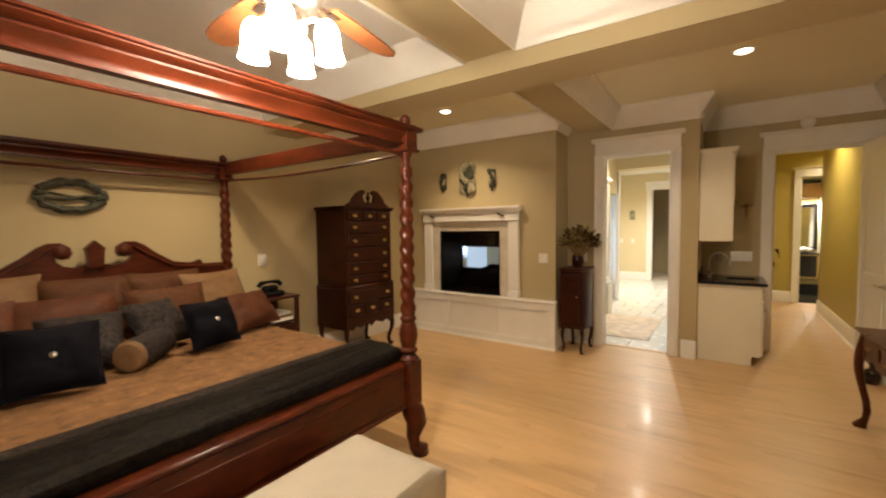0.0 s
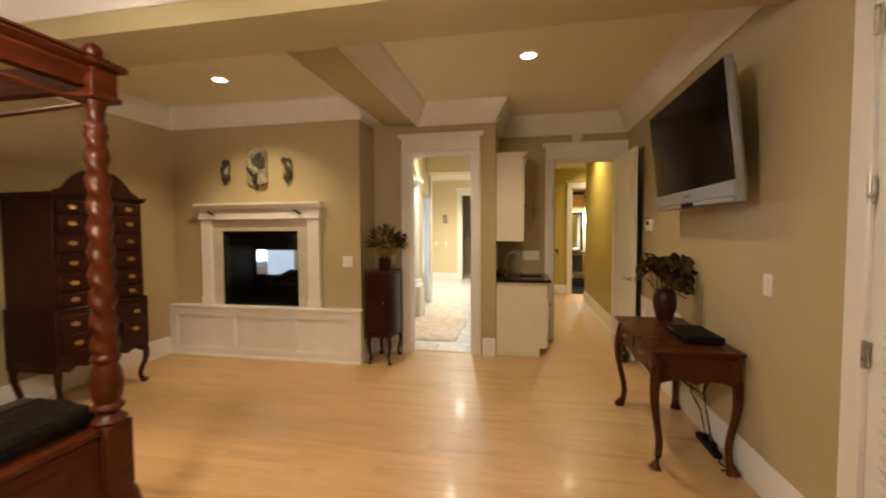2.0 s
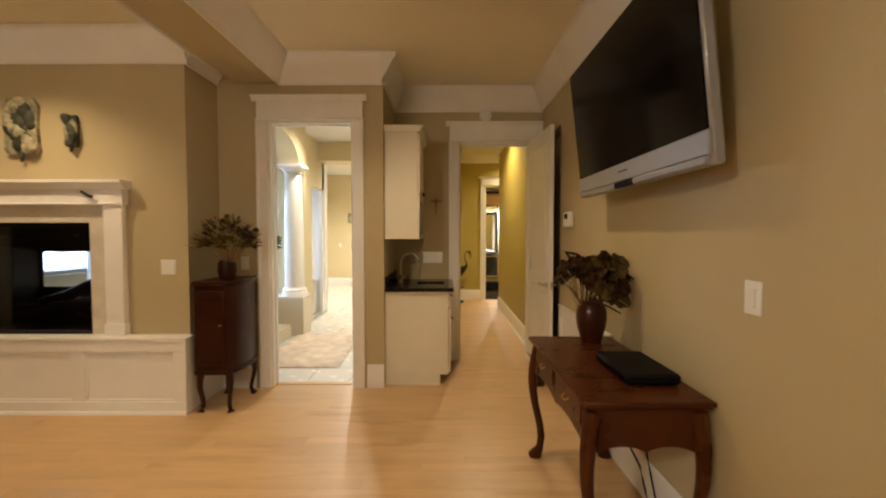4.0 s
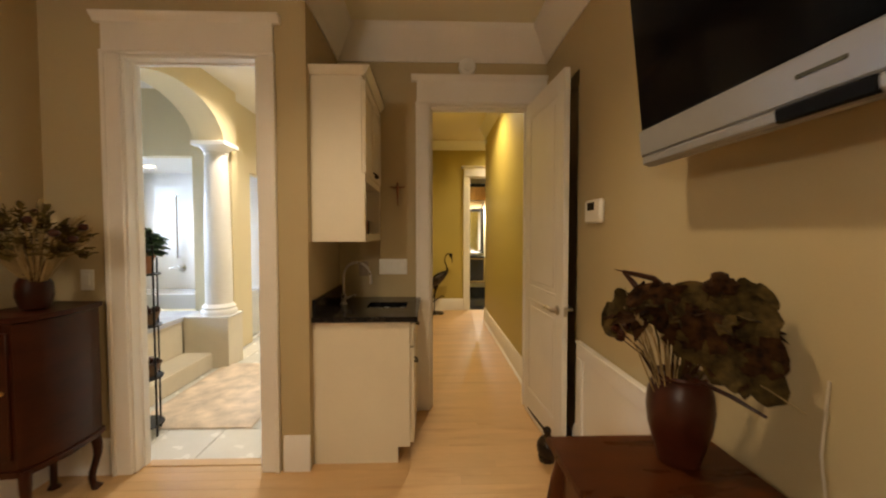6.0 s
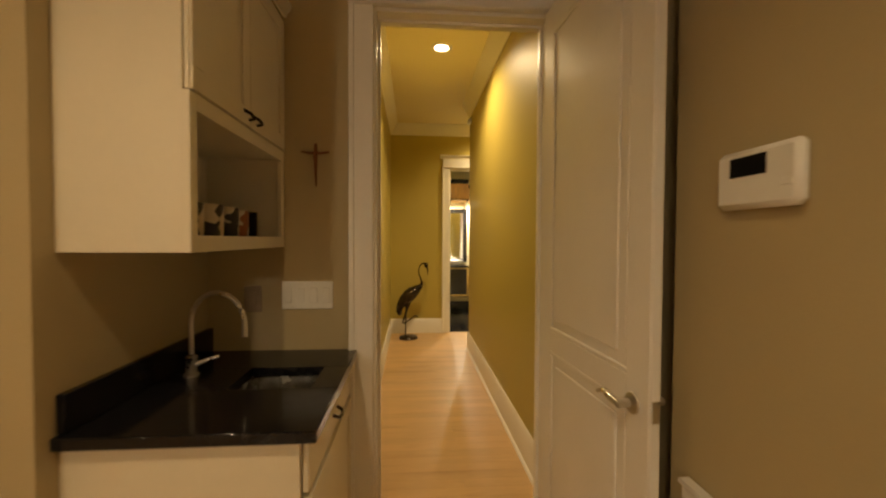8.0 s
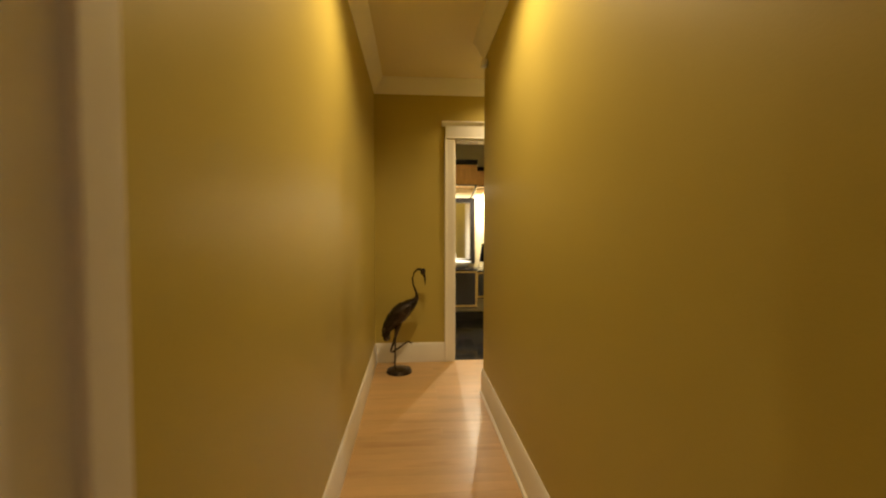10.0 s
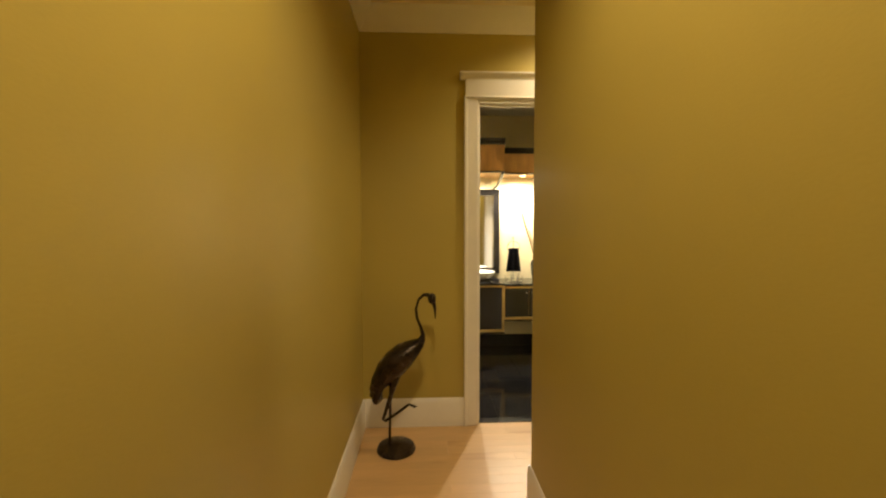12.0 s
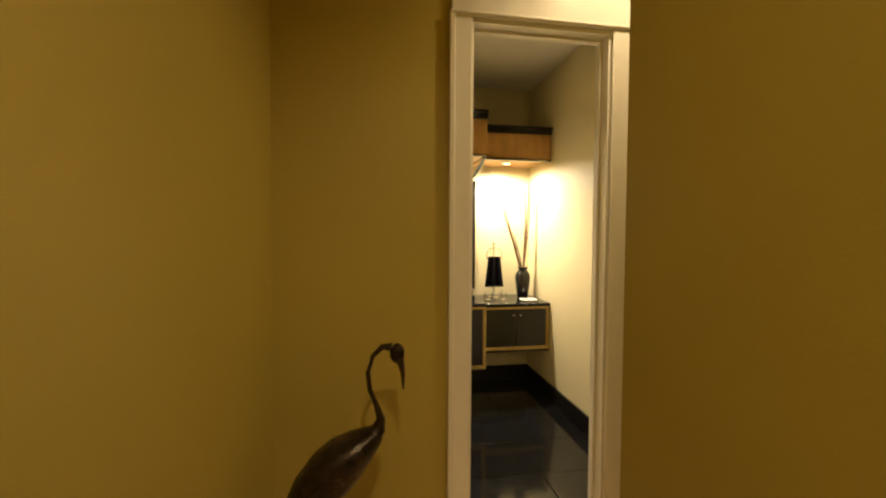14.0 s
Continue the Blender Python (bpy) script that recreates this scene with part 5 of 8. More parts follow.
# ---- dried flowers ----
def leaf_blade(m, root, tip, width, curl, rnd):
    """A curved leaf with a folded middle."""
    root, tip = Vector(root), Vector(tip)
    d = tip - root
    side = d.cross(Vector((0, 0, 1)))
    side = side.normalized() if side.length > 1e-4 else Vector((1, 0, 0))
    up = side.cross(d).normalized()
    v, f, n = [], [], 6
    for k in range(n + 1):
        t = k / n
        w = width * math.sin(PI * min(1, t * 0.92 + 0.08)) ** 0.8
        c = root + d * t + up * curl * math.sin(PI * t)
        v += [tuple(c + side * w), tuple(c - up * w * 0.35), tuple(c - side * w), tuple(c - up * (w * 0.35 + 0.003))]
    for k in range(n):
        a = k * 4
        for q in range(4):
            f.append((a + q, a + (q + 1) % 4, a + 4 + (q + 1) % 4, a + 4 + q))
    m.add(v, f)


def leaf_spray(m, root, tip, size, rnd):
    """A dried compound leaf: crumpled leaflets along both sides of a rib."""
    root, tip = Vector(root), Vector(tip)
    d = (tip - root).normalized()
    side = d.cross(Vector((rnd.uniform(-0.4, 0.4), rnd.uniform(-0.4, 0.4), 1)))
    side = side.normalized() if side.length > 1e-3 else Vector((1, 0, 0))
    n = rnd.choice((3, 4, 5))
    for k in range(n):
        t = (k + 0.6) / n
        at = root.lerp(tip, t)
        for s in (-1, 1):
            out = (side * s * (1.0 - 0.25 * t) + d * (0.35 + 0.5 * t) + Vector((0, 0, rnd.uniform(-0.55, 0.35)))).normalized()
            ln = size * (0.55 + 0.45 * math.sin(PI * min(1, t + 0.15))) * rnd.uniform(0.75, 1.2)
            leaf_blade(m, at, at + out * ln, ln * rnd.uniform(0.24, 0.40), rnd.uniform(-0.25, 0.3) * ln, rnd)
    leaf_blade(m, tip, tip + d * size * 0.8, size * 0.3, 0.1 * size, rnd)


def fan_leaf(m, root, out, radius, spread, rnd):
    """A broad dried leaf: pleated ribs from one point, a torn rim, cupped downwards."""
    root, out = Vector(root), Vector(out).normalized()
    side = out.cross(Vector((0, 0, 1)))
    side = side.normalized() if side.length > 1e-3 else Vector((1, 0, 0))
    up = side.cross(out).normalized()
    ribs, rings = 17, 5
    v, f = [], []
    ph = rnd.uniform(0, 6)
    wob = [0.93 + 0.10 * math.sin(k * 0.9 + ph) + 0.05 * math.sin(k * 2.3 + ph * 2) + rnd.uniform(-0.03, 0.03) for k in range(ribs)]
    for k in range(ribs):
        a = spread * (k / (ribs - 1) - 0.5)
        for j in range(rings + 1):
            q = j / rings
            r = radius * q * (1 if j < rings else wob[k])
            d = out * math.cos(a) + side * math.sin(a)
            lift = (0.07 if k % 2 else -0.07) * r + 0.16 * r * q * math.sin(k * 1.3 + ph) - 0.55 * r * r / radius - 0.25 * r * abs(math.sin(a)) + rnd.uniform(-0.03, 0.03) * r
            v.append(root + d * r + up * lift)
    for k in range(ribs - 1):
        for j in range(rings):
            c = k * (rings + 1) + j
            f.append((c, c + 1, c + rings + 2, c + rings + 1))
    n = len(v)
    v += [p - up * 0.002 for p in v]
    f += [tuple(i + n for i in reversed(q)) for q in f]
    m.add([tuple(p) for p in v], f)


def ruffled_leaf(m, root, tip, width, rnd, face):
    """A large withered leaf: wavy rim, sunken midrib, its tip curling down; face is the way its front looks."""
    root, tip, face = Vector(root), Vector(tip), Vector(face).normalized()
    d = tip - root
    side = d.cross(face).normalized()
    up = side.cross(d).normalized()
    rows, cols, ph = 12, 8, rnd.uniform(0, 6)
    v, f = [], []
    for i in range(rows + 1):
        t = i / rows
        w = width * (math.sin(PI * (0.10 + 0.80 * t) ** 0.9) ** 0.7 if t < 1 else 0.25)
        w *= 1 + 0.14 * math.sin(t * 17 + ph) + 0.08 * math.sin(t * 41 + 2 * ph)
        spine = root + d * t - Vector((0, 0, 1)) * d.length * 0.22 * t * t * t + up * 0.10 * d.length * math.sin(PI * t)
        for j in range(cols + 1):
            u = j / cols * 2 - 1
            lift = 0.25 * w * abs(u) ** 1.5 + 0.34 * w * u * u * math.sin(t * 11 + ph + 2.5 * u) + 0.05 * w * math.cos(j * PI + t * 24)
            v.append(spine + side * w * u + up * lift)
    for i in range(rows):
        for j in range(cols):
            a = i * (cols + 1) + j
            f.append((a, a + 1, a + cols + 2, a + cols + 1))
    n = len(v)
    v += [p - up * 0.0016 for p in v]
    f += [tuple(k + n for k in reversed(q)) for q in f]
    m.add([tuple(p) for p in v], f)


def grass_head(m, mid, tip, rnd, size=1.0):
    d = (tip - mid).normalized()
    head = [tip - d * 0.03 * size + d * 0.014 * size * i + Vector((0, 0, -0.0008 * i * i)) for i in range(7)]
    m.tube(head, [r * size for r in (0.002, 0.005, 0.008, 0.009, 0.008, 0.005, 0.001)], 6)
    for i in range(10):
        c = head[1 + i % 5]
        o2 = Vector((rnd.uniform(-1, 1), rnd.uniform(-1, 1), rnd.uniform(-1, 1))).normalized() * 0.008 + d * 0.012
        m.tube([c, c + o2 * 1.4 * size], [0.003, 0.0006], 4)


def leafy_bouquet(x, y, z, label):
    """Big withered leaves in a wide dome, straw stems and heads on the open side."""
    rnd = random.Random(4)
    ob = thing("dried_flower_arrangement", (x, y, z), label, "dried flowers")
    rt = Vector((0.84, -0.54, 0))
    near = Vector((-0.54, -0.84, 0))
    mouth = Vector((x, y, z - 0.10))
    # (sideways, towards the room, height of the leaf's foot; sideways and rise of its reach; half width; material)
    leaves = ((-0.10, 0.03, 0.18, -0.15, -0.05, 0.062, DRYLEAF), (-0.07, 0.05, 0.19, -0.10, 0.04, 0.050, DRYBLOOM), (-0.03, 0.02, 0.11, -0.03, 0.15, 0.052, DRYBLOOM),
              (0.02, 0.05, 0.10, 0.02, 0.17, 0.060, DRYLEAF), (0.06, 0.02, 0.11, 0.08, 0.14, 0.060, DRYBLOOM), (0.08, 0.05, 0.15, 0.13, 0.07, 0.066, DRYLEAF),
              (0.09, 0.06, 0.10, 0.14, 0.00, 0.064, DRYBLOOM), (0.06, 0.07, 0.06, 0.13, -0.02, 0.055, DRYBLOOM), (0.00, 0.07, 0.05, 0.05, 0.13, 0.046, DRYLEAF),
              (0.04, -0.05, 0.14, 0.09, 0.10, 0.060, DRYBLOOM), (-0.05, -0.05, 0.14, -0.08, 0.09, 0.060, DRYLEAF), (0.11, 0.0, 0.20, 0.10, 0.05, 0.050, DRYLEAF), (-0.01, 0.08, 0.09, -0.02, 0.15, 0.058, DRYBLOOM), (0.03, 0.09, 0.08, 0.03, 0.14, 0.062, DRYBLOOM),
              (0.05, 0.09, 0.03, 0.10, 0.06, 0.060, DRYLEAF), (0.02, 0.03, 0.16, 0.00, 0.13, 0.062, DRYLEAF), (-0.03, 0.06, 0.17, -0.07, 0.09, 0.055, DRYBLOOM), (0.10, 0.07, 0.05, 0.13, -0.03, 0.058, DRYLEAF))
    for a, b, h, da, dh, w, mt in leaves:
        foot = Vector((x, y, z)) + rt * (a * 0.9 + 0.025) + near * (b * 0.7) + Vector((0, 0, h))
        tip = foot + rt * da * (0.8 if da < 0 else 1.0) + near * 0.01 + Vector((0, 0, dh))
        lm = M().tube([mouth + rt * a * 0.2, mouth.lerp(foot, 0.6) + Vector((0, 0, 0.02)), foot], [0.0035, 0.003, 0.0025], 6)
        ruffled_leaf(lm, foot, tip, w, rnd, near + Vector((0, 0, 0.3)) + rt * rnd.uniform(-0.3, 0.3))
        part("leaf", lm, mt, ob)
    for k in range(5):
        foot = Vector((x, y, z)) + rt * (-0.06 + 0.05 * k) + near * rnd.uniform(-0.04, 0.05) + Vector((0, 0, 0.14 + 0.02 * (k % 2)))
        fm = M()
        fan_leaf(fm, foot, (rt * (-0.5 + 0.3 * k) + near * 0.3 + Vector((0, 0, 0.5))), 0.095, 2.3, rnd)
        part("leaf", fm, DRYLEAF if k % 2 else DRYBLOOM, ob)
    stems, heads = M(), M()
    for k in range(18):
        a = rnd.uniform(-0.14, 0.03)
        tip = Vector((x, y, z)) + rt * a + near * rnd.uniform(0.02, 0.12) + Vector((0, 0, rnd.uniform(0.07, 0.21) - 0.25 * max(0, -a - 0.08)))
        base = mouth + rt * a * 0.25 + near * 0.015
        mid = base.lerp(tip, 0.55) + Vector((0, 0, 0.03))
        stems.tube([base, mid, tip], [0.0024, 0.002, 0.0014], 5)
        if k % 3 == 0:
            grass_head(heads, mid, tip, rnd, rnd.uniform(0.6, 0.95))
    tagged(part("stem_bunch", stems, STRAW, ob, "pale straw stems"), kind="stuff")
    tagged(part("seed_bunch", heads, STRAW, ob, "pale straw grass heads"), kind="stuff")
    for k, (a, h) in enumerate(((-0.145, 0.115), (-0.13, 0.105), (-0.12, 0.125), (-0.135, 0.09), (0.10, 0.27), (0.12, 0.255), (0.085, 0.25))):
        at = Vector((x, y, z)) + rt * a + near * 0.06 + Vector((0, 0, h))
        part("seed_pod", M().blob(at, 0.013 if k < 4 else 0.024, (1, 1, 0.9), 9, 7, 0.35, k).tube([mouth + near * 0.02, mouth.lerp(at, 0.6) + Vector((0, 0, 0.03)), at], [0.0025, 0.002, 0.0015], 5), DARKWOOD if k < 4 else DRYBLOOM, ob, "dark seed pod")
    low = Vector((x, y, z)) + rt * 0.03 + near * 0.03
    part("stick", M().tube([low, low + rt * 0.10 + near * 0.04 - Vector((0, 0, 0.025)), low + rt * 0.17 + near * 0.06 - Vector((0, 0, 0.055))], [0.006, 0.006, 0.004], 7), DARKWOOD, ob, "dark drooping stick")
    part("stalk", M().tube([low + rt * 0.09 + Vector((0, 0, 0.04)), low + rt * 0.17 + near * 0.05 + Vector((0, 0, 0.012)), low + rt * 0.235 + near * 0.09 - Vector((0, 0, 0.02))], [0.0025, 0.002, 0.0012], 5), STRAW, ob, "thin pale stalk")
    return ob


def frond_bouquet(x, y, z, label):
    """A tall loose bunch: arching olive fronds, straw heads and a few dark pods."""
    rnd = random.Random(9)
    ob = thing("dried_flower_arrangement", (x, y, z), label, "dried flowers")
    fronds, heads, stems = M(), M(), M()
    for k in range(96):
        a, q = rnd.random() * 2 * PI, math.sqrt(rnd.random())
        h = 0.37 * (1.0 - 0.55 * q * q) * rnd.uniform(0.55, 1.02)
        tip = Vector((x + 0.235 * q * math.cos(a), y + 0.235 * q * math.sin(a), z + h))
        base = Vector((x + 0.025 * math.cos(a), y + 0.025 * math.sin(a), z - 0.06))
        mid = base.lerp(tip, 0.55) + Vector((0, 0, 0.05))
        stems.tube([base, mid, tip], [0.003, 0.0025, 0.0015], 5)
        out = Vector((math.cos(a) * q, math.sin(a) * q, 0.25)).normalized()
        if k % 4 == 0:
            grass_head(heads, mid, tip, rnd, 1.2)
        else:
            leaf_spray(fronds, mid.lerp(tip, 0.35), tip + out * 0.01 - Vector((0, 0, 0.02 * q)), 0.036 + 0.02 * rnd.random(), rnd)
    tagged(part("frond_bunch", fronds, OLIVE, ob, "olive dried fronds"), kind="stuff")
    tagged(part("stem_bunch", stems, STRAW, ob), kind="stuff")
    tagged(part("seed_bunch", heads, STRAW, ob, "pale straw grass heads"), kind="stuff")
    for k in range(7):
        a = (-0.6, -0.9, 0.1, 2.4, 3.0, 4.2, -0.3)[k]
        at = Vector((x + (0.235, 0.19, 0.22, 0.16, 0.2, 0.2, 0.245)[k] * math.cos(a), y + 0.2 * math.sin(a), z + (0.20, 0.26, 0.23, 0.31, 0.22, 0.2, 0.17)[k]))
        part("seed_pod", M().blob(at, 0.021, (1.15, 1, 0.85), 9, 7, 0.3, k).tube([(x, y, z - 0.05), (x + (at.x - x) * 0.5, y + (at.y - y) * 0.5, z + 0.17), at], [0.003, 0.0025, 0.0015], 5), DARKWOOD, ob, "dark seed pod")
    return ob


# ---- console table by the east wall ----
def console():
    x0, x1, y0, y1, t = 0.955, 1.478, 3.385, 4.42, 0.76
    ob = thing("console_table", ((x0 + x1) / 2, (y0 + y1) / 2, 0), "cherry console table with cabriole legs against the wall", "table")
    part("tabletop", M().box(x0, x1, y0, y1, t - 0.022, t, 0.007), CHERRY, ob)
    part("edge_bead", M().box(x0 + 0.012, x1 - 0.01, y0 + 0.012, y1 - 0.012, t - 0.034, t - 0.02, 0.004), CHERRY, ob)
    ax0, ax1, ay0, ay1 = x0 + 0.035, x1 - 0.03, y0 + 0.035, y1 - 0.035

    def scallop(a, b, z1, z0):
        n = 24
        lower = []
        for k in range(n + 1):
            u = k / n
            lower.append((a + (b - a) * u, z0 + 0.030 * abs(math.sin(PI * u * 2)) ** 0.7 + 0.018 * math.sin(PI * u)))
        return [(a, z1)] + lower + [(b, z1)]

    part("apron", M().prism(scallop(ax0, ax1, t - 0.03, 0.525), 0.02, Matrix(((1, 0, 0, 0), (0, 0, 1, ay0), (0, 1, 0, 0), (0, 0, 0, 1)))), CHERRY, ob)
    part("apron", M().prism(scallop(ax0, ax1, t - 0.03, 0.525), 0.02, Matrix(((1, 0, 0, 0), (0, 0, 1, ay1 - 0.02), (0, 1, 0, 0), (0, 0, 0, 1)))), CHERRY, ob)
    part("apron", M().prism(scallop(ay0, ay1, t - 0.03, 0.525), 0.02, Matrix(((0, 0, 1, ax0), (1, 0, 0, 0), (0, 1, 0, 0), (0, 0, 0, 1)))), CHERRY, ob)
    part("apron", M().box(ax1 - 0.02, ax1, ay0 + 0.02, ay1 - 0.02, 0.60, t - 0.03), CHERRY, ob)
    for a, b in ((ay0 + 0.08, ay0 + 0.45), (ay1 - 0.45, ay1 - 0.08)):
        d = part("drawer", M().box(ax0 - 0.008, ax0 + 0.006, a, b, 0.615, 0.715, 0.004), CHERRY, ob)
        part("drawer_pull", M().tube([(ax0 - 0.008, (a + b) / 2 - 0.03, 0.67), (ax0 - 0.026, (a + b) / 2 - 0.02, 0.658), (ax0 - 0.026, (a + b) / 2 + 0.02, 0.658), (ax0 - 0.008, (a + b) / 2 + 0.03, 0.67)], 0.004, 6), BRASS, d, "brass bail pull")
    for x, sx in ((ax0 + 0.02, -1), (ax1 - 0.02, 0.5)):
        for y, sy in ((ay0 + 0.02, -1), (ay1 - 0.02, 1)):
            part("leg", cabriole(x, y, 0.70, sx * 0.75, sy * 0.75, 0.036, 0.040), CHERRY, ob)
    return ob


console()
vase = thing("red_brown_vase", (1.30, 4.262, 0.76), "red-brown glazed vase on the console table", "vase")
part("body", M().lathe([(0.046, 0), (0.056, 0.004), (0.068, 0.05), (0.083, 0.105), (0.089, 0.155), (0.086, 0.20), (0.076, 0.232), (0.066, 0.245)], (1.30, 4.262, 0.761), 28), TERRACOTTA, vase)
part("rim", M().lathe([(0.066, 0.244), (0.072, 0.252), (0.068, 0.26), (0.056, 0.256), (0.054, 0.244)], (1.30, 4.262, 0.761), 28), TERRACOTTA, vase)
leafy_bouquet(1.272, 4.25, 1.03, "dark dried leaves and straw stems in the red-brown vase")
tw = solo("twig", M().tube([(1.275, 4.225, 1.19), (1.24, 4.225, 1.262), (1.205, 4.245, 1.293), (1.182, 4.29, 1.299), (1.163, 4.332, 1.303)], [0.006, 0.008, 0.0085, 0.0075, 0.006], 8).tube([(1.164, 4.33, 1.302), (1.18, 4.305, 1.272), (1.205, 4.28, 1.23)], [0.006, 0.0085, 0.008], 8).tube([(1.165, 4.328, 1.304), (1.145, 4.355, 1.309)], [0.003, 0.0008], 5), DARKWOOD, (1.24, 4.30, 1.2), "forked brown twig rising from the dried flowers", "twig")
box = thing("cable_box", (1.33, 3.70, 0.76), "flat black cable box on the console table", "cable box")
part("case", M().box(1.20, 1.44, 3.56, 3.93, 0.762, 0.808, 0.012), BLACK, box)
part("front_strip", M().box(1.196, 1.202, 3.59, 3.90, 0.773, 0.796, 0.002), SCREEN, box)
cords = thing("cable_bundle", (1.44, 3.85, 0.0), "black cords hanging behind the console table", "cables")
for pts in ([(1.46, 4.05, 0.72), (1.44, 4.03, 0.45), (1.40, 3.98, 0.30), (1.44, 3.92, 0.20), (1.45, 3.85, 0.05), (1.42, 3.75, 0.02)], [(1.46, 3.75, 0.74), (1.45, 3.78, 0.50), (1.43, 3.86, 0.33), (1.36, 4.02, 0.36), (1.30, 4.10, 0.38)], [(1.45, 3.92, 0.55), (1.44, 3.85, 0.3), (1.43, 3.72, 0.10), (1.44, 3.60, 0.03), (1.40, 3.52, 0.02), (1.44, 3.46, 0.012), (1.38, 3.45, 0.012)]):
    fine = []
    for k in range(len(pts) - 1):
        fine += [Vector(pts[k]).lerp(Vector(pts[k + 1]), u) for u in (0, 0.33, 0.66)]
    part("cord", M().tube(fine + [pts[-1]], 0.005, 6), BLACK, cords)
ps = thing("power_strip", (1.43, 3.75, 0), "black power strip on the floor by the wall", "power strip")
part("case", M().box(1.405, 1.455, 3.60, 3.90, 0.0, 0.04, 0.006), BLACK, ps)
for a in (3.66, 3.78):
    part("plug", M().box(1.41, 1.45, a, a + 0.04, 0.04, 0.072, 0.005), BLACK, ps)
tvc = thing("white_cord", (1.49, 4.0, 0.8), "thin pale beige cord down the wall", "cable")
part("cord", M().tube([(1.495, 4.02, 1.08), (1.492, 4.03, 0.9), (1.494, 4.01, 0.75), (1.49, 4.03, 0.55), (1.492, 4.02, 0.36)], 0.003, 6), STONE, tvc)
ou = thing("wall_outlet", (1.5, 4.02, 0.32), "white wall outlet under the console table", "outlet")
part("plate", M().box(1.493, 1.5, 3.98, 4.06, 0.27, 0.385, 0.003), PLASTIC, ou)


# ---- television ----
def television():
    tilt = math.atan2(0.095, 0.845)
    up = Vector((-math.sin(tilt), 0, math.cos(tilt)))
    back = Vector((math.cos(tilt), 0, math.sin(tilt)))
    o = Vector((1.325, 3.215, 1.648))
    mt = Matrix(((0, up.x, back.x, o.x), (1, 0, 0, o.y), (0, up.z, back.z, o.z), (0, 0, 0, 1)))
    ob = thing("television", (1.36, 3.84, 2.05), "wall-mounted flat television with silver trim, tilted down", "television")
    W, H = 1.32, 0.80
    part("back_shell", M().box(0.03, W - 0.03, 0.03, H - 0.03, 0.045, 0.075, 0.012, mt), SILVER, ob)
    part("side_trim", M().box(0, W, 0, H, 0.004, 0.048, 0.008, mt), SILVER, ob, "silver grey casing edge")
    part("screen", M().box(0.012, W - 0.012, 0.125, H - 0.010, -0.002, 0.01, 0.003, mt), SCREEN, ob, "dark glossy screen")
    part("speaker_bar", M().box(0.004, W - 0.004, 0.035, 0.122, -0.010, 0.012, 0.006, mt), SILVER, ob)
    part("lower_lip", M().box(0.02, W - 0.02, 0.004, 0.034, -0.014, 0.012, 0.006, mt), SILVER, ob)
    s = part("sensor_panel", M().box(W / 2 - 0.10, W / 2 + 0.10, 0.002, 0.034, -0.018, 0.0, 0.004, mt), BLACK, ob, "glossy black control window")
    part("badge", M().box(W / 2 - 0.05, W / 2 + 0.05, 0.078, 0.086, -0.0125, -0.009, 0, mt), DARKART, s)
    part("wall_bracket", M().box(1.42, 1.5, 3.62, 4.06, 1.84, 2.26, 0.004).box(1.34, 1.43, 3.72, 3.76, 1.9, 2.2, 0.004).box(1.34, 1.43, 3.92, 3.96, 1.9, 2.2, 0.004), IRON, ob)


television()


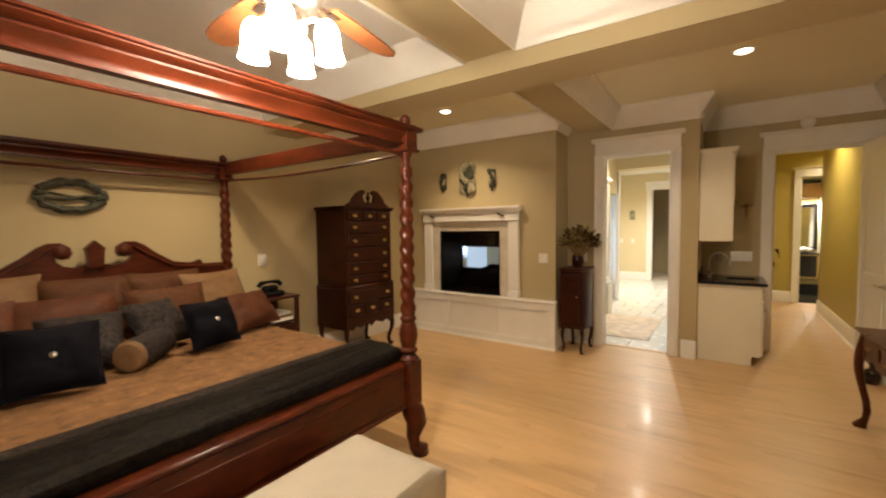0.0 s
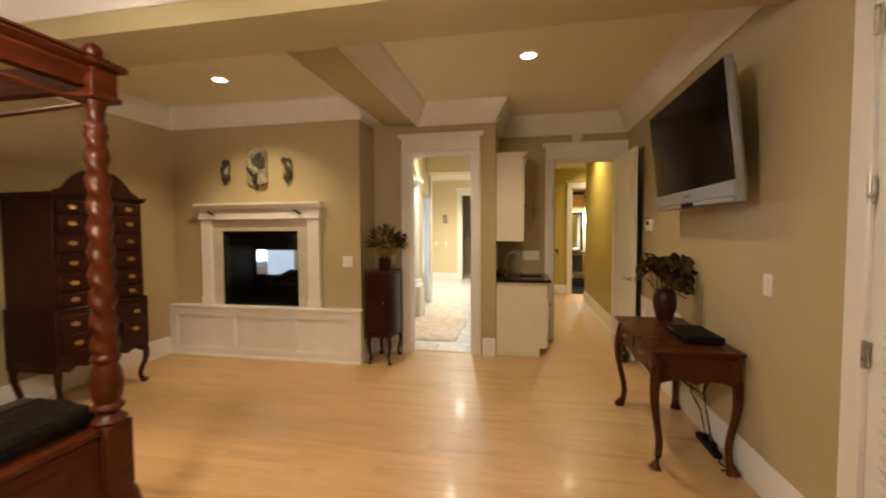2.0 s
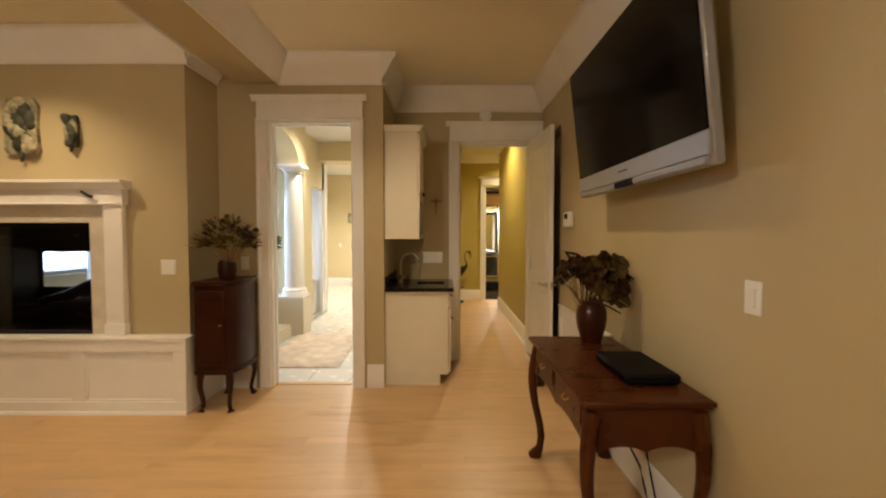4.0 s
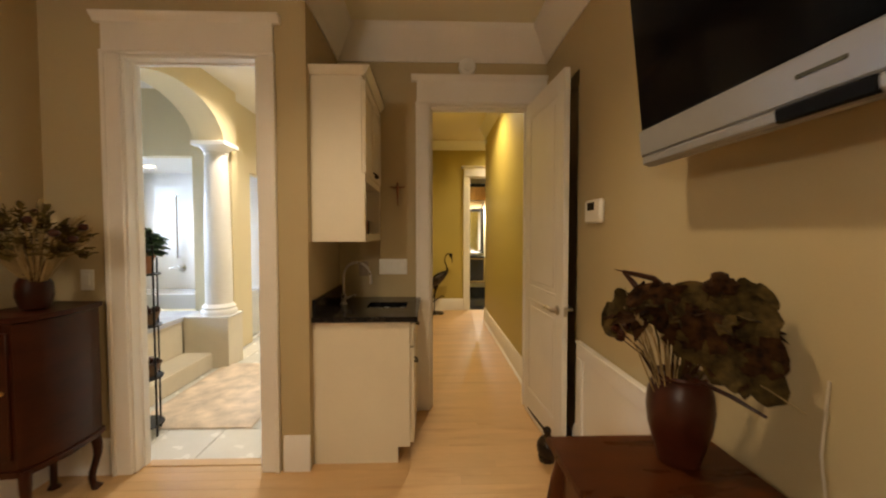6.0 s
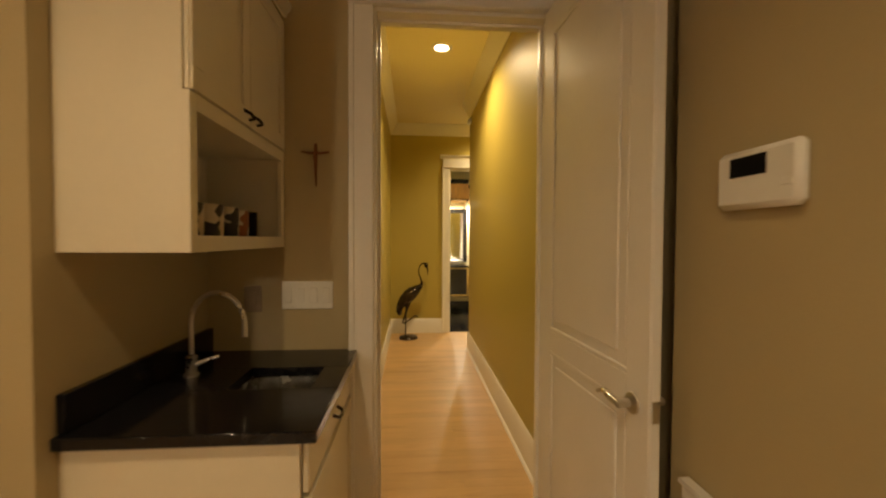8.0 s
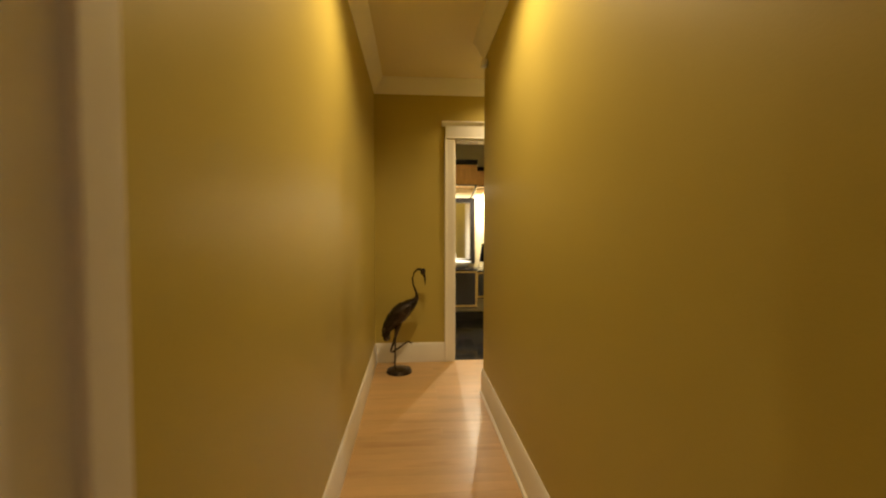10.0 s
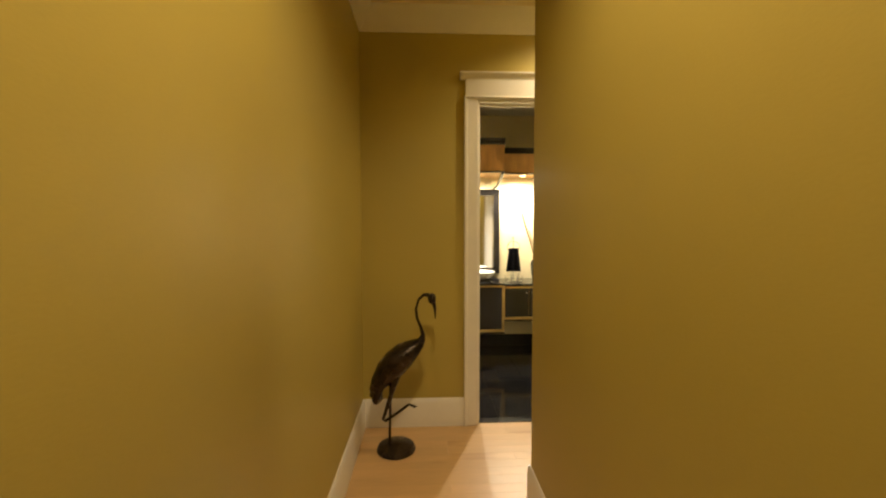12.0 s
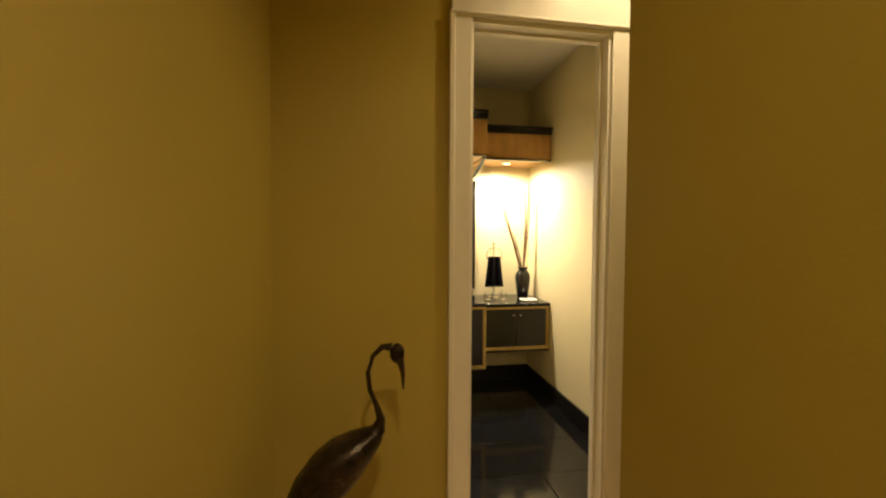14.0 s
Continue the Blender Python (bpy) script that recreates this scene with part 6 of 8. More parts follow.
# ---- patio door with a blind ----
def patio_door():
    ob = thing("door_frame_4", (1.5, 2.13, 0), "white casing of the glazed patio door", "door frame", kind="structure")
    y0, y1, top = 1.68, 2.58, 2.44
    for a, b in ((y1 - 0.004, y1 + 0.105), (y0 - 0.105, y0 + 0.004)):
        part("casing", M().box(1.478, 1.5, a, b, 0, top, 0.004), WHITE, ob)
    part("head_casing", M().box(1.474, 1.5, y0 - 0.14, y1 + 0.14, top, top + 0.17, 0.004), WHITE, ob)
    part("head_cap", M().box(1.45, 1.5, y0 - 0.17, y1 + 0.17, top + 0.17, top + 0.21, 0.012), WHITE, ob)
    part("jamb_lining", M().box(1.5, 1.64, y1 - 0.02, y1, 0, top).box(1.5, 1.64, y0, y0 + 0.02, 0, top).box(1.5, 1.64, y0 + 0.02, y1 - 0.02, top - 0.02, top), WHITE, ob)
    d = thing("patio_door", (1.5, 2.13, 0.01), "white glazed patio door with a lowered slatted blind", "door")
    a, b = y0 + 0.023, y1 - 0.023
    part("stile", M().box(1.492, 1.535, b - 0.115, b, 0.012, top - 0.025, 0.003), WHITE, d)
    part("stile", M().box(1.492, 1.535, a, a + 0.115, 0.012, top - 0.025, 0.003), WHITE, d)
    part("rail", M().box(1.492, 1.535, a + 0.115, b - 0.115, 0.012, 0.26, 0.003).box(1.492, 1.535, a + 0.115, b - 0.115, top - 0.15, top - 0.025, 0.003), WHITE, d)
    pane = part("glass", M().box(1.512, 1.516, a + 0.11, b - 0.11, 0.25, top - 0.14), GLASS, d)
    pane.visible_shadow = False
    for z in (2.28, 1.645, 1.01, 0.3):
        h = part("hinge", M().lathe([(0.009, -0.055), (0.009, 0.055)], (1.474, y1 - 0.012, z), 10).box(1.476, 1.481, y1 - 0.03, y1 + 0.006, z - 0.052, z + 0.052), NICKEL, d, "brushed nickel hinge")
    bl = thing("window_blind", (1.475, 2.13, 2.35), "white horizontal slat blind on the patio door", "blind")
    part("headrail", M().box(1.44, 1.49, a + 0.10, b - 0.10, 2.30, 2.36, 0.004), SLAT, bl)
    part("bottom_rail", M().box(1.445, 1.488, a + 0.10, b - 0.10, 0.20, 0.225, 0.004), SLAT, bl)
    for k in range(46):
        z = 0.25 + k * 0.0445
        part("slat", M().box(-0.024, 0.024, a + 0.10, b - 0.10, -0.0015, 0.0015, 0, pose(1.466, 0, z, 0, 58, 0)), SLAT, bl, smooth=False)
    for y in (a + 0.2, b - 0.2):
        part("ladder_cord", M().tube([(1.44, y, 0.22), (1.44, y, 2.31)], 0.0015, 5), SLAT, bl)
    setting("backdrop_patio", M().box(2.3, 2.32, 0.4, 3.8, 0, 3.0), DUSKGLOW, "shaded grey-blue daylight outside the patio door", "backdrop")


patio_door()


# ---- serpentine cabinet in the corner ----
def corner_cabinet():
    x0, x1, y0, y1 = -1.545, -1.265, 4.99, 5.44
    ob = thing("small_cabinet", ((x0 + x1) / 2, (y0 + y1) / 2, 0), "narrow dark cherry cabinet on short legs in the corner", "cabinet")
    bow = [(x0, y1), (x0, y0 + 0.015), ((x0 + x1) / 2 - 0.03, y0), (x1 - 0.035, y0 + 0.012), (x1, y0 + 0.06), (x1 + 0.03, (y0 + y1) / 2 - 0.02), (x1 + 0.022, y1 - 0.08), (x1, y1)]
    grow = lambda k: [((x0 + x1) / 2 + (a - (x0 + x1) / 2) * k, (y0 + y1) / 2 + (b - (y0 + y1) / 2) * k) for a, b in bow]
    part("body", M().prism(bow, 0.68, Matrix.Translation((0, 0, 0.33))), DARKWOOD, ob)
    part("top", M().prism(grow(1.07), 0.025, Matrix.Translation((0, 0, 1.015))), DARKWOOD, ob)
    part("base_moulding", M().prism(grow(1.05), 0.03, Matrix.Translation((0, 0, 0.305))), DARKWOOD, ob)
    d = part("door", M().box(x0 + 0.03, x1 - 0.05, y0 - 0.004, y0 + 0.02, 0.38, 0.97, 0.004), DARKWOOD, ob)
    part("knob", M().blob((x1 - 0.07, y0 - 0.012, 0.70), 0.010), BRASS, d, "tiny brass knob")
    for x, sx in ((x0 + 0.035, -0.4), (x1 - 0.025, 0.8)):
        for y, sy in ((y0 + 0.035, -0.8), (y1 - 0.035, 0.5)):
            part("leg", cabriole(x, y, 0.32, sx, sy, 0.027, 0.02), DARKWOOD, ob)


corner_cabinet()
v2 = thing("dark_vase", (-1.39, 5.21, 1.04), "dark brown vase on the corner cabinet", "vase")
part("body", M().lathe([(0.045, 0), (0.06, 0.01), (0.075, 0.07), (0.07, 0.13), (0.05, 0.17)], (-1.39, 5.21, 1.041), 24), DARKWOOD, v2)
part("rim", M().lathe([(0.05, 0.169), (0.06, 0.18), (0.052, 0.184), (0.04, 0.17)], (-1.39, 5.21, 1.041), 24), DARKWOOD, v2)
frond_bouquet(-1.37, 5.20, 1.22, "tall olive dried fronds and pods on the corner cabinet")


# ---- hall door, open ----
def hall_door():
    x0, x1, y0, y1, top = 1.340, 1.382, 5.572, 6.342, 2.412
    ob = thing("hall_door", (x1, y1, 0.01), "white two-panel door standing open against the wall", "door")
    part("slab", M().box(x0 + 0.006, x1 - 0.006, y0, y1, 0.012, top, 0.002), WHITE, ob)
    for z0, z1 in ((1.03, 2.28), (0.22, 0.905)):
        a, b = y0 + 0.125, y1 - 0.115
        part("panel_frame", M().box(x0 - 0.001, x0 + 0.007, a - 0.02, b + 0.02, z1, z1 + 0.02, 0.004).box(x0 - 0.001, x0 + 0.007, a - 0.02, b + 0.02, z0 - 0.02, z0, 0.004).box(x0 - 0.001, x0 + 0.007, a - 0.02, a, z0, z1, 0.004).box(x0 - 0.001, x0 + 0.007, b, b + 0.02, z0, z1, 0.004), WHITE, ob)
        part("raised_panel", M().box(x0 + 0.0, x0 + 0.008, a + 0.035, b - 0.035, z0 + 0.035, z1 - 0.035, 0.004), WHITE, ob)
    part("face_stile", M().box(x0, x0 + 0.006, y0, y0 + 0.105, 0.012, top, 0.001).box(x0, x0 + 0.006, y1 - 0.095, y1, 0.012, top, 0.001).box(x0, x0 + 0.006, y0 + 0.105, y1 - 0.095, 2.30, top, 0.001).box(x0, x0 + 0.006, y0 + 0.105, y1 - 0.095, 0.925, 1.01, 0.001).box(x0, x0 + 0.006, y0 + 0.105, y1 - 0.095, 0.012, 0.20, 0.001), WHITE, ob)
    for s, xf in ((-1, x0), (1, x1)):
        part("door_handle", M().lathe([(0.031, 0), (0.031, 0.006), (0.024, 0.012), (0.013, 0.014), (0.012, 0.05)], (0, 0, 0), 20, pose(xf, y0 + 0.07, 0.938, 0, 90 * s, 0)).tube([(xf + s * 0.045, y0 + 0.065, 0.938), (xf + s * 0.05, y0 + 0.10, 0.942), (xf + s * 0.048, y0 + 0.14, 0.950), (xf + s * 0.046, y0 + 0.165, 0.944), (xf + s * 0.05, y0 + 0.18, 0.936)], [0.011, 0.010, 0.009, 0.008, 0.006], 10), NICKEL, ob, "brushed nickel lever handle")
    part("latch_plate", M().box(x0 + 0.010, x1 - 0.010, y0 - 0.003, y0 + 0.001, 0.908, 0.968, 0.001), NICKEL, ob, "nickel latch plate")
    for z in (0.25, 1.22, 2.2):
        part("hinge", M().lathe([(0.007, -0.05), (0.007, 0.05)], (x1 + 0.004, y1 + 0.006, z), 10), NICKEL, ob)
    ob.rotation_euler.z = radians(3.4)


hall_door()
duck = M().blob((1.312, 5.60, 0.082), 0.076, (0.88, 1.0, 0.98), 14, 10).tube([(1.31, 5.58, 0.13), (1.305, 5.57, 0.165), (1.30, 5.565, 0.195)], [0.035, 0.024, 0.02], 10).blob((1.30, 5.565, 0.205), 0.026, (1, 1, 1), 10, 8).tube([(1.29, 5.58, 0.20), (1.25, 5.72, 0.235), (1.235, 5.80, 0.25)], [0.008, 0.006, 0.003], 6).tube([(1.31, 5.6, 0.0), (1.31, 5.6, 0.03)], [0.05, 0.055], 12)
solo("door_stop_figure", duck, BRONZE, (1.315, 5.60, 0), "dark bronze bird figure holding the door open", "door stop")


# ---- wet bar in the alcove ----
def wet_bar():
    ob = thing("base_cabinet", (0.16, 5.98, 0), "cream painted base cabinet under the bar counter", "cabinet")
    xa, xb, ya, yb = -0.133, 0.455, 5.602, 6.355
    part("side_panel", M().prism([(xa, 0.0), (xb - 0.075, 0.0), (xb - 0.075, 0.10), (xb, 0.10), (xb, 0.878), (xa, 0.878)], 0.018, Matrix(((1, 0, 0, 0), (0, 0, 1, ya), (0, 1, 0, 0), (0, 0, 0, 1)))), CREAM, ob)
    part("body", M().box(xa, xb, ya + 0.018, yb, 0.10, 0.70).box(xa, xb, ya + 0.018, 5.80, 0.70, 0.878).box(xa, xb, 6.20, yb, 0.70, 0.878).box(0.44, xb, 5.80, 6.20, 0.70, 0.878), CREAM, ob)
    part("toe_kick", M().box(xa, xb - 0.078, ya + 0.02, yb, 0.0, 0.10), DARKWOOD, ob, "dark recessed toe kick")
    dr = part("drawer_front", M().box(xb + 0.001, xb + 0.02, ya + 0.02, yb - 0.012, 0.725, 0.865, 0.003), CREAM, ob)
    dd = part("door", M().box(xb + 0.001, xb + 0.018, ya + 0.02, yb - 0.012, 0.115, 0.71, 0.003), CREAM, ob)
    part("door_frame", M().box(xb + 0.018, xb + 0.025, ya + 0.02, yb - 0.012, 0.65, 0.71, 0.002).box(xb + 0.018, xb + 0.025, ya + 0.02, yb - 0.012, 0.115, 0.175, 0.002).box(xb + 0.018, xb + 0.025, ya + 0.02, ya + 0.08, 0.175, 0.65, 0.002).box(xb + 0.018, xb + 0.025, yb - 0.072, yb - 0.012, 0.175, 0.65, 0.002), CREAM, dd)
    for p, z, y in ((dr, 0.795, 5.98), (dd, 0.62, 5.70)):
        part("cup_pull", M().tube([(xb + 0.022, y - 0.04, z), (xb + 0.042, y - 0.03, z - 0.01), (xb + 0.046, y, z - 0.014), (xb + 0.042, y + 0.03, z - 0.01), (xb + 0.022, y + 0.04, z)], 0.006, 8), BRONZE, p, "dark metal cup pull")
    ct = thing("bar_counter", (0.2, 5.98, 0.88), "black granite bar counter with a short backsplash", "counter")
    X0, X1, Y0, Y1 = -0.134, 0.505, 5.575, 6.357
    s0, s1, q0, q1 = 0.145, 0.415, 5.885, 6.105
    part("slab", M().box(X0, X1, Y0, q0, 0.880, 0.914, 0.004).box(X0, X1, q1, Y1, 0.880, 0.914, 0.004).box(X0, s0, q0, q1, 0.880, 0.914).box(s1, X1, q0, q1, 0.880, 0.914), GRANITE, ct)
    part("backsplash", M().box(X0, X0 + 0.022, Y0 + 0.02, Y1, 0.915, 1.015, 0.003), GRANITE, ct)
    sk = thing("bar_sink", (0.26, 6.0, 0.88), "small stainless steel undermount bar sink", "sink")
    v, f, seg = [], [], 40
    ring = [(1.30, 0.8785), (1.0, 0.8785), (0.985, 0.86), (0.96, 0.79), (0.90, 0.735), (0.75, 0.716), (0.04, 0.712)]
    for k, z in ring:
        for j in range(seg):
            c, s = math.cos(2 * PI * j / seg), math.sin(2 * PI * j / seg)
            v.append(((s0 + s1) / 2 + (s1 - s0) / 2 * k * math.copysign(abs(c) ** 0.42, c), (q0 + q1) / 2 + (q1 - q0) / 2 * k * math.copysign(abs(s) ** 0.42, s), z))
    for i in range(len(ring) - 1):
        for j in range(seg):
            q = (j + 1) % seg
            f.append((i * seg + j, i * seg + q, (i + 1) * seg + q, (i + 1) * seg + j))
    part("bowl", M().add(v, f), STEEL, sk)
    part("drain", M().lathe([(0.035, 0), (0.035, 0.004), (0.022, 0.005), (0.02, 0.002)], (0.28, 5.995, 0.713), 20), CHROME, sk)
    fc = thing("gooseneck_faucet", (-0.035, 6.03, 0.914), "brushed nickel gooseneck bar faucet", "faucet")
    fx, fy = -0.035, 6.03
    neck = [(fx, fy, 0.98)] + [(fx, fy, 0.98 + 0.125 * k / 3) for k in (1, 2, 3)] + [(fx + 0.100 * (1 - math.cos(a)), fy - 0.02 * (1 - math.cos(a)), 1.105 + 0.108 * math.sin(a)) for a in [PI * k / 14 for k in range(1, 15)]] + [(fx + 0.201, fy - 0.04, 1.085), (fx + 0.200, fy - 0.04, 1.062)]
    part("spout", M().tube(neck, [0.0085] * (len(neck) - 2) + [0.0095, 0.0095], 12), NICKEL, fc)
    part("body", M().lathe([(0.026, 0), (0.026, 0.008), (0.018, 0.014), (0.018, 0.06), (0.021, 0.068), (0.014, 0.074)], (fx, fy, 0.914), 18), NICKEL, fc)
    part("lever", M().tube([(fx + 0.015, fy, 0.955), (fx + 0.05, fy + 0.012, 0.968), (fx + 0.085, fy + 0.018, 0.978)], [0.009, 0.007, 0.006], 8), NICKEL, fc)
    up = thing("wall_cabinet", (0.02, 5.98, 1.37), "cream painted wall cabinet with an open lower shelf", "cabinet")
    a, b, z0, z1 = -0.133, 0.172, 1.368, 2.362
    part("side_panel", M().box(a, b, ya, ya + 0.018, z0, z1, 0.001), CREAM, up)
    part("side_panel", M().box(a, b, yb - 0.018, yb, z0, z1, 0.001), CREAM, up)
    part("bottom_panel", M().box(a, b - 0.001, ya + 0.018, yb - 0.018, z0, z0 + 0.04), CREAM, up)
    part("middle_shelf", M().box(a, b - 0.001, ya + 0.018, yb - 0.018, 1.742, 1.776), CREAM, up)
    part("top_panel", M().box(a, b, ya + 0.018, yb - 0.018, z1 - 0.03, z1), CREAM, up)
    part("back_panel", M().box(a, a + 0.008, ya + 0.018, yb - 0.018, z0 + 0.04, z1 - 0.03), CREAM, up)
    part("face_frame", M().box(b - 0.001, b + 0.018, ya, ya + 0.035, z0, 1.78, 0.001).box(b - 0.001, b + 0.018, yb - 0.035, yb, z0, 1.78, 0.001).box(b - 0.001, b + 0.018, ya + 0.035, yb - 0.035, z0, z0 + 0.044, 0.001).box(b - 0.001, b + 0.018, ya + 0.035, yb - 0.035, 1.735, 1.78, 0.001), CREAM, up)
    ym = (ya + yb) / 2
    for p, q, hy in ((ya + 0.006, ym - 0.002, ym - 0.035), (ym + 0.002, yb - 0.006, ym + 0.035)):
        d = part("door", M().box(b + 0.001, b + 0.016, p, q, 1.784, 2.335, 0.002), CREAM, up)
        part("door_frame", M().box(b + 0.016, b + 0.024, p, q, 2.275, 2.335, 0.002).box(b + 0.016, b + 0.024, p, q, 1.784, 1.844, 0.002).box(b + 0.016, b + 0.024, p, p + 0.055, 1.844, 2.275, 0.002).box(b + 0.016, b + 0.024, q - 0.055, q, 1.844, 2.275, 0.002), CREAM, d)
        part("cup_pull", M().tube([(b + 0.022, hy - 0.022, 1.828), (b + 0.042, hy - 0.016, 1.818), (b + 0.046, hy, 1.812), (b + 0.042, hy + 0.016, 1.808), (b + 0.022, hy + 0.022, 1.806)], 0.0055, 8), BRONZE, d, "dark metal pull")
    crown = [(0, 0), (0.012, 0), (0.018, 0.014), (0.032, 0.03), (0.036, 0.05), (0, 0.05)]
    part("crown", M().sweep(crown, (b + 0.018, ya - 0.036, z1 - 0.004), (b + 0.018, yb, z1 - 0.004), (1, 0, 0)).sweep(crown, (a, ya, z1 - 0.004), (b + 0.018, ya, z1 - 0.004), (0, -1, 0)), CREAM, up)
    for y, mt, r, h, lab in ((5.76, MUG, 0.054, 0.100, "cream mug with dark brown cow patches on the open shelf"), (5.89, MUG, 0.053, 0.104, "cream mug with dark brown cow patches on the open shelf"),
                             (6.02, MUGDARK, 0.048, 0.104, "black and cream patched mug on the open shelf"), (6.13, MUGRUST, 0.040, 0.100, "orange and cream mug on the open shelf"), (6.225, BLACK, 0.036, 0.100, "small black mug on the open shelf")):
        c = thing("ceramic_mug", (0.085, y, 1.408), lab, "mug", "mugs on the shelf")
        part("cup", M().lathe([(r * 0.86, 0), (r * 0.97, 0.006), (r, 0.03), (r, h - 0.008), (r * 1.03, h), (r * 0.93, h), (r * 0.90, 0.02), (r * 0.2, 0.015)], (0.085, y, 1.409), 26), mt, c)
        part("handle", M().tube([(0.085 - r * 0.9, y, 1.485), (0.085 - r - 0.022, y, 1.478), (0.085 - r - 0.026, y, 1.455), (0.085 - r * 0.9, y, 1.432)], 0.006, 8), mt, c)


wet_bar()
# small cross on the alcove wall
cx, cz, cy = 0.325, 1.768, 6.352
cross = M().tube([(cx, cy, cz + 0.05), (cx, cy, cz), (cx, cy, cz - 0.055), (cx + 0.002, cy, cz - 0.135)], [0.006, 0.009, 0.007, 0.003], 8).tube([(cx - 0.06, cy, cz + 0.016), (cx - 0.025, cy, cz + 0.01), (cx, cy, cz + 0.012), (cx + 0.025, cy, cz + 0.01), (cx + 0.06, cy, cz + 0.016)], [0.004, 0.006, 0.007, 0.006, 0.004], 8).blob((cx, cy - 0.009, cz - 0.01), 0.010, (0.9, 0.6, 2.2), 8, 6)
solo("wall_cross", cross, FANWOOD, (cx, cy, cz), "small bronze cross hung above the switches", "cross")

# ---- bronze crane in the hall ----
def crane_statue():
    m = M()
    y = 10.25
    m.lathe([(0.13, 0.0), (0.132, 0.012), (0.12, 0.032), (0.06, 0.045), (0.02, 0.05)], (0.70, y, 0), 26)
    m.tube([(0.655, y, 0.04), (0.66, y, 0.22), (0.662, y, 0.33), (0.675, y, 0.47), (0.70, y, 0.55)], [0.009, 0.0085, 0.011, 0.02, 0.04], 9)
    m.tube([(0.71, y - 0.02, 0.54), (0.68, y - 0.03, 0.42), (0.615, y - 0.03, 0.225), (0.63, y - 0.03, 0.215), (0.70, y - 0.03, 0.26), (0.79, y - 0.03, 0.325), (0.83, y - 0.03, 0.30)], [0.035, 0.016, 0.010, 0.010, 0.009, 0.009, 0.004], 8)
    m.tube([(0.79, y - 0.03, 0.325), (0.845, y - 0.045, 0.315)], [0.007, 0.003], 6)
    body = [(0.885, 0.765, 0.02), (0.865, 0.735, 0.045), (0.82, 0.70, 0.075), (0.76, 0.655, 0.105), (0.70, 0.60, 0.115), (0.64, 0.54, 0.10), (0.59, 0.47, 0.075), (0.555, 0.41, 0.045), (0.54, 0.37, 0.02)]
    m.tube([(a, y, b) for a, b, r in body], [r for a, b, r in body], 16, flat=0.8)
    for k in range(9):
        t = k / 8
        m.tube([(0.70 - 0.06 * t, y - 0.085 + 0.02 * t, 0.62 - 0.07 * t), (0.62 - 0.05 * t, y - 0.08 + 0.02 * t, 0.50 - 0.05 * t), (0.56 + 0.03 * t, y - 0.04 + 0.01 * k, 0.40 - 0.03 * (k % 3)), (0.545 + 0.055 * t, y - 0.02 + 0.008 * k, 0.345 + 0.012 * (k % 2))], [0.03, 0.034, 0.022, 0.005], 7)
    neck = [(0.872, y, 0.745), (0.885, y, 0.79), (0.87, y, 0.84), (0.845, y, 0.90), (0.838, y, 0.965), (0.855, y, 1.025), (0.89, y, 1.058), (0.925, y, 1.056)]
    m.tube(neck, [0.03, 0.016, 0.0105, 0.009, 0.009, 0.009, 0.011, 0.016], 10)
    m.blob((0.945, y, 1.032), 0.033, (0.85, 0.75, 1.15), 12, 9)
    m.tube([(0.955, y, 1.01), (0.966, y, 0.96), (0.968, y, 0.895)], [0.016, 0.010, 0.003], 8)
    solo("crane_statue", m, BRONZE, (0.70, y, 0), "bronze crane statue on a round base in the hall", "statue")


crane_statue()

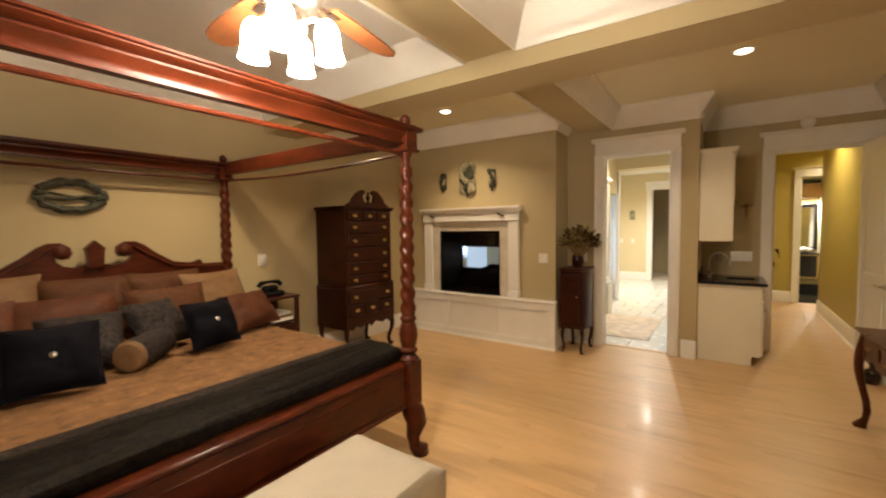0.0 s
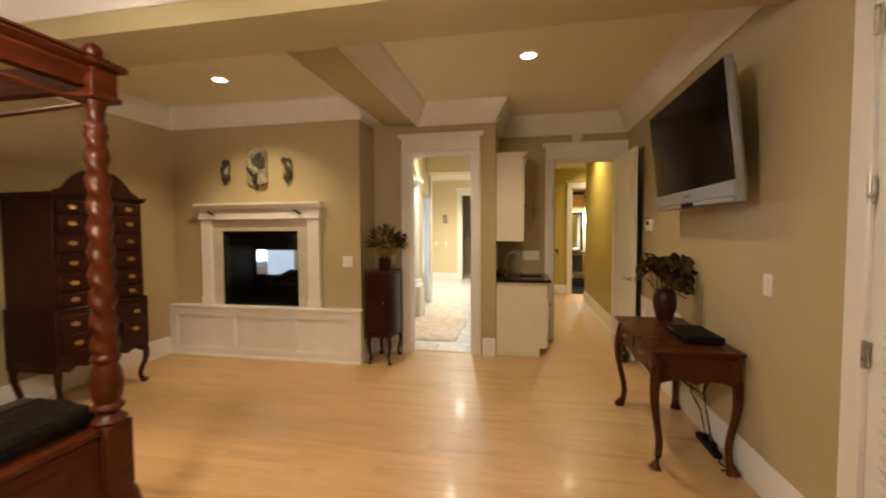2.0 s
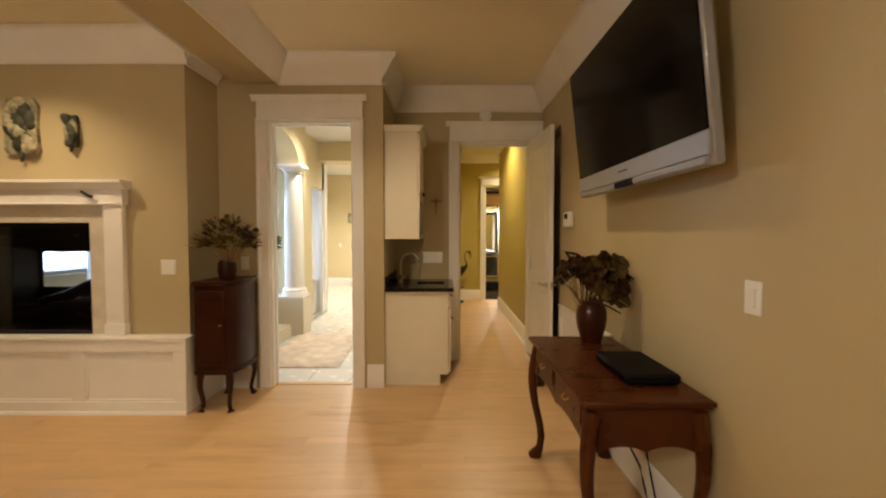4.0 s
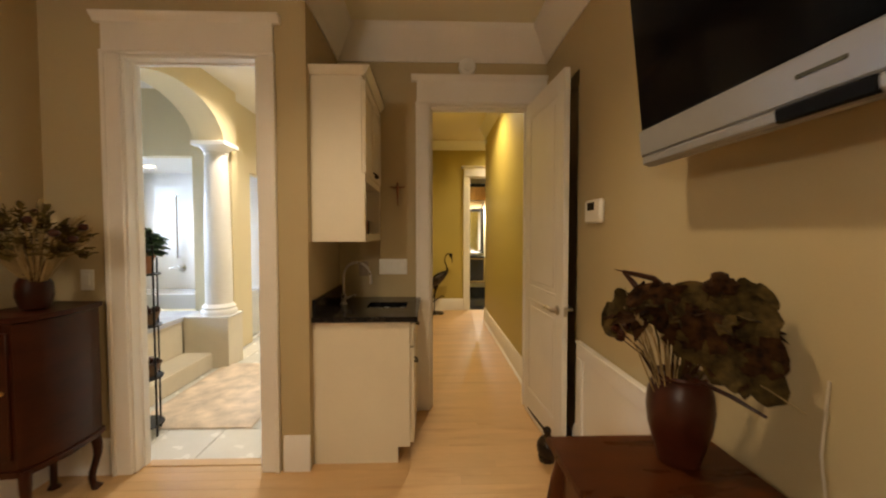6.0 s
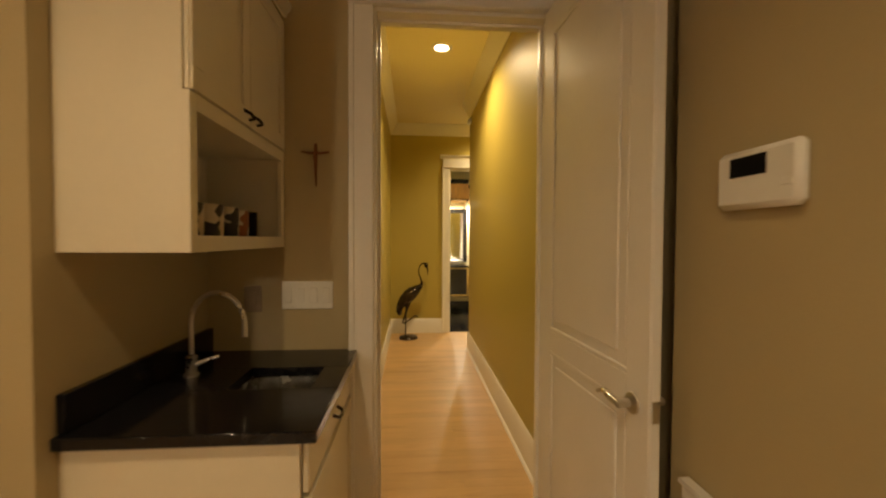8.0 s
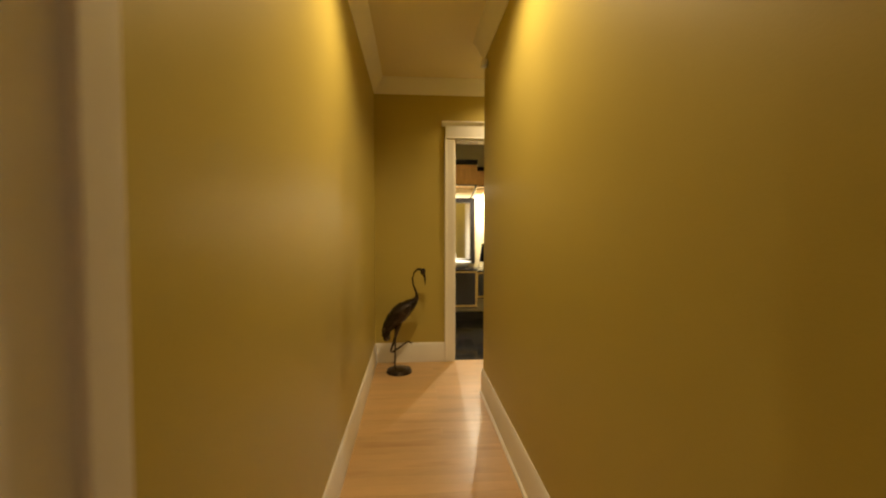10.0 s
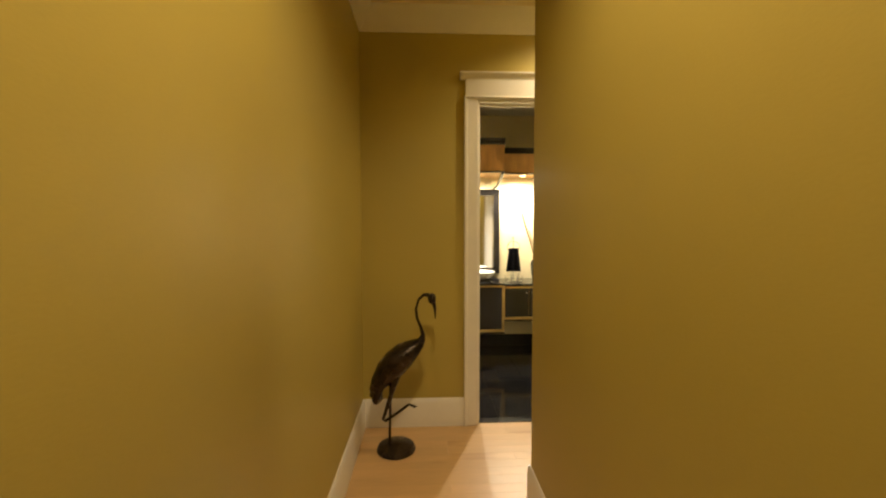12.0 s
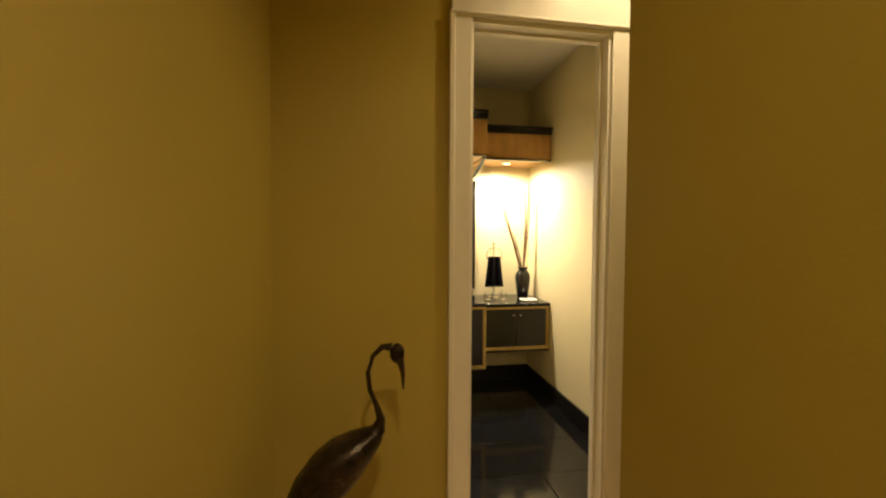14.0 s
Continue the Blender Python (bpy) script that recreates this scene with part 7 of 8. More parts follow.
# ---- powder room ----
def powder_room():
    def front_doors(parent, x0, x1, y, z0, z1, n):
        for k in range(n):
            a, b = x0 + (x1 - x0) * k / n + 0.003, x0 + (x1 - x0) * (k + 1) / n - 0.003
            d = part("door", M().box(a, b, y - 0.016, y, z0, z1, 0.002), BLACKTRIM, parent, "black lacquered door")
            kx = b - 0.03 if k % 2 == 0 else a + 0.03
            part("knob", M().blob((kx, y - 0.026, z1 - 0.05), 0.011), CHROME, d)

    for x0, x1, yf, z0, z1, n in ((1.80, 2.412, 12.2, 0.445, 0.835, 2), (0.75, 1.795, 12.08, 0.33, 0.865, 2)):
        ob = thing("vanity_cabinet", ((x0 + x1) / 2, 12.45, z0), "wall-hung vanity cabinet with black doors and gold edging", "vanity", "vanity units")
        part("body", M().box(x0, x1, yf + 0.002, 12.716, z0, z1, 0.002), HONEY, ob, "honey maple case")
        part("gold_edge", M().box(x0, x1, yf - 0.012, yf + 0.002, z1 - 0.022, z1, 0.002).box(x0, x1, yf - 0.012, yf + 0.002, z0, z0 + 0.03, 0.002).box(x0, x0 + 0.025, yf - 0.012, yf + 0.002, z0 + 0.03, z1 - 0.022, 0.002).box(x1 - 0.025, x1, yf - 0.012, yf + 0.002, z0 + 0.03, z1 - 0.022, 0.002), GOLD, ob, "gold edge strips")
        front_doors(ob, x0 + 0.028, x1 - 0.028, yf, z0 + 0.034, z1 - 0.026, n)
        part("bottom_trim", M().box(x0 - 0.004, x1 + 0.004, yf - 0.02, 12.716, z0 - 0.016, z0 - 0.001, 0.003), BLACKTRIM, ob)
        ct = thing("stone_counter", ((x0 + x1) / 2, 12.45, z1), "polished black vanity top", "counter", "vanity tops")
        part("slab", M().box(x0 - 0.002, x1 + 0.002, yf - 0.035, 12.717, z1 + 0.001, z1 + 0.03, 0.004), GRANITE, ct)
    for x0, x1, yf, z0, z1, t in ((1.792, 2.414, 12.2, 2.14, 2.36, 0.062), (0.80, 1.788, 12.06, 2.14, 2.43, 0.07)):
        ob = thing("light_valance", ((x0 + x1) / 2, 12.45, z0), "honey maple light valance with black trim", "valance", "vanity valances")
        part("face", M().box(x0, x1, yf, yf + 0.02, z0, z1, 0.002), HONEY, ob)
        part("side", M().box(x0, x0 + 0.02, yf + 0.02, 12.716, z0, z1, 0.002), HONEY, ob)
        part("soffit", M().box(x0 + 0.02, x1, yf + 0.02, 12.716, z0 + 0.012, z0 + 0.03), HONEY, ob)
        part("top_trim", M().box(x0 - 0.012, x1, yf - 0.028, 12.716, z1, z1 + t * 0.6, 0.004).box(x0 - 0.022, x1, yf - 0.044, 12.716, z1 + t * 0.6, z1 + t, 0.004), BLACKTRIM, ob, "black crown trim")
        part("bottom_trim", M().box(x0 - 0.006, x1, yf - 0.012, yf + 0.022, z0 - 0.014, z0, 0.003), BLACKTRIM, ob, "black lower edge")
    cb = thing("corbel", (1.76, 12.1, 2.12), "curved black bracket under the valance", "bracket")
    part("scroll", M().tube([(1.77, 12.09, 2.12), (1.775, 12.16, 2.10), (1.775, 12.30, 2.06), (1.775, 12.45, 2.02), (1.775, 12.7, 2.01)], [0.012, 0.018, 0.018, 0.014, 0.012], 8), BLACKTRIM, cb)
    for px, py in ((2.08, 12.44), (1.40, 12.38)):
        pk = thing("puck_light", (px, py, 2.15), "small glowing halogen light under the valance", "light", "valance lights")
        part("housing", M().lathe([(0.036, 0), (0.036, 0.014)], (px, py, 2.138), 20), NICKEL, pk)
        part("lens", M().lathe([(0.004, -0.004), (0.026, -0.003), (0.03, 0.0)], (px, py, 2.138), 20), BULB, pk, "glowing lens")
    mi = thing("wall_mirror", (1.45, 12.71, 1.5), "wall mirror in a wide black frame", "mirror")
    x0, x1, z0, z1 = 1.0, 1.85, 0.93, 2.0
    part("glass", M().box(x0 + 0.06, x1 - 0.06, 12.705, 12.716, z0 + 0.06, z1 - 0.06), MIRROR, mi)
    part("frame", M().box(x0, x1, 12.685, 12.718, z1 - 0.075, z1, 0.006).box(x0, x1, 12.685, 12.718, z0, z0 + 0.075, 0.006).box(x0, x0 + 0.075, 12.685, 12.718, z0 + 0.075, z1 - 0.075, 0.006).box(x1 - 0.075, x1, 12.685, 12.718, z0 + 0.075, z1 - 0.075, 0.006), BLACKTRIM, mi, "black lacquered frame")
    part("inner_bead", M().box(x1 - 0.09, x1 - 0.075, 12.69, 12.715, z0 + 0.075, z1 - 0.075, 0.003).box(x0 + 0.075, x0 + 0.09, 12.69, 12.715, z0 + 0.075, z1 - 0.075, 0.003).box(x0 + 0.09, x1 - 0.09, 12.69, 12.715, z1 - 0.09, z1 - 0.075, 0.003), CHROME, mi)
    bs = thing("vessel_basin", (1.5, 12.38, 0.897), "white vessel basin on the vanity top", "basin")
    part("bowl", M().lathe([(0.10, 0), (0.16, 0.02), (0.215, 0.075), (0.225, 0.095), (0.20, 0.09), (0.14, 0.03), (0.02, 0.018)], (1.52, 12.38, 0.897), 28), TUB, bs)
    tp = thing("basin_tap", (1.52, 12.62, 0.897), "chrome tap standing behind the basin", "tap")
    part("spout", M().tube([(1.52, 12.64, 0.9), (1.52, 12.64, 1.06), (1.52, 12.60, 1.10), (1.52, 12.54, 1.09), (1.52, 12.52, 1.06)], 0.012, 10), CHROME, tp)
    ts = thing("towel_stand", (1.99, 12.5, 0.866), "chrome ring towel stand on the vanity top", "towel stand")
    part("base", M().lathe([(0.055, 0), (0.055, 0.008), (0.012, 0.014)], (1.99, 12.52, 0.867), 20), CHROME, ts)
    part("pole", M().lathe([(0.006, 0.01), (0.006, 0.50)], (1.99, 12.52, 0.867), 8), CHROME, ts)
    part("ring", M().tube([(1.99 + 0.075 * math.sin(2 * PI * k / 24), 12.505, 1.275 + 0.075 * math.cos(2 * PI * k / 24)) for k in range(25)], 0.005, 8).blob((1.99, 12.52, 1.385), 0.016), CHROME, ts)
    tw = thing("hand_towel", (1.99, 12.5, 0.99), "black hand towel hanging from the ring", "towel")
    v, f, n = [], [], 14
    for k in range(n + 1):
        u = k / n
        for j in range(8):
            t = j / 7
            w = 0.058 + 0.035 * t
            v.append((1.99 + (u - 0.5) * 2 * w, 12.488 - 0.016 * math.cos(u * 5 * PI) * (0.4 + 0.6 * t), 1.265 - 0.275 * t))
    for k in range(n):
        for j in range(7):
            f.append((k * 8 + j, (k + 1) * 8 + j, (k + 1) * 8 + j + 1, k * 8 + j + 1))
    k2 = len(v)
    v += [(a, b + 0.022, c) for a, b, c in v]
    f += [tuple(i + k2 for i in q) for q in f]
    part("cloth", M().add(v, f), NAVY, tw)
    part("fringe", M().box(1.90, 2.08, 12.485, 12.508, 0.975, 0.99, 0.002), BLACKTRIM, tw)
    for x, r, h in ((1.90, 0.04, 0.075), (1.985, 0.045, 0.10), (2.04, 0.035, 0.07)):
        gl = thing("glass_tumbler", (x, 12.38, 0.866), "clear cut glass tumbler on the vanity top", "glass", "tumblers")
        part("cup", M().lathe([(r * 0.85, 0), (r, 0.006), (r, h), (r * 0.92, h), (r * 0.9, 0.012), (0.003, 0.01)], (x, 12.38, 0.867), 18), GLASS, gl)
    vs = thing("black_vase", (2.25, 12.5, 0.866), "glossy black vase holding tall sticks", "vase")
    part("body", M().lathe([(0.045, 0), (0.052, 0.01), (0.064, 0.10), (0.074, 0.19), (0.066, 0.235), (0.042, 0.262), (0.046, 0.285), (0.054, 0.295), (0.034, 0.29)], (2.277, 12.5, 0.867), 24), BLACKTRIM, vs)
    st = thing("bundle_of_sticks", (2.25, 12.5, 1.16), "tall thin brown sticks in the black vase", "sticks")
    for a, b, h, bend in ((-0.237, 0.02, 0.745, -0.03), (-0.20, -0.02, 0.60, -0.02), (0.062, 0.02, 0.835, 0.012), (0.045, -0.02, 0.80, 0.03), (0.02, 0.0, 0.75, 0.01), (-0.10, 0.0, 0.33, 0.0), (0.05, 0.03, 0.28, 0.0)):
        part("stick", M().tube([(2.277 + a * 0.06, 12.5, 1.10), (2.277 + a * 0.30 + bend * 0.7, 12.5 + b * 0.4, 1.16 + h * 0.30), (2.277 + a * 0.62 + bend, 12.5 + b * 0.7, 1.16 + h * 0.64), (2.277 + a, 12.5 + b, 1.16 + h)], [0.0075, 0.007, 0.006, 0.0045], 6), WALNUTSTICK, st)
    so = thing("soap_dish", (2.26, 12.3, 0.866), "white soap dish on the vanity top", "soap dish")
    part("dish", M().box(2.19, 2.34, 12.25, 12.36, 0.867, 0.885, 0.008), TUB, so)


powder_room()

# ---- bathroom ----
def bathroom():
    # arch along the tub
    yc, ry, rz, spring = 6.80, 0.76, 0.37, 2.38
    n = 28
    o = [(5.675, CEIL_Z), (5.675, spring)] + [(yc - ry * math.cos(PI * k / n), spring + rz * math.sin(PI * k / n)) for k in range(n + 1)] + [(7.748, spring), (7.748, CEIL_Z)]
    setting("wall_arch", M().prism(o, 0.32, Matrix(((0, 0, 1, -1.93), (1, 0, 0, 0), (0, 1, 0, 0), (0, 0, 0, 1)))), BATH_PAINT, "cream painted arch over the tub", "wall")
    col = thing("column", (-1.71, 7.62, 0.55), "round white column with a moulded capital", "column")
    part("shaft", M().lathe([(0.135, 0.66), (0.134, 1.0), (0.128, 1.6), (0.112, 2.25)], (-1.71, 7.60, 0), 32), WHITE, col)
    part("base", M().lathe([(0.18, 0.552), (0.18, 0.585), (0.172, 0.60), (0.16, 0.612), (0.168, 0.63), (0.15, 0.65), (0.138, 0.665)], (-1.71, 7.60, 0), 32), WHITE, col)
    part("capital", M().lathe([(0.112, 2.245), (0.125, 2.26), (0.118, 2.275), (0.135, 2.30), (0.165, 2.33)], (-1.71, 7.60, 0), 32).box(-1.885, -1.535, 7.43, 7.745, 2.33, 2.378, 0.006), WHITE, col)
    pl = thing("column_plinth", (-1.77, 7.6, 0), "cream plinth under the column", "plinth")
    part("block", M().box(-1.99, -1.53, 7.42, 7.746, 0, 0.53, 0.004), DECK, pl)
    part("cap", M().box(-2.0, -1.52, 7.41, 7.747, 0.531, 0.551, 0.005), TUB, pl)
    dk = thing("tub_deck", (-3.0, 6.6, 0), "raised cream tub deck with a stone top", "tub deck")
    part("front", M().box(-2.04, -2.0, 5.675, 7.418, 0, 0.505), DECK, dk)
    part("deck_top", M().box(-4.095, -1.98, 5.675, 5.95, 0.506, 0.55, 0.004).box(-4.095, -1.98, 7.25, 7.408, 0.506, 0.55, 0.004).box(-4.095, -3.72, 5.95, 7.25, 0.506, 0.55).box(-2.28, -1.98, 5.95, 7.25, 0.506, 0.55).box(-4.095, -2.005, 7.408, 7.746, 0.506, 0.55), MARBLE, dk)
    part("step", M().box(-2.0, -1.70, 5.675, 7.418, 0, 0.17, 0.006), DECK, dk)
    tb = thing("bathtub", (-3.0, 6.6, 0.3), "white oval drop-in bathtub", "bathtub")
    v, f, seg = [], [], 36
    prof = [(1.04, 0.552), (1.05, 0.575), (1.0, 0.59), (0.92, 0.585), (0.86, 0.54), (0.78, 0.25), (0.6, 0.15), (0.02, 0.14)]
    for k, z in prof:
        for j in range(seg):
            a = 2 * PI * j / seg
            c, s = math.cos(a), math.sin(a)
            v.append((-3.0 + 0.72 * k * math.copysign(abs(c) ** 0.7, c), 6.6 + 0.65 * k * math.copysign(abs(s) ** 0.7, s), z))
    for i in range(len(prof) - 1):
        for j in range(seg):
            q = (j + 1) % seg
            f.append((i * seg + j, i * seg + q, (i + 1) * seg + q, (i + 1) * seg + j))
    part("basin", M().add(v, f), TUB, tb)
    cd = thing("candle_jar", (-2.14, 7.0, 0.55), "small amber candle jar on the tub deck", "candle")
    part("jar", M().lathe([(0.035, 0), (0.038, 0.01), (0.038, 0.08), (0.033, 0.085)], (-2.14, 7.0, 0.551), 18), GOLD, cd)
    part("wax", M().lathe([(0.003, 0.086), (0.03, 0.086), (0.031, 0.08)], (-2.14, 7.0, 0.551), 16), SAND, cd)
    # openings with daylight
    for name, x, w in (("window_1", BW, WA), ("window_2", -3.50, WB)):
        wd = thing(name, (x - 0.06, (w[0] + w[1]) / 2, w[2]), "white framed window with a slatted blind", "window", kind="structure")
        part("window_frame", M().box(x - 0.10, x - 0.04, w[0], w[0] + 0.05, w[2], w[3]).box(x - 0.10, x - 0.04, w[1] - 0.05, w[1], w[2], w[3]).box(x - 0.10, x - 0.04, w[0] + 0.05, w[1] - 0.05, w[3] - 0.05, w[3]).box(x - 0.10, x - 0.04, w[0] + 0.05, w[1] - 0.05, w[2], w[2] + 0.05), WHITE, wd)
        p = part("pane", M().box(x - 0.075, x - 0.070, w[0] + 0.04, w[1] - 0.04, w[2] + 0.04, w[3] - 0.04), GLASS, wd)
        p.visible_shadow = False
        part("window_sill", M().box(x - 0.10, x + 0.02, w[0] - 0.02, w[1] + 0.02, w[2] - 0.025, w[2], 0.004), WHITE, wd)
        k, z = 0, w[2] + 0.04
        while z < w[3] - 0.04:
            part("slat", M().box(-0.02, 0.02, w[0] + 0.01, w[1] - 0.01, -0.001, 0.001, 0, pose(x - 0.02, 0, z, 0, 18, 0)), SLAT, wd, smooth=False)
            z += 0.042
        setting("backdrop_" + name, M().box(x - 0.6, x - 0.58, w[0] - 1.0, w[1] + 1.0, w[2] - 0.8, w[3] + 0.8), DAYGLOW, "bright overcast daylight outside the window", "backdrop")
    sb = thing("shower_bar", (-3.0, 9.05, 1.5), "chrome shower slide bar", "shower bar")
    part("bar", M().tube([(-3.01, 9.03, 1.06), (-3.01, 9.03, 1.97)], 0.014, 8).tube([(-3.01, 9.08, 1.08), (-3.01, 9.02, 1.08)], 0.014).tube([(-3.01, 9.08, 1.95), (-3.01, 9.02, 1.95)], 0.014), CHROME, sb)
    vv = thing("shower_valve", (-2.98, 9.06, 0.92), "chrome shower valve with a lever", "shower valve")
    part("plate", M().lathe([(0.06, 0), (0.06, 0.008), (0.02, 0.012), (0.018, 0.05)], (0, 0, 0), 20, pose(-2.98, 9.08, 0.92, 90, 0, 0)), CHROME, vv)
    part("lever", M().tube([(-2.98, 9.03, 0.92), (-3.05, 9.02, 0.93), (-3.12, 9.02, 0.92)], 0.016, 8), CHROME, vv)
    ledge = thing("shower_ledge", (-2.55, 8.5, 0), "white stone shower bench", "bench")
    part("block", M().box(-3.49, -1.90, 8.55, 9.07, 0, 0.62, 0.006), TUB, ledge)
    solo("bath_rug", soft_slab(-1.62, -0.72, 6.08, 7.55, 0.001, 0.022, 0.012, 30, 0.006, 2), RUG, (-1.2, 6.8, 0.0), "shaggy beige bath rug on the tile floor", "rug")
    # casings and doors along the aisle
    dc = thing("door_frame_5", (BE, 9.57, 0), "white casing of the doorway in the bathroom wall", "door frame", kind="structure")
    part("casing", M().box(BE - 0.022, BE, 9.09, 9.2, 0, 2.1, 0.003).box(BE - 0.022, BE, 9.95, 10.06, 0, 2.1, 0.003), WHITE, dc)
    part("head_casing", M().box(BE - 0.026, BE, 9.07, 10.08, 2.1, 2.27, 0.003).box(BE - 0.045, BE, 9.05, 10.10, 2.27, 2.30, 0.004), WHITE, dc)
    dn = thing("door_frame_7", (-1.2, BN, 0), "white casing of the far bathroom doorway", "door frame", kind="structure")
    part("casing", M().box(-1.75, -1.62, BN - 0.022, BN, 0, 2.55, 0.003).box(-0.80, -0.67, BN - 0.022, BN, 0, 2.55, 0.003), WHITE, dn)
    part("head_casing", M().box(-1.77, -0.65, BN - 0.026, BN, 2.55, 2.74, 0.003).box(-1.79, -0.63, BN - 0.045, BN, 2.74, 2.78, 0.004), WHITE, dn)
    part("jamb_lining", M().box(-1.62, -1.60, BN, BN + 0.12, 0, 2.55).box(-0.82, -0.80, BN, BN + 0.12, 0, 2.55), WHITE, dn)
    jp = thing("shower_jamb", (-1.81, 9.27, 0), "white painted jamb at the end of the shower wall", "door frame", kind="structure")
    part("post", M().box(-1.88, -1.742, 9.21, 9.36, 0, 3.09, 0.004), WHITE, jp)
    dd = thing("door_frame_6", (-2.75, 10.1, 0), "white casing of a closed bathroom door", "door frame", kind="structure")
    part("casing", M().box(-2.75, -2.728, 9.52, 9.62, 0, 2.1, 0.003).box(-2.75, -2.728, 10.42, 10.52, 0, 2.1, 0.003), WHITE, dd)
    part("head_casing", M().box(-2.75, -2.724, 9.50, 10.54, 2.1, 2.27, 0.003), WHITE, dd)
    dr = thing("bathroom_door", (-2.75, 10.0, 0), "closed white panelled bathroom door", "door")
    part("slab", M().box(-2.748, -2.738, 9.62, 10.42, 0.012, 2.1, 0.002), WHITE, dr)
    part("raised_panel", M().box(-2.738, -2.732, 9.74, 10.30, 1.05, 1.98, 0.003).box(-2.738, -2.732, 9.74, 10.30, 0.22, 0.9, 0.003), WHITE, dr)
    gd = thing("shower_glass_door", (-1.8, 8.9, 0), "clear glass shower door in the aisle wall", "shower door")
    part("pane", M().box(-1.815, -1.807, 8.51, 9.29, 0.02, 2.18), GLASS, gd)
    part("channel", M().box(-1.83, -1.79, 8.5, 9.3, 2.18, 2.2).box(-1.83, -1.79, 8.5, 9.3, 0.0, 0.02), WHITE, gd)
    for y, k in ((12.9, 0),):
        for x in (-2.41, -2.10):
            wall_plate("-y", (x, y, 1.11), 0.075, 0.12, 1, "white switch plate on the bathroom end wall")
    pt = thing("small_wall_plaque", (-2.12, 12.9, 1.85), "small brown plaque on the bathroom end wall", "wall ornament")
    part("panel", M().box(-2.19, -2.05, 12.87, 12.899, 1.72, 1.98, 0.01), ART, pt)
    downlight(-2.97, 8.42, 2.27, 30, "bathroom downlights", SOFT, 140)
    # plant stand
    ps = thing("plant_stand", (-1.44, 5.98, 0), "black iron plant stand with four shelves", "plant stand")
    cx, cy, w = -1.44, 5.98, 0.115
    for x in (cx - w, cx + w):
        part("upright", M().tube([(x, cy, 0.0), (x, cy, 1.30)], 0.007, 8), IRON, ps)
    for x in (cx - w * 0.55, cx + w * 0.55):
        part("upright", M().tube([(x, cy + 0.12, 0.0), (x, cy + 0.12, 1.25)], 0.006, 8), IRON, ps)
    part("arch_top", M().tube([(cx - w * math.cos(PI * k / 14), cy, 1.30 + 0.19 * math.sin(PI * k / 14)) for k in range(15)], 0.007, 8), IRON, ps)
    part("finial", M().lathe([(0.006, 1.485), (0.022, 1.51), (0.03, 1.53), (0.012, 1.55), (0.02, 1.585), (0.004, 1.65)], (cx, cy, 0), 10), IRON, ps)
    for z in (1.128, 0.768, 0.403, 0.07):
        part("shelf", M().prism([(cx + (w + 0.012) * math.cos(a), cy + 0.03 + 0.13 * math.sin(a)) for a in [2 * PI * k / 24 for k in range(24)]], 0.012, Matrix.Translation((0, 0, z))), IRON, ps)
    pot = thing("potted_plant", (cx + 0.03, cy + 0.03, 1.14), "green leafy plant in a terracotta pot", "plant")
    part("pot", M().lathe([(0.055, 0), (0.075, 0.11), (0.085, 0.115), (0.085, 0.14), (0.07, 0.14), (0.06, 0.12)], (cx + 0.02, cy + 0.03, 1.14), 20), POT, pot)
    lv, rnd = M(), random.Random(21)
    for k in range(130):
        a, q = rnd.random() * 2 * PI, 0.02 + 0.13 * rnd.random()
        c = Vector((cx + 0.02 + q * math.cos(a), cy + 0.03 + q * math.sin(a) * 0.8, 1.27 + 0.17 * rnd.random() * (1.25 - 4.0 * q)))
        o2 = Vector((math.cos(a), math.sin(a), 0.3 * (rnd.random() - 0.5))) * (0.04 + 0.02 * rnd.random())
        leaf_blade(lv, c - o2, c + o2 - Vector((0, 0, 0.02)), 0.026 + 0.012 * rnd.random(), 0.01, rnd)
    part("leaves", lv, LEAF, pot)
    for z, lab in ((0.78, "dark woven basket on the plant stand"), (0.415, "dark woven basket on the plant stand")):
        b = thing("basket", (cx + 0.02, cy + 0.04, z), lab, "basket", "baskets on the stand")
        part("bowl", M().lathe([(0.07, 0), (0.09, 0.045), (0.105, 0.085), (0.108, 0.092), (0.098, 0.085), (0.02, 0.02)], (cx + 0.01, cy + 0.04, z), 20), WALNUTSTICK, b)
        fill = M()
        for k in range(16):
            fill.blob((cx + 0.02 + 0.16 * (rnd.random() - 0.5), cy + 0.04 + 0.14 * (rnd.random() - 0.5), z + 0.085 + 0.025 * rnd.random()), 0.026, (1, 1, 0.9), 7, 5, 0.4, k)
        part("contents", fill, DARKWOOD, b)


bathroom()
lamp("window_daylight", "AREA", (BW - 0.112, 6.55, 1.5), 74, DAY, 1.08, aim=(0, 6.55, 1.5), shape=0.98)
lamp("window_daylight", "AREA", (-3.612, 8.395, 1.715), 42, DAY, 0.78, aim=(0, 8.395, 1.715), shape=0.88)
lamp("puck_beam", "SPOT", (2.08, 12.44, 2.11), 220, (1.0, 0.91, 0.76), 0.03, spot=178)
lamp("puck_beam", "SPOT", (1.40, 12.38, 2.11), 140, (1.0, 0.91, 0.76), 0.03, spot=178)
# Two unseen ceiling lights, added to brighten the bathroom aisle.
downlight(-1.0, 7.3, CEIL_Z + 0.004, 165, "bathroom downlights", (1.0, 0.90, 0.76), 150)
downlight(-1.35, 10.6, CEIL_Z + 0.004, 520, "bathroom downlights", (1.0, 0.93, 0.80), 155)


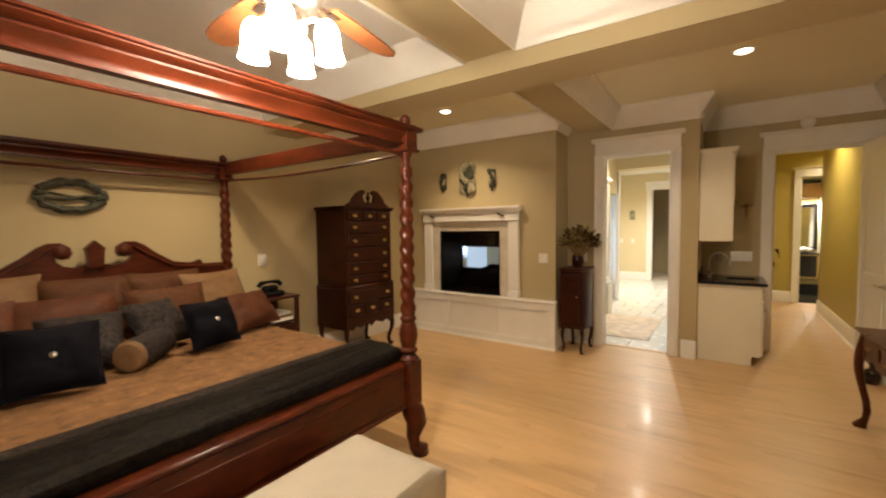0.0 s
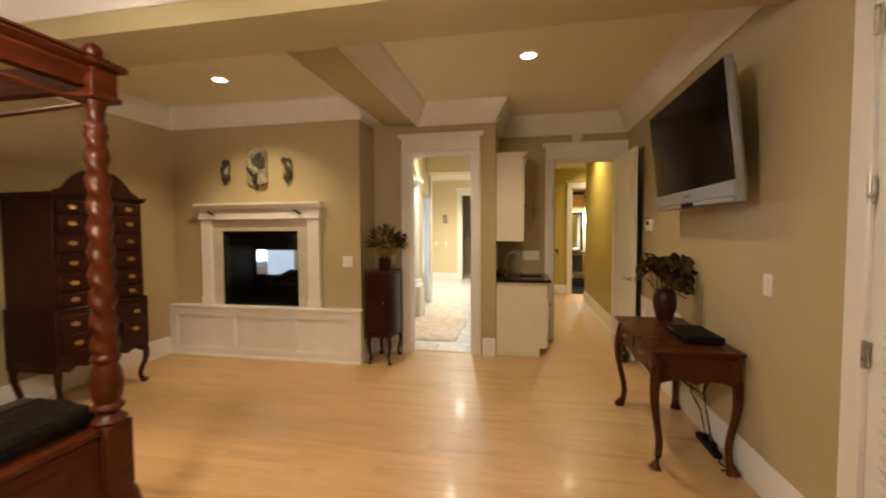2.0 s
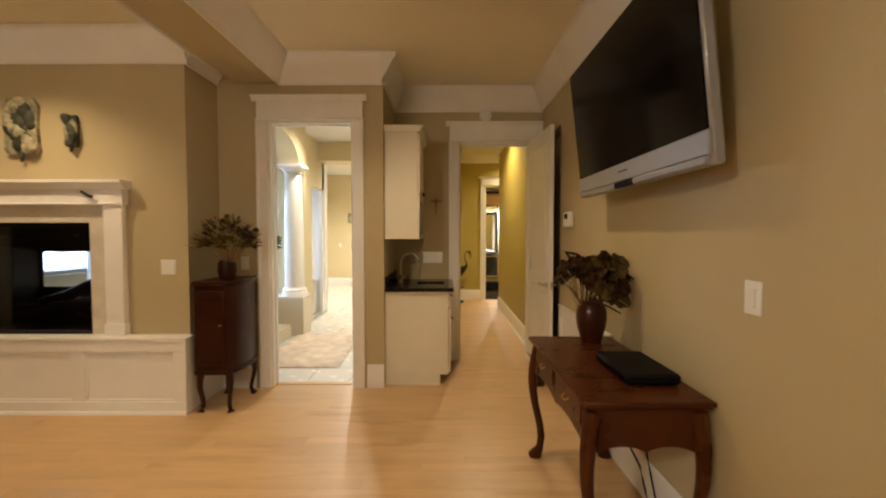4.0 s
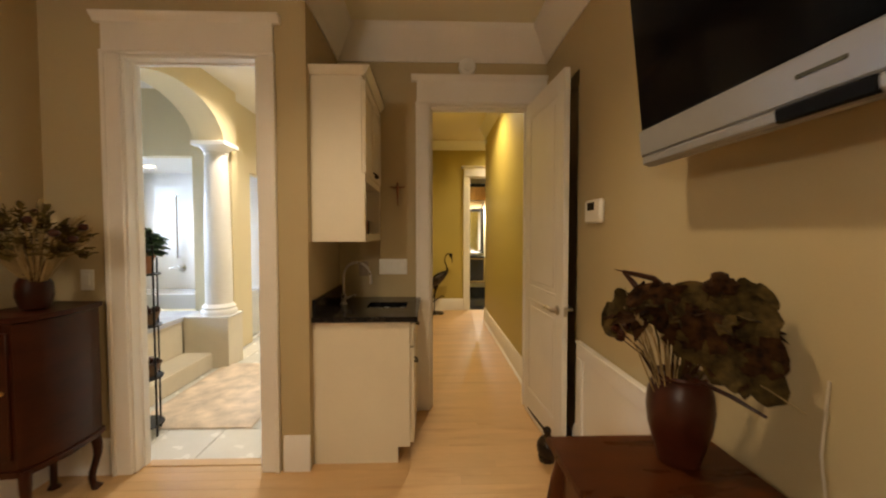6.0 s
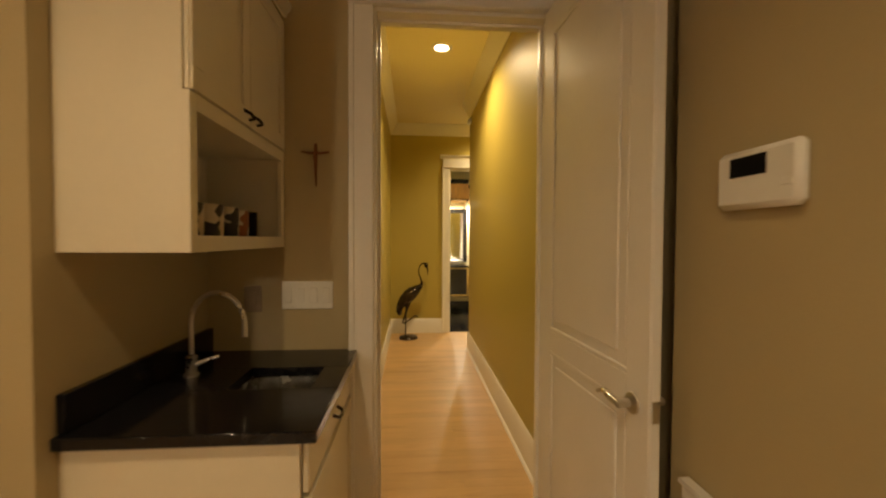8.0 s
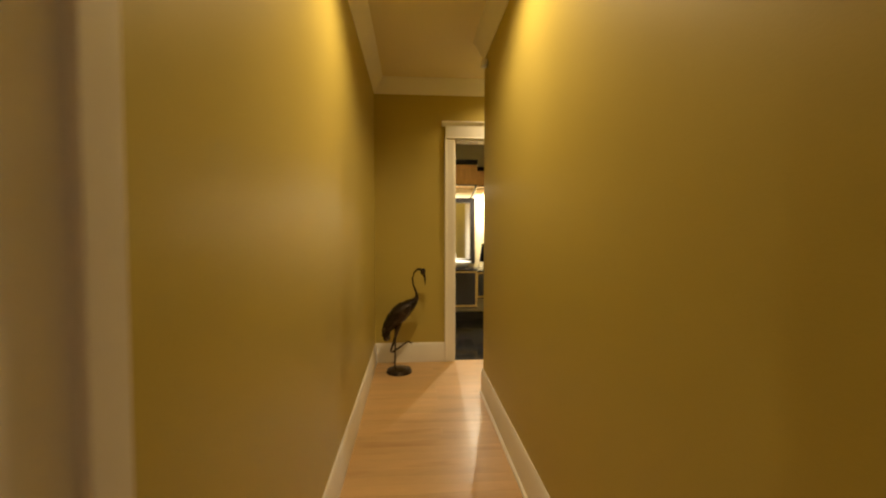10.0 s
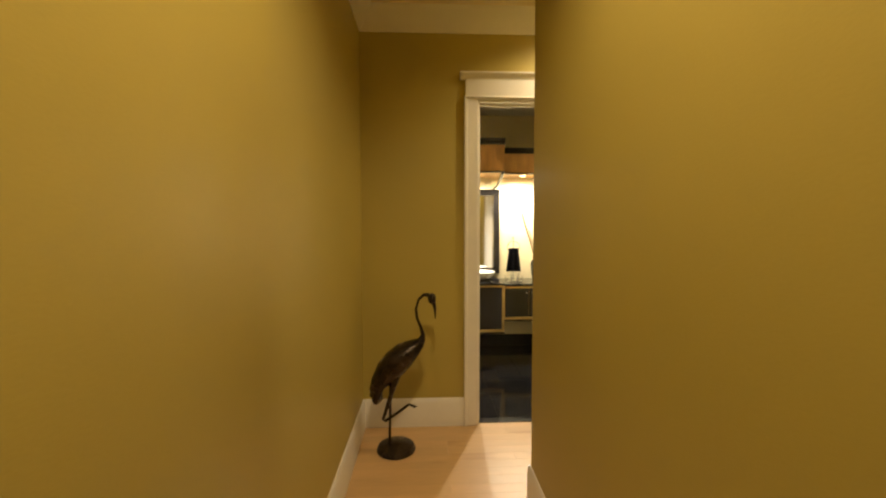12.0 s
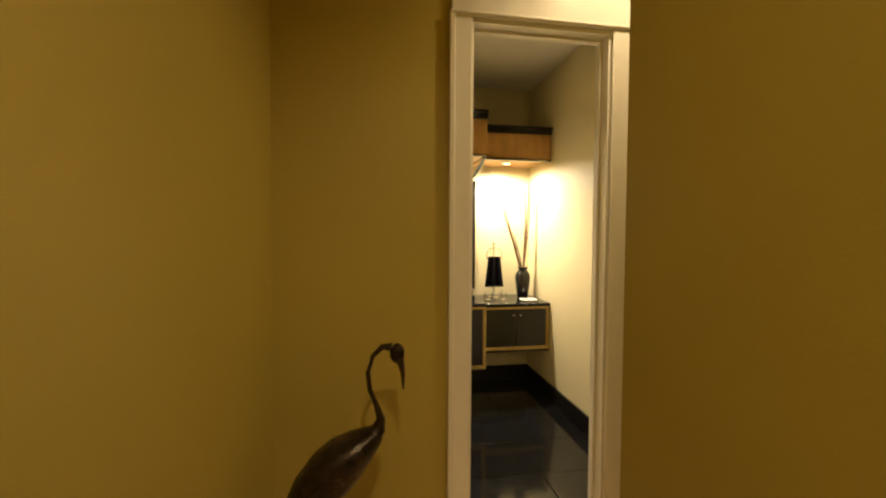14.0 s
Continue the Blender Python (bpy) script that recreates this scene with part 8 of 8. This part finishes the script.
# ---- floor boards and tiles ----
def boards():
    rnd = random.Random(7)
    w = 0.083
    shapes = {}

    def shape(length):
        key = round(length, 2)
        if key not in shapes:
            shapes[key] = M().box(0, key - 0.0005, 0.0002, w - 0.0002, -0.012, 0.0, 0.0004).mesh("floor_board", MAPLE, (0, 0, 0), False)
        return shapes[key]

    rest = M()
    count = 0
    y = -2.1
    while y < 10.60:
        if y < 5.54:
            spans = [(-4.1, 1.5)]
        elif y < 6.36:
            spans = [(-0.135, 1.5)] if y > 5.6 else [(-1.75, 1.5)]
        elif y < 9.70:
            spans = [(0.43, 1.5)]
        else:
            spans = [(0.43, 3.2)]
        for a, b in spans:
            x = a
            while x < b - 0.01:
                length = rnd.choice((0.62, 0.84, 1.06, 1.28, 1.5))
                length = min(length, b - x)
                if b - x - length < 0.25:
                    length = b - x
                near = count < 300 and y > 1.0 and -1.7 < x and x < 1.5
                if near:
                    ob = new("floor_board", shape(length))
                    ob.parent = floor_base
                    ob.location = (x, y, 0)
                    count += 1
                else:
                    rest.box(x, x + length - 0.0007, y + 0.0003, y + w - 0.0003, -0.012, 0.0)
                x += length
        y += w
    me = rest.mesh("floor_boards_far", MAPLE_FAR, (0, 0, 0), False)
    ob = new("floor_boards_far", me)
    ob.parent = floor_base
    tagged(ob, kind="stuff")


MAPLE_FAR = MAPLE.copy()
MAPLE_FAR.name = "maple_floor_joined"
_n, _l = MAPLE_FAR.node_tree.nodes, MAPLE_FAR.node_tree.links
_info = [q for q in _n if q.bl_idname == "ShaderNodeObjectInfo"][0]
_geo = _n.new("ShaderNodeNewGeometry")
for _to in [k.to_socket for k in _info.outputs["Random"].links]:
    _l.new(_geo.outputs["Random Per Island"], _to)
boards()


def tiles(parent, material, x0, x1, y0, y1, size, gap, shift=0.0):
    me = M().box(0, size - gap, 0, size - gap, -0.010, 0.0, 0.002).mesh("floor_tile", material, (0, 0, 0), False)
    cut = {}
    j, y = 0, y0
    while y < y1 - 0.02:
        x = x0 - (shift * size if j % 2 else 0)
        h = min(size, y1 - y)
        while x < x1 - 0.02:
            a, b = max(x, x0), min(x + size, x1)
            key = (round(b - a, 3), round(h, 3))
            if key == (round(size, 3), round(size, 3)):
                data = me
            else:
                if key not in cut:
                    cut[key] = M().box(0, key[0] - gap, 0, key[1] - gap, -0.010, 0.0, 0.002).mesh("floor_tile", material, (0, 0, 0), False)
                data = cut[key]
            ob = new("floor_tile", data)
            ob.parent = parent
            ob.location = (a, y, 0)
            x += size
        y += size
        j += 1


tiles(bath_floor, TILE, -1.70, -0.29, 5.675, 13.0, 0.40, 0.006, 0.5)
tiles(bath_floor, TILE, -2.75, -1.70, 9.21, 13.0, 0.40, 0.006, 0.5)
tiles(powder_floor, BLACKTILE, 0.68, 2.40, 10.675, 12.70, 0.40, 0.003)
setting("threshold", M().box(D3[0] + 0.018, D3[1] - 0.018, 10.60, 10.675, -0.012, 0.006, 0.003), BLACKTRIM, "black stone threshold of the powder room", "threshold")
setting("threshold", M().box(D1[0] + 0.018, D1[1] - 0.018, 5.60, 5.675, -0.012, 0.006, 0.003), MAPLE_FAR, "maple threshold of the bathroom", "threshold")
